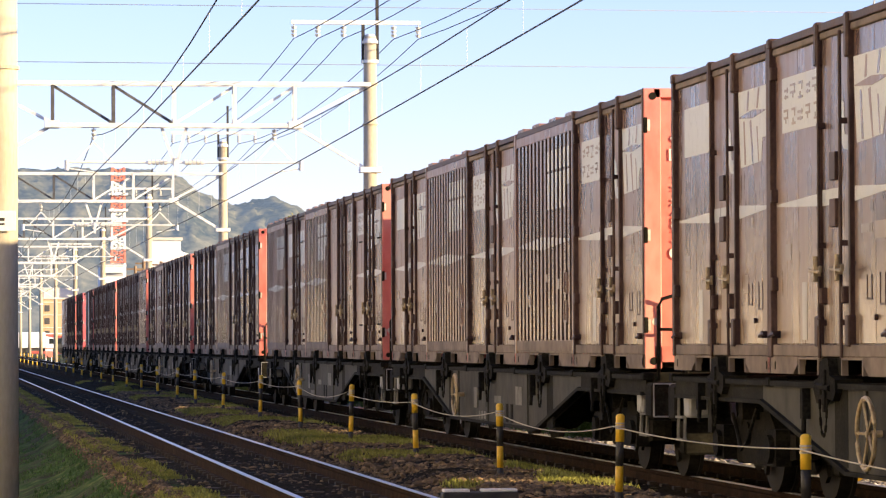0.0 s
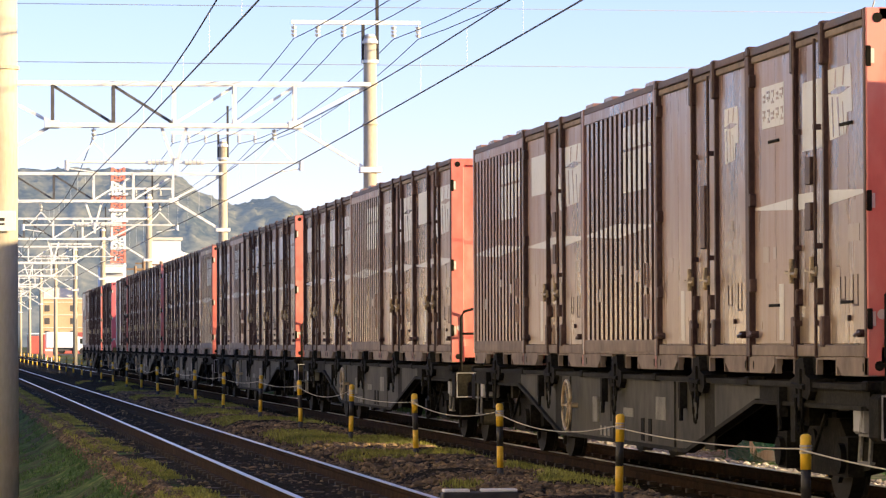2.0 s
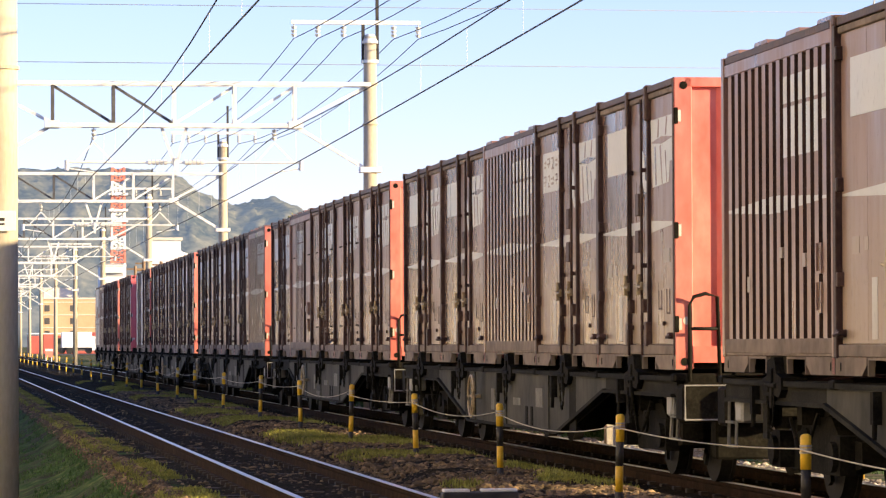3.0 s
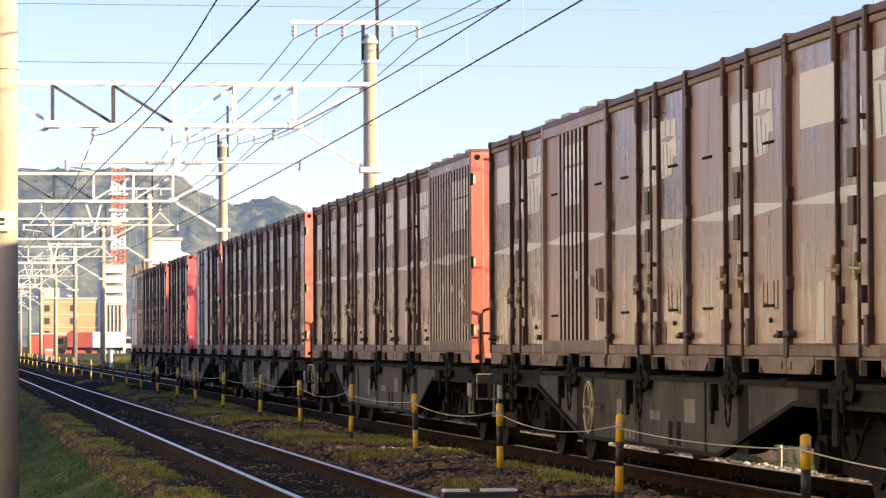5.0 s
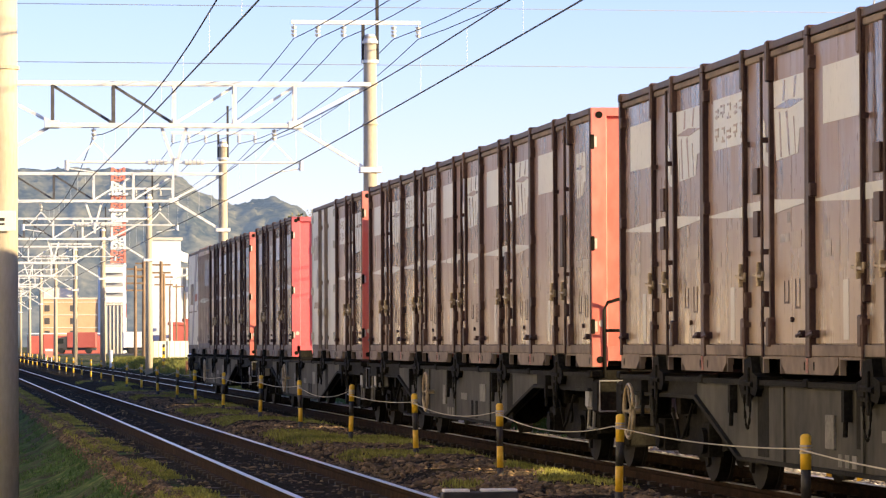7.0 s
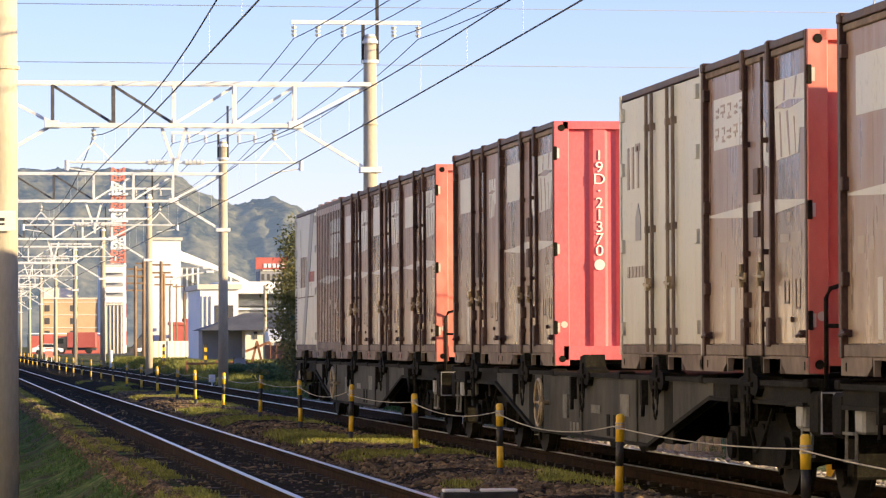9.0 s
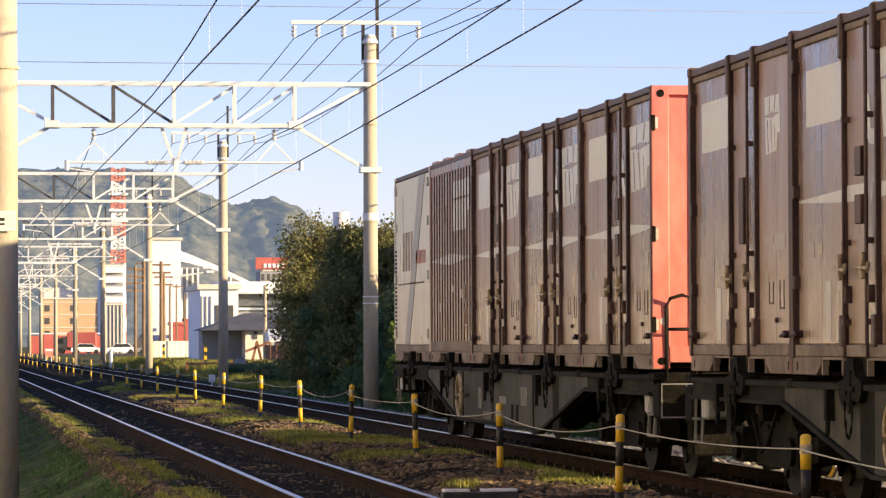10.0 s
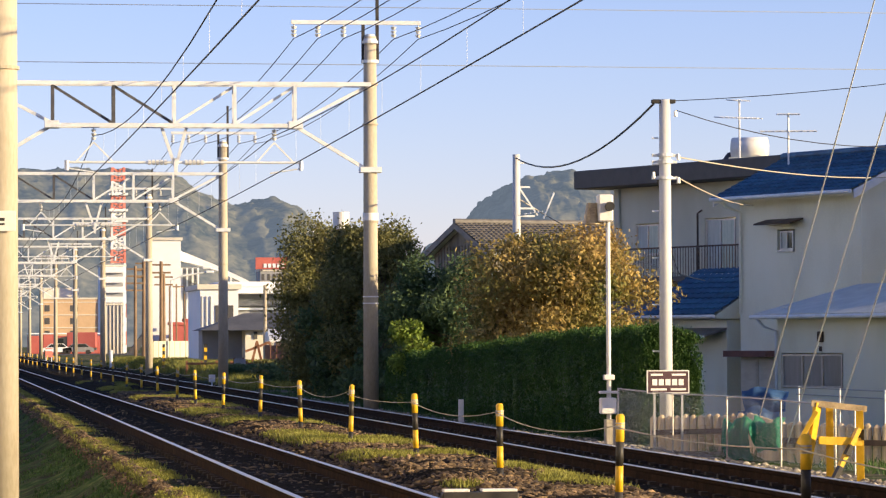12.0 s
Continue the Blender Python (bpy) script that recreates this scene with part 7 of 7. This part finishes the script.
def street_lamp(x, y, z, arm):
    s = new("street_lamp")
    tagged(s, "pale street lamp with long curved arm", "street lamp")
    bm = bmesh.new()
    path_tube(bm, [(0, 0, -0.5), (0, 0, z - 0.3), (arm * 0.3, 0, z), (arm, 0, z + 0.25)], 0.06, 8)
    part("pole", bm, "galv", s)
    part("lamp_head", B((arm - 0.25, arm + 0.25, -0.12, 0.12, z + 0.17, z + 0.32), bevel=0.03), "far_white", s)
    s.location = (x, y, 0)


street_lamp(14.3, 232, 5.5, 2.4)
street_lamp(15.9, 205, 5.2, -1.3)


def parked_car(mat, label):
    c = new("car")
    tagged(c, label, "car")
    bm = bmesh.new()
    slab(bm, [(-2.1, 0.3), (-2.1, 0.75), (-1.3, 0.9), (-0.7, 1.4), (1.0, 1.42), (1.6, 0.95), (2.1, 0.85), (2.15, 0.3)], 1, -0.82, 0.82)
    part("body", bm, mat, c)
    bm = bmesh.new()
    slab(bm, [(-1.15, 0.92), (-0.66, 1.34), (0.95, 1.36), (1.4, 0.95)], 1, -0.83, 0.83)
    part("side_windows", bm, "glass", c)
    bm = bmesh.new()
    slab(bm, [(-1.32, 0.93), (-0.72, 1.37), (-0.75, 1.39), (-1.36, 0.95)], 1, -0.7, 0.7)
    part("windscreen", bm, "glass", c)
    for sx in (-1.3, 1.3):
        for sy in (-0.75, 0.75):
            bm = bmesh.new()
            rod(bm, (sx, sy - 0.1, 0.31), (sx, sy + 0.1, 0.31), 0.31, 16)
            part("wheel", bm, "rubber", c)
    return c




def lorry(colour, label):
    """A box lorry, nose towards +x."""
    v = new("lorry")
    tagged(v, label, "lorry")
    part("box_body", B((-3.2, 0.9, -1.0, 1.0, 0.85, 3.0), bevel=0.06), colour, v)
    bm = bmesh.new()
    slab(bm, [(0.95, 0.5), (2.5, 0.5), (2.5, 1.35), (2.15, 2.2), (0.95, 2.45)], 1, -0.98, 0.98)
    part("cab", bm, "far_white" if colour == "far_white" else "far_dark", v)
    bm = bmesh.new()
    slab(bm, [(1.4, 1.4), (2.3, 1.4), (2.05, 2.1), (1.4, 2.1)], 1, -1.0, 1.0)
    part("cab_window", bm, "glass", v)
    part("chassis", B((-3.2, 2.4, -0.5, 0.5, 0.45, 0.83)), "far_dark", v)
    for x in (-2.1, 1.75):
        for y in (-0.88, 0.88):
            bm = bmesh.new()
            rod(bm, (x, y - 0.12, 0.42), (x, y + 0.12, 0.42), 0.42, 16)
            part("wheel", bm, "rubber", v)
    return v


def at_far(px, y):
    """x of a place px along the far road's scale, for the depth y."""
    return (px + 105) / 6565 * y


M["asphalt"] = material("asphalt", [(0.04, 0.04, 0.04), (0.065, 0.063, 0.06)], rough=0.9, scale=0.6, fine=6, bump=0.1)
rd = new("road", done(B((-70, 9.0, 494, 524, -0.2, -0.08)), "road", "asphalt"))
tagged(rd, "grey asphalt road crossing beyond the railway", "road", kind="structure")
rd2 = new("road_east", done(B((9.0, 90, 470, 524, -0.2, -0.085)), "road_east", "asphalt"))
tagged(rd2, "grey asphalt road crossing beyond the railway", "road", kind="structure")
WHITE_LORRY = lorry("far_white", "white box lorry driving past the far crossing")
RED_LORRY = lorry("far_red", "red box lorry waiting near the far crossing")
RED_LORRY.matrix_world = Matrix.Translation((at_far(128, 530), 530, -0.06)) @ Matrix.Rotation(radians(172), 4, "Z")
CAR_A = parked_car("far_white", "white car driving along the far road")
CAR_B = parked_car("grey_mark", "silver grey car driving along the far road")
CAR_C = parked_car("far_white", "white hatchback driving along the far road")


def yard_stack():
    for k in range(5):
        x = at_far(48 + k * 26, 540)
        o = new("freight_container")
        tagged(o, "faded red container standing in the freight yard", "container", "yard containers")
        part("body", B((x, x + 2.0, 540, 546, -0.1, 2.5 + 0.2 * (k % 2)), bevel=0.03), "far_red", o)
        part("roof", B((x - 0.02, x + 2.02, 539.9, 546.1, 2.72, 2.9)), "far_white", o)


yard_stack()


def road_sign():
    s = new("warning_board")
    tagged(s, "orange and white warning board beside the far crossing", "sign")
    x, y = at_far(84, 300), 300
    part("board", B((x - 0.3, x + 0.3, y - 0.03, y + 0.03, 0.2, 0.95), bevel=0.01), "tower_red", s)
    part("white_band", B((x - 0.3, x + 0.3, y - 0.045, y - 0.031, 0.7, 0.85)), "far_white", s)
    for d in (-0.22, 0.22):
        part("leg", B((x + d - 0.04, x + d + 0.04, y - 0.02, y + 0.02, -0.4, 0.2)), "far_white", s)
    p = new("bollard")
    tagged(p, "short white post on the verge", "bollard")
    bm = bmesh.new()
    rod(bm, (0, 0, -0.5), (0, 0, 0.9), 0.09, 12)
    part("post", bm, "far_white", p)
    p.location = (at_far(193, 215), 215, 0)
    for x, y in ((10.62, 150), (10.0, 168)):
        q = new("striped_post")
        tagged(q, "dull yellow and black striped post on the verge", "marker post")
        for k in range(9):
            part("stripe", B((x - 0.06, x + 0.06, y - 0.03, y + 0.03, -0.2 + k * 0.16, -0.04 + k * 0.16)), "yellow" if k % 2 else "rubber", q)
        part("foot", B((x - 0.05, x + 0.05, y - 0.03, y + 0.03, -0.9, -0.2)), "rubber", q)
    w = new("distance_plate")
    tagged(w, "small white square plate beside the track", "sign")
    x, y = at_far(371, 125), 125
    part("plate", B((x - 0.11, x + 0.11, y - 0.02, y + 0.02, -0.05, 0.2), bevel=0.005), "white", w)
    part("stake", B((x - 0.02, x + 0.02, y - 0.015, y + 0.015, -0.6, -0.05)), "galv", w)


road_sign()


# field fences and yard kerb
def plank_fence(x0, y0, x1, y1, h, mat, label, n):
    f = new("yard_fence")
    tagged(f, label, "fence")
    a, b = Vector((x0, y0, 0)), Vector((x1, y1, 0))
    d = (b - a).normalized()
    for i in range(n):
        p, q = a.lerp(b, i / n), a.lerp(b, (i + 0.92) / n)
        bm = bmesh.new()
        g = min(ground_height(p.x, p.y), ground_height(q.x, q.y))
        slab(bm, [(p.x, p.y), (q.x, q.y), (q.x - d.y * 0.06, q.y + d.x * 0.06), (p.x - d.y * 0.06, p.y + d.x * 0.06)], 2, g - 0.1, g + h)
        part("panel", bm, mat, f)


plank_fence(11.4, 206, 14.2, 208, 1.1, "render_grey", "weathered pale concrete panel fence", 9)
plank_fence(13.2, 152, 16.0, 139, 0.9, "rust_wood", "low brown wooden fence", 16)
plank_fence(14.0, 150, 16.8, 137, 0.5, "wood", "pale low board fence beside track", 16)


def rail_fence():
    f = new("rail_fence")
    tagged(f, "low brown timber rail across the verge", "railing")
    for z in (0.44, 0.05):
        bm = bmesh.new()
        bar(bm, (9.9, 150.5, z), (12.7, 147.5, z), 0.06, 0.09)
        part("rail", bm, "rust_wood", f)
    for k in range(6):
        u = k / 5
        part("post", B((9.9 + 2.8 * u - 0.05, 9.9 + 2.8 * u + 0.05, 150.55 - 3 * u, 150.65 - 3 * u, -0.8, 0.55)), "rust_wood", f)


rail_fence()


# transmission lines far across the sky
for z, y in ((24.2, 300), (28.9, 300)):
    cable("thin far power line across the sky", (-60, y, z), (110, y, z - 0.5), 0.0, 0.03, "pale_wire", 1)


# ---------- unseen walls that bounce and block light -------
M["wall_tan"] = material("tan_reflector_wall", [(0.38, 0.30, 0.21), (0.50, 0.41, 0.30)], rough=0.9, scale=0.3, fine=4, bump=0.05)


def unseen_light_walls():
    """Unseen walls added on both sides: west ones bounce light, east ones block sun."""
    o = new("wall_west")
    tagged(o, "plain cream walls out of view, added to bounce sunlight", "wall", kind="structure")
    rng = np.random.default_rng(9)
    paint = ("far_wall", "wall_tan", "far_tan", "far_wall", "wall_tan")
    for k in range(26):
        w = 6 + 7 * rng.random()
        h = 3.4 + 3.2 * rng.random()
        part("wall_piece", B((-w / 2, w / 2, 0, 6, -1.3, h)), paint[k % 5], o).matrix_basis = frame_of(-14 - k * 5.5, 290 - 5 * k + 12 * rng.random(), -18)
    # added west reflectors, tall beside the eye, low and broken by gaps further on
    for k in range(11):
        h = 9.0 + 3.5 * rng.random()
        x = -9.5 - 1.5 * rng.random()
        part("wall_piece", B((x - 6, x, -82 + 13 * k, -69.6 + 13 * k, -1.4, h)), "far_wall", o)
    for k in range(15):
        h = 2.4 + 1.9 * rng.random()
        x = -12.0 - 3.0 * rng.random()
        part("wall_piece", B((x - 4, x, 63 + 12.5 * k, 68 + 12.5 * k + 6 * rng.random(), -1.4, h)), ("far_wall", "wall_tan", "far_wall", "far_white", "far_tan", "far_wall")[k % 6], o)
    # added east walls, out of view, that keep the sun off the house gable
    e = new("wall_east")
    tagged(e, "plain cream walls out of view, added to block the sun", "wall", kind="structure")
    part("wall_piece", B((30.0, 34.0, 82, 96, -1.2, 8.0)), "render", e)
    part("wall_piece", B((31.0, 35.0, 96.5, 110, -1.2, 7.4)), "render", e)


unseen_light_walls()


# ---------- ballast, grass and litter ----------
def scatter_stones(name, label, mat, n, xr, yr, size, seed, lift=0.0):
    rng = np.random.default_rng(seed)
    t = (1 + 5 ** 0.5) / 2
    ico = np.array([(-1, t, 0), (1, t, 0), (-1, -t, 0), (1, -t, 0), (0, -1, t), (0, 1, t), (0, -1, -t), (0, 1, -t), (t, 0, -1), (t, 0, 1), (-t, 0, -1), (-t, 0, 1)]) / 1.9
    tri = [(0, 11, 5), (0, 5, 1), (0, 1, 7), (0, 7, 10), (0, 10, 11), (1, 5, 9), (5, 11, 4), (11, 10, 2), (10, 7, 6), (7, 1, 8), (3, 9, 4), (3, 4, 2), (3, 2, 6), (3, 6, 8), (3, 8, 9), (4, 9, 5), (2, 4, 11), (6, 2, 10), (8, 6, 7), (9, 8, 1)]
    verts, faces = [], []
    for i in range(n):
        x = xr[0] + (xr[1] - xr[0]) * rng.random()
        y = yr[0] + (yr[1] - yr[0]) * rng.random() ** 1.5
        s = size * (0.55 + 0.9 * rng.random())
        q = ico * (1 + 0.28 * rng.normal(size=(12, 1))) * np.array([1.2, 0.9, 0.7]) * s
        a = rng.random() * 6.283
        c, d = math.cos(a), math.sin(a)
        r = np.stack([q[:, 0] * c - q[:, 1] * d, q[:, 0] * d + q[:, 1] * c, q[:, 2]], axis=1)
        k = 12 * i
        verts += (r + [x, y, ground_height(x, y) + s * 0.2 + lift]).tolist()
        faces += [(u + k, v + k, w + k) for u, v, w in tri]
    tagged(new(name, raw_mesh(name, verts, faces, mat)), label, "gravel", kind="stuff")


scatter_stones("ballast_stones", "rust-brown ballast stones between the tracks", "stone", 15000, (4.35, 6.35), (22, 100), 0.027, 1)
scatter_stones("ballast_stones", "rust-brown ballast stones in the track bed", "stone", 4000, (2.3, 4.3), (26, 120), 0.022, 2, -0.014)
scatter_stones("ballast_stones", "rust-brown ballast stones in the track bed", "stone", 3000, (6.4, 8.9), (26, 120), 0.022, 3, -0.014)
scatter_stones("shoulder_stones", "pale ballast stones on the far shoulder", "stone_pale", 6000, (9.0, 10.6), (34, 110), 0.038, 4)


def grass_patch(name, label, mat, n, xr, yr, h, seed, keep):
    rng = np.random.default_rng(seed)
    verts, faces = [], []
    k = 0
    tries = 0
    while k < n and tries < n * 12:
        tries += 1
        x = xr[0] + (xr[1] - xr[0]) * rng.random()
        y = yr[0] + (yr[1] - yr[0]) * rng.random() ** 1.6
        if not keep(x, y):
            continue
        z = ground_height(x, y) - 0.02
        for b in range(4):
            a = rng.random() * 6.283
            w = 0.006 + 0.006 * rng.random()
            hh = h * (0.5 + rng.random())
            lean = 0.6 * hh * rng.random()
            px, py = x + 0.05 * rng.normal(), y + 0.05 * rng.normal()
            c, s = math.cos(a), math.sin(a)
            i = len(verts)
            verts += [(px - s * w, py + c * w, z), (px + s * w, py - c * w, z), (px + c * lean * 0.4 + s * w * 0.7, py + s * lean * 0.4 - c * w * 0.7, z + hh * 0.6), (px + c * lean, py + s * lean, z + hh)]
            faces += [(i, i + 1, i + 2), (i, i + 2, i + 3)]
        k += 1
    tagged(new(name, raw_mesh(name, verts, faces, mat)), label, "grass", kind="stuff")


def mid_patch(x, y):
    return noise.noise((x * 0.9, y * 0.22, 3)) > 0.13


grass_patch("grass", "thin yellow-green grass between the tracks", "mid_grass", 17000, (4.6, 6.1), (24, 130), 0.06, 21, mid_patch)
scatter_stones("edge_stones", "sunlit rusty stones along the top of the bank", "stone", 6000, (1.86, 2.2), (28, 110), 0.022, 6)
grass_patch("grass", "yellow-green grass along the top of the bank", "mid_grass", 9000, (2.04, 2.4), (28, 120), 0.035, 31, lambda x, y: noise.noise((x * 1.5, y * 0.35, 13)) > -0.15)
grass_patch("bank_grass", "short grass on the railway bank", "grass", 34000, (-3.0, 1.95), (28, 130), 0.035, 22, lambda x, y: noise.noise((x * 0.8, y * 0.3, 8)) > -0.02)
grass_patch("verge_grass", "grass along the far verge", "grass", 9000, (9.6, 14.5), (40, 260), 0.12, 23, lambda x, y: x > (11.2 if y < 60 else 10.0 + 0.5 * noise.noise((y * 0.4, 0, 0))))
grass_patch("verge_grass", "bright rough grass on the far verge", "mid_grass", 12000, (9.8, 15.0), (122, 235), 0.2, 33, lambda x, y: noise.noise((x * 0.7, y * 0.2, 4)) > -0.2)
grass_patch("dry_grass", "dry straw-coloured seed stalks on the bank", "straw", 60, (0.55, 0.8), (36, 40), 0.22, 24, lambda x, y: True)


def motions():
    steps = [0.5 * i for i in range(25)]
    for ob, x, y, z in TRAIN:
        walk(ob, [(t, pose(x, y - run(t), z)) for t in steps])
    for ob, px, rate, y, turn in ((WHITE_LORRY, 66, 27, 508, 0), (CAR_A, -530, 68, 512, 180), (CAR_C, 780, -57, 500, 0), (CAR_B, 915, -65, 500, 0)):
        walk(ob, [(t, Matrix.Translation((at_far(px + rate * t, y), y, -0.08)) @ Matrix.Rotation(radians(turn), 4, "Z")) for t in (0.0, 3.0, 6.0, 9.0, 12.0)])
    turns = [i / 30 for i in range(361)]
    for k, (ob, y) in enumerate(WHEELS):
        walk(ob, [(t, Matrix.Translation((0, y, 0.405)) @ Matrix.Rotation(run(t) / 0.405 + k, 4, "X")) for t in turns])


motions()
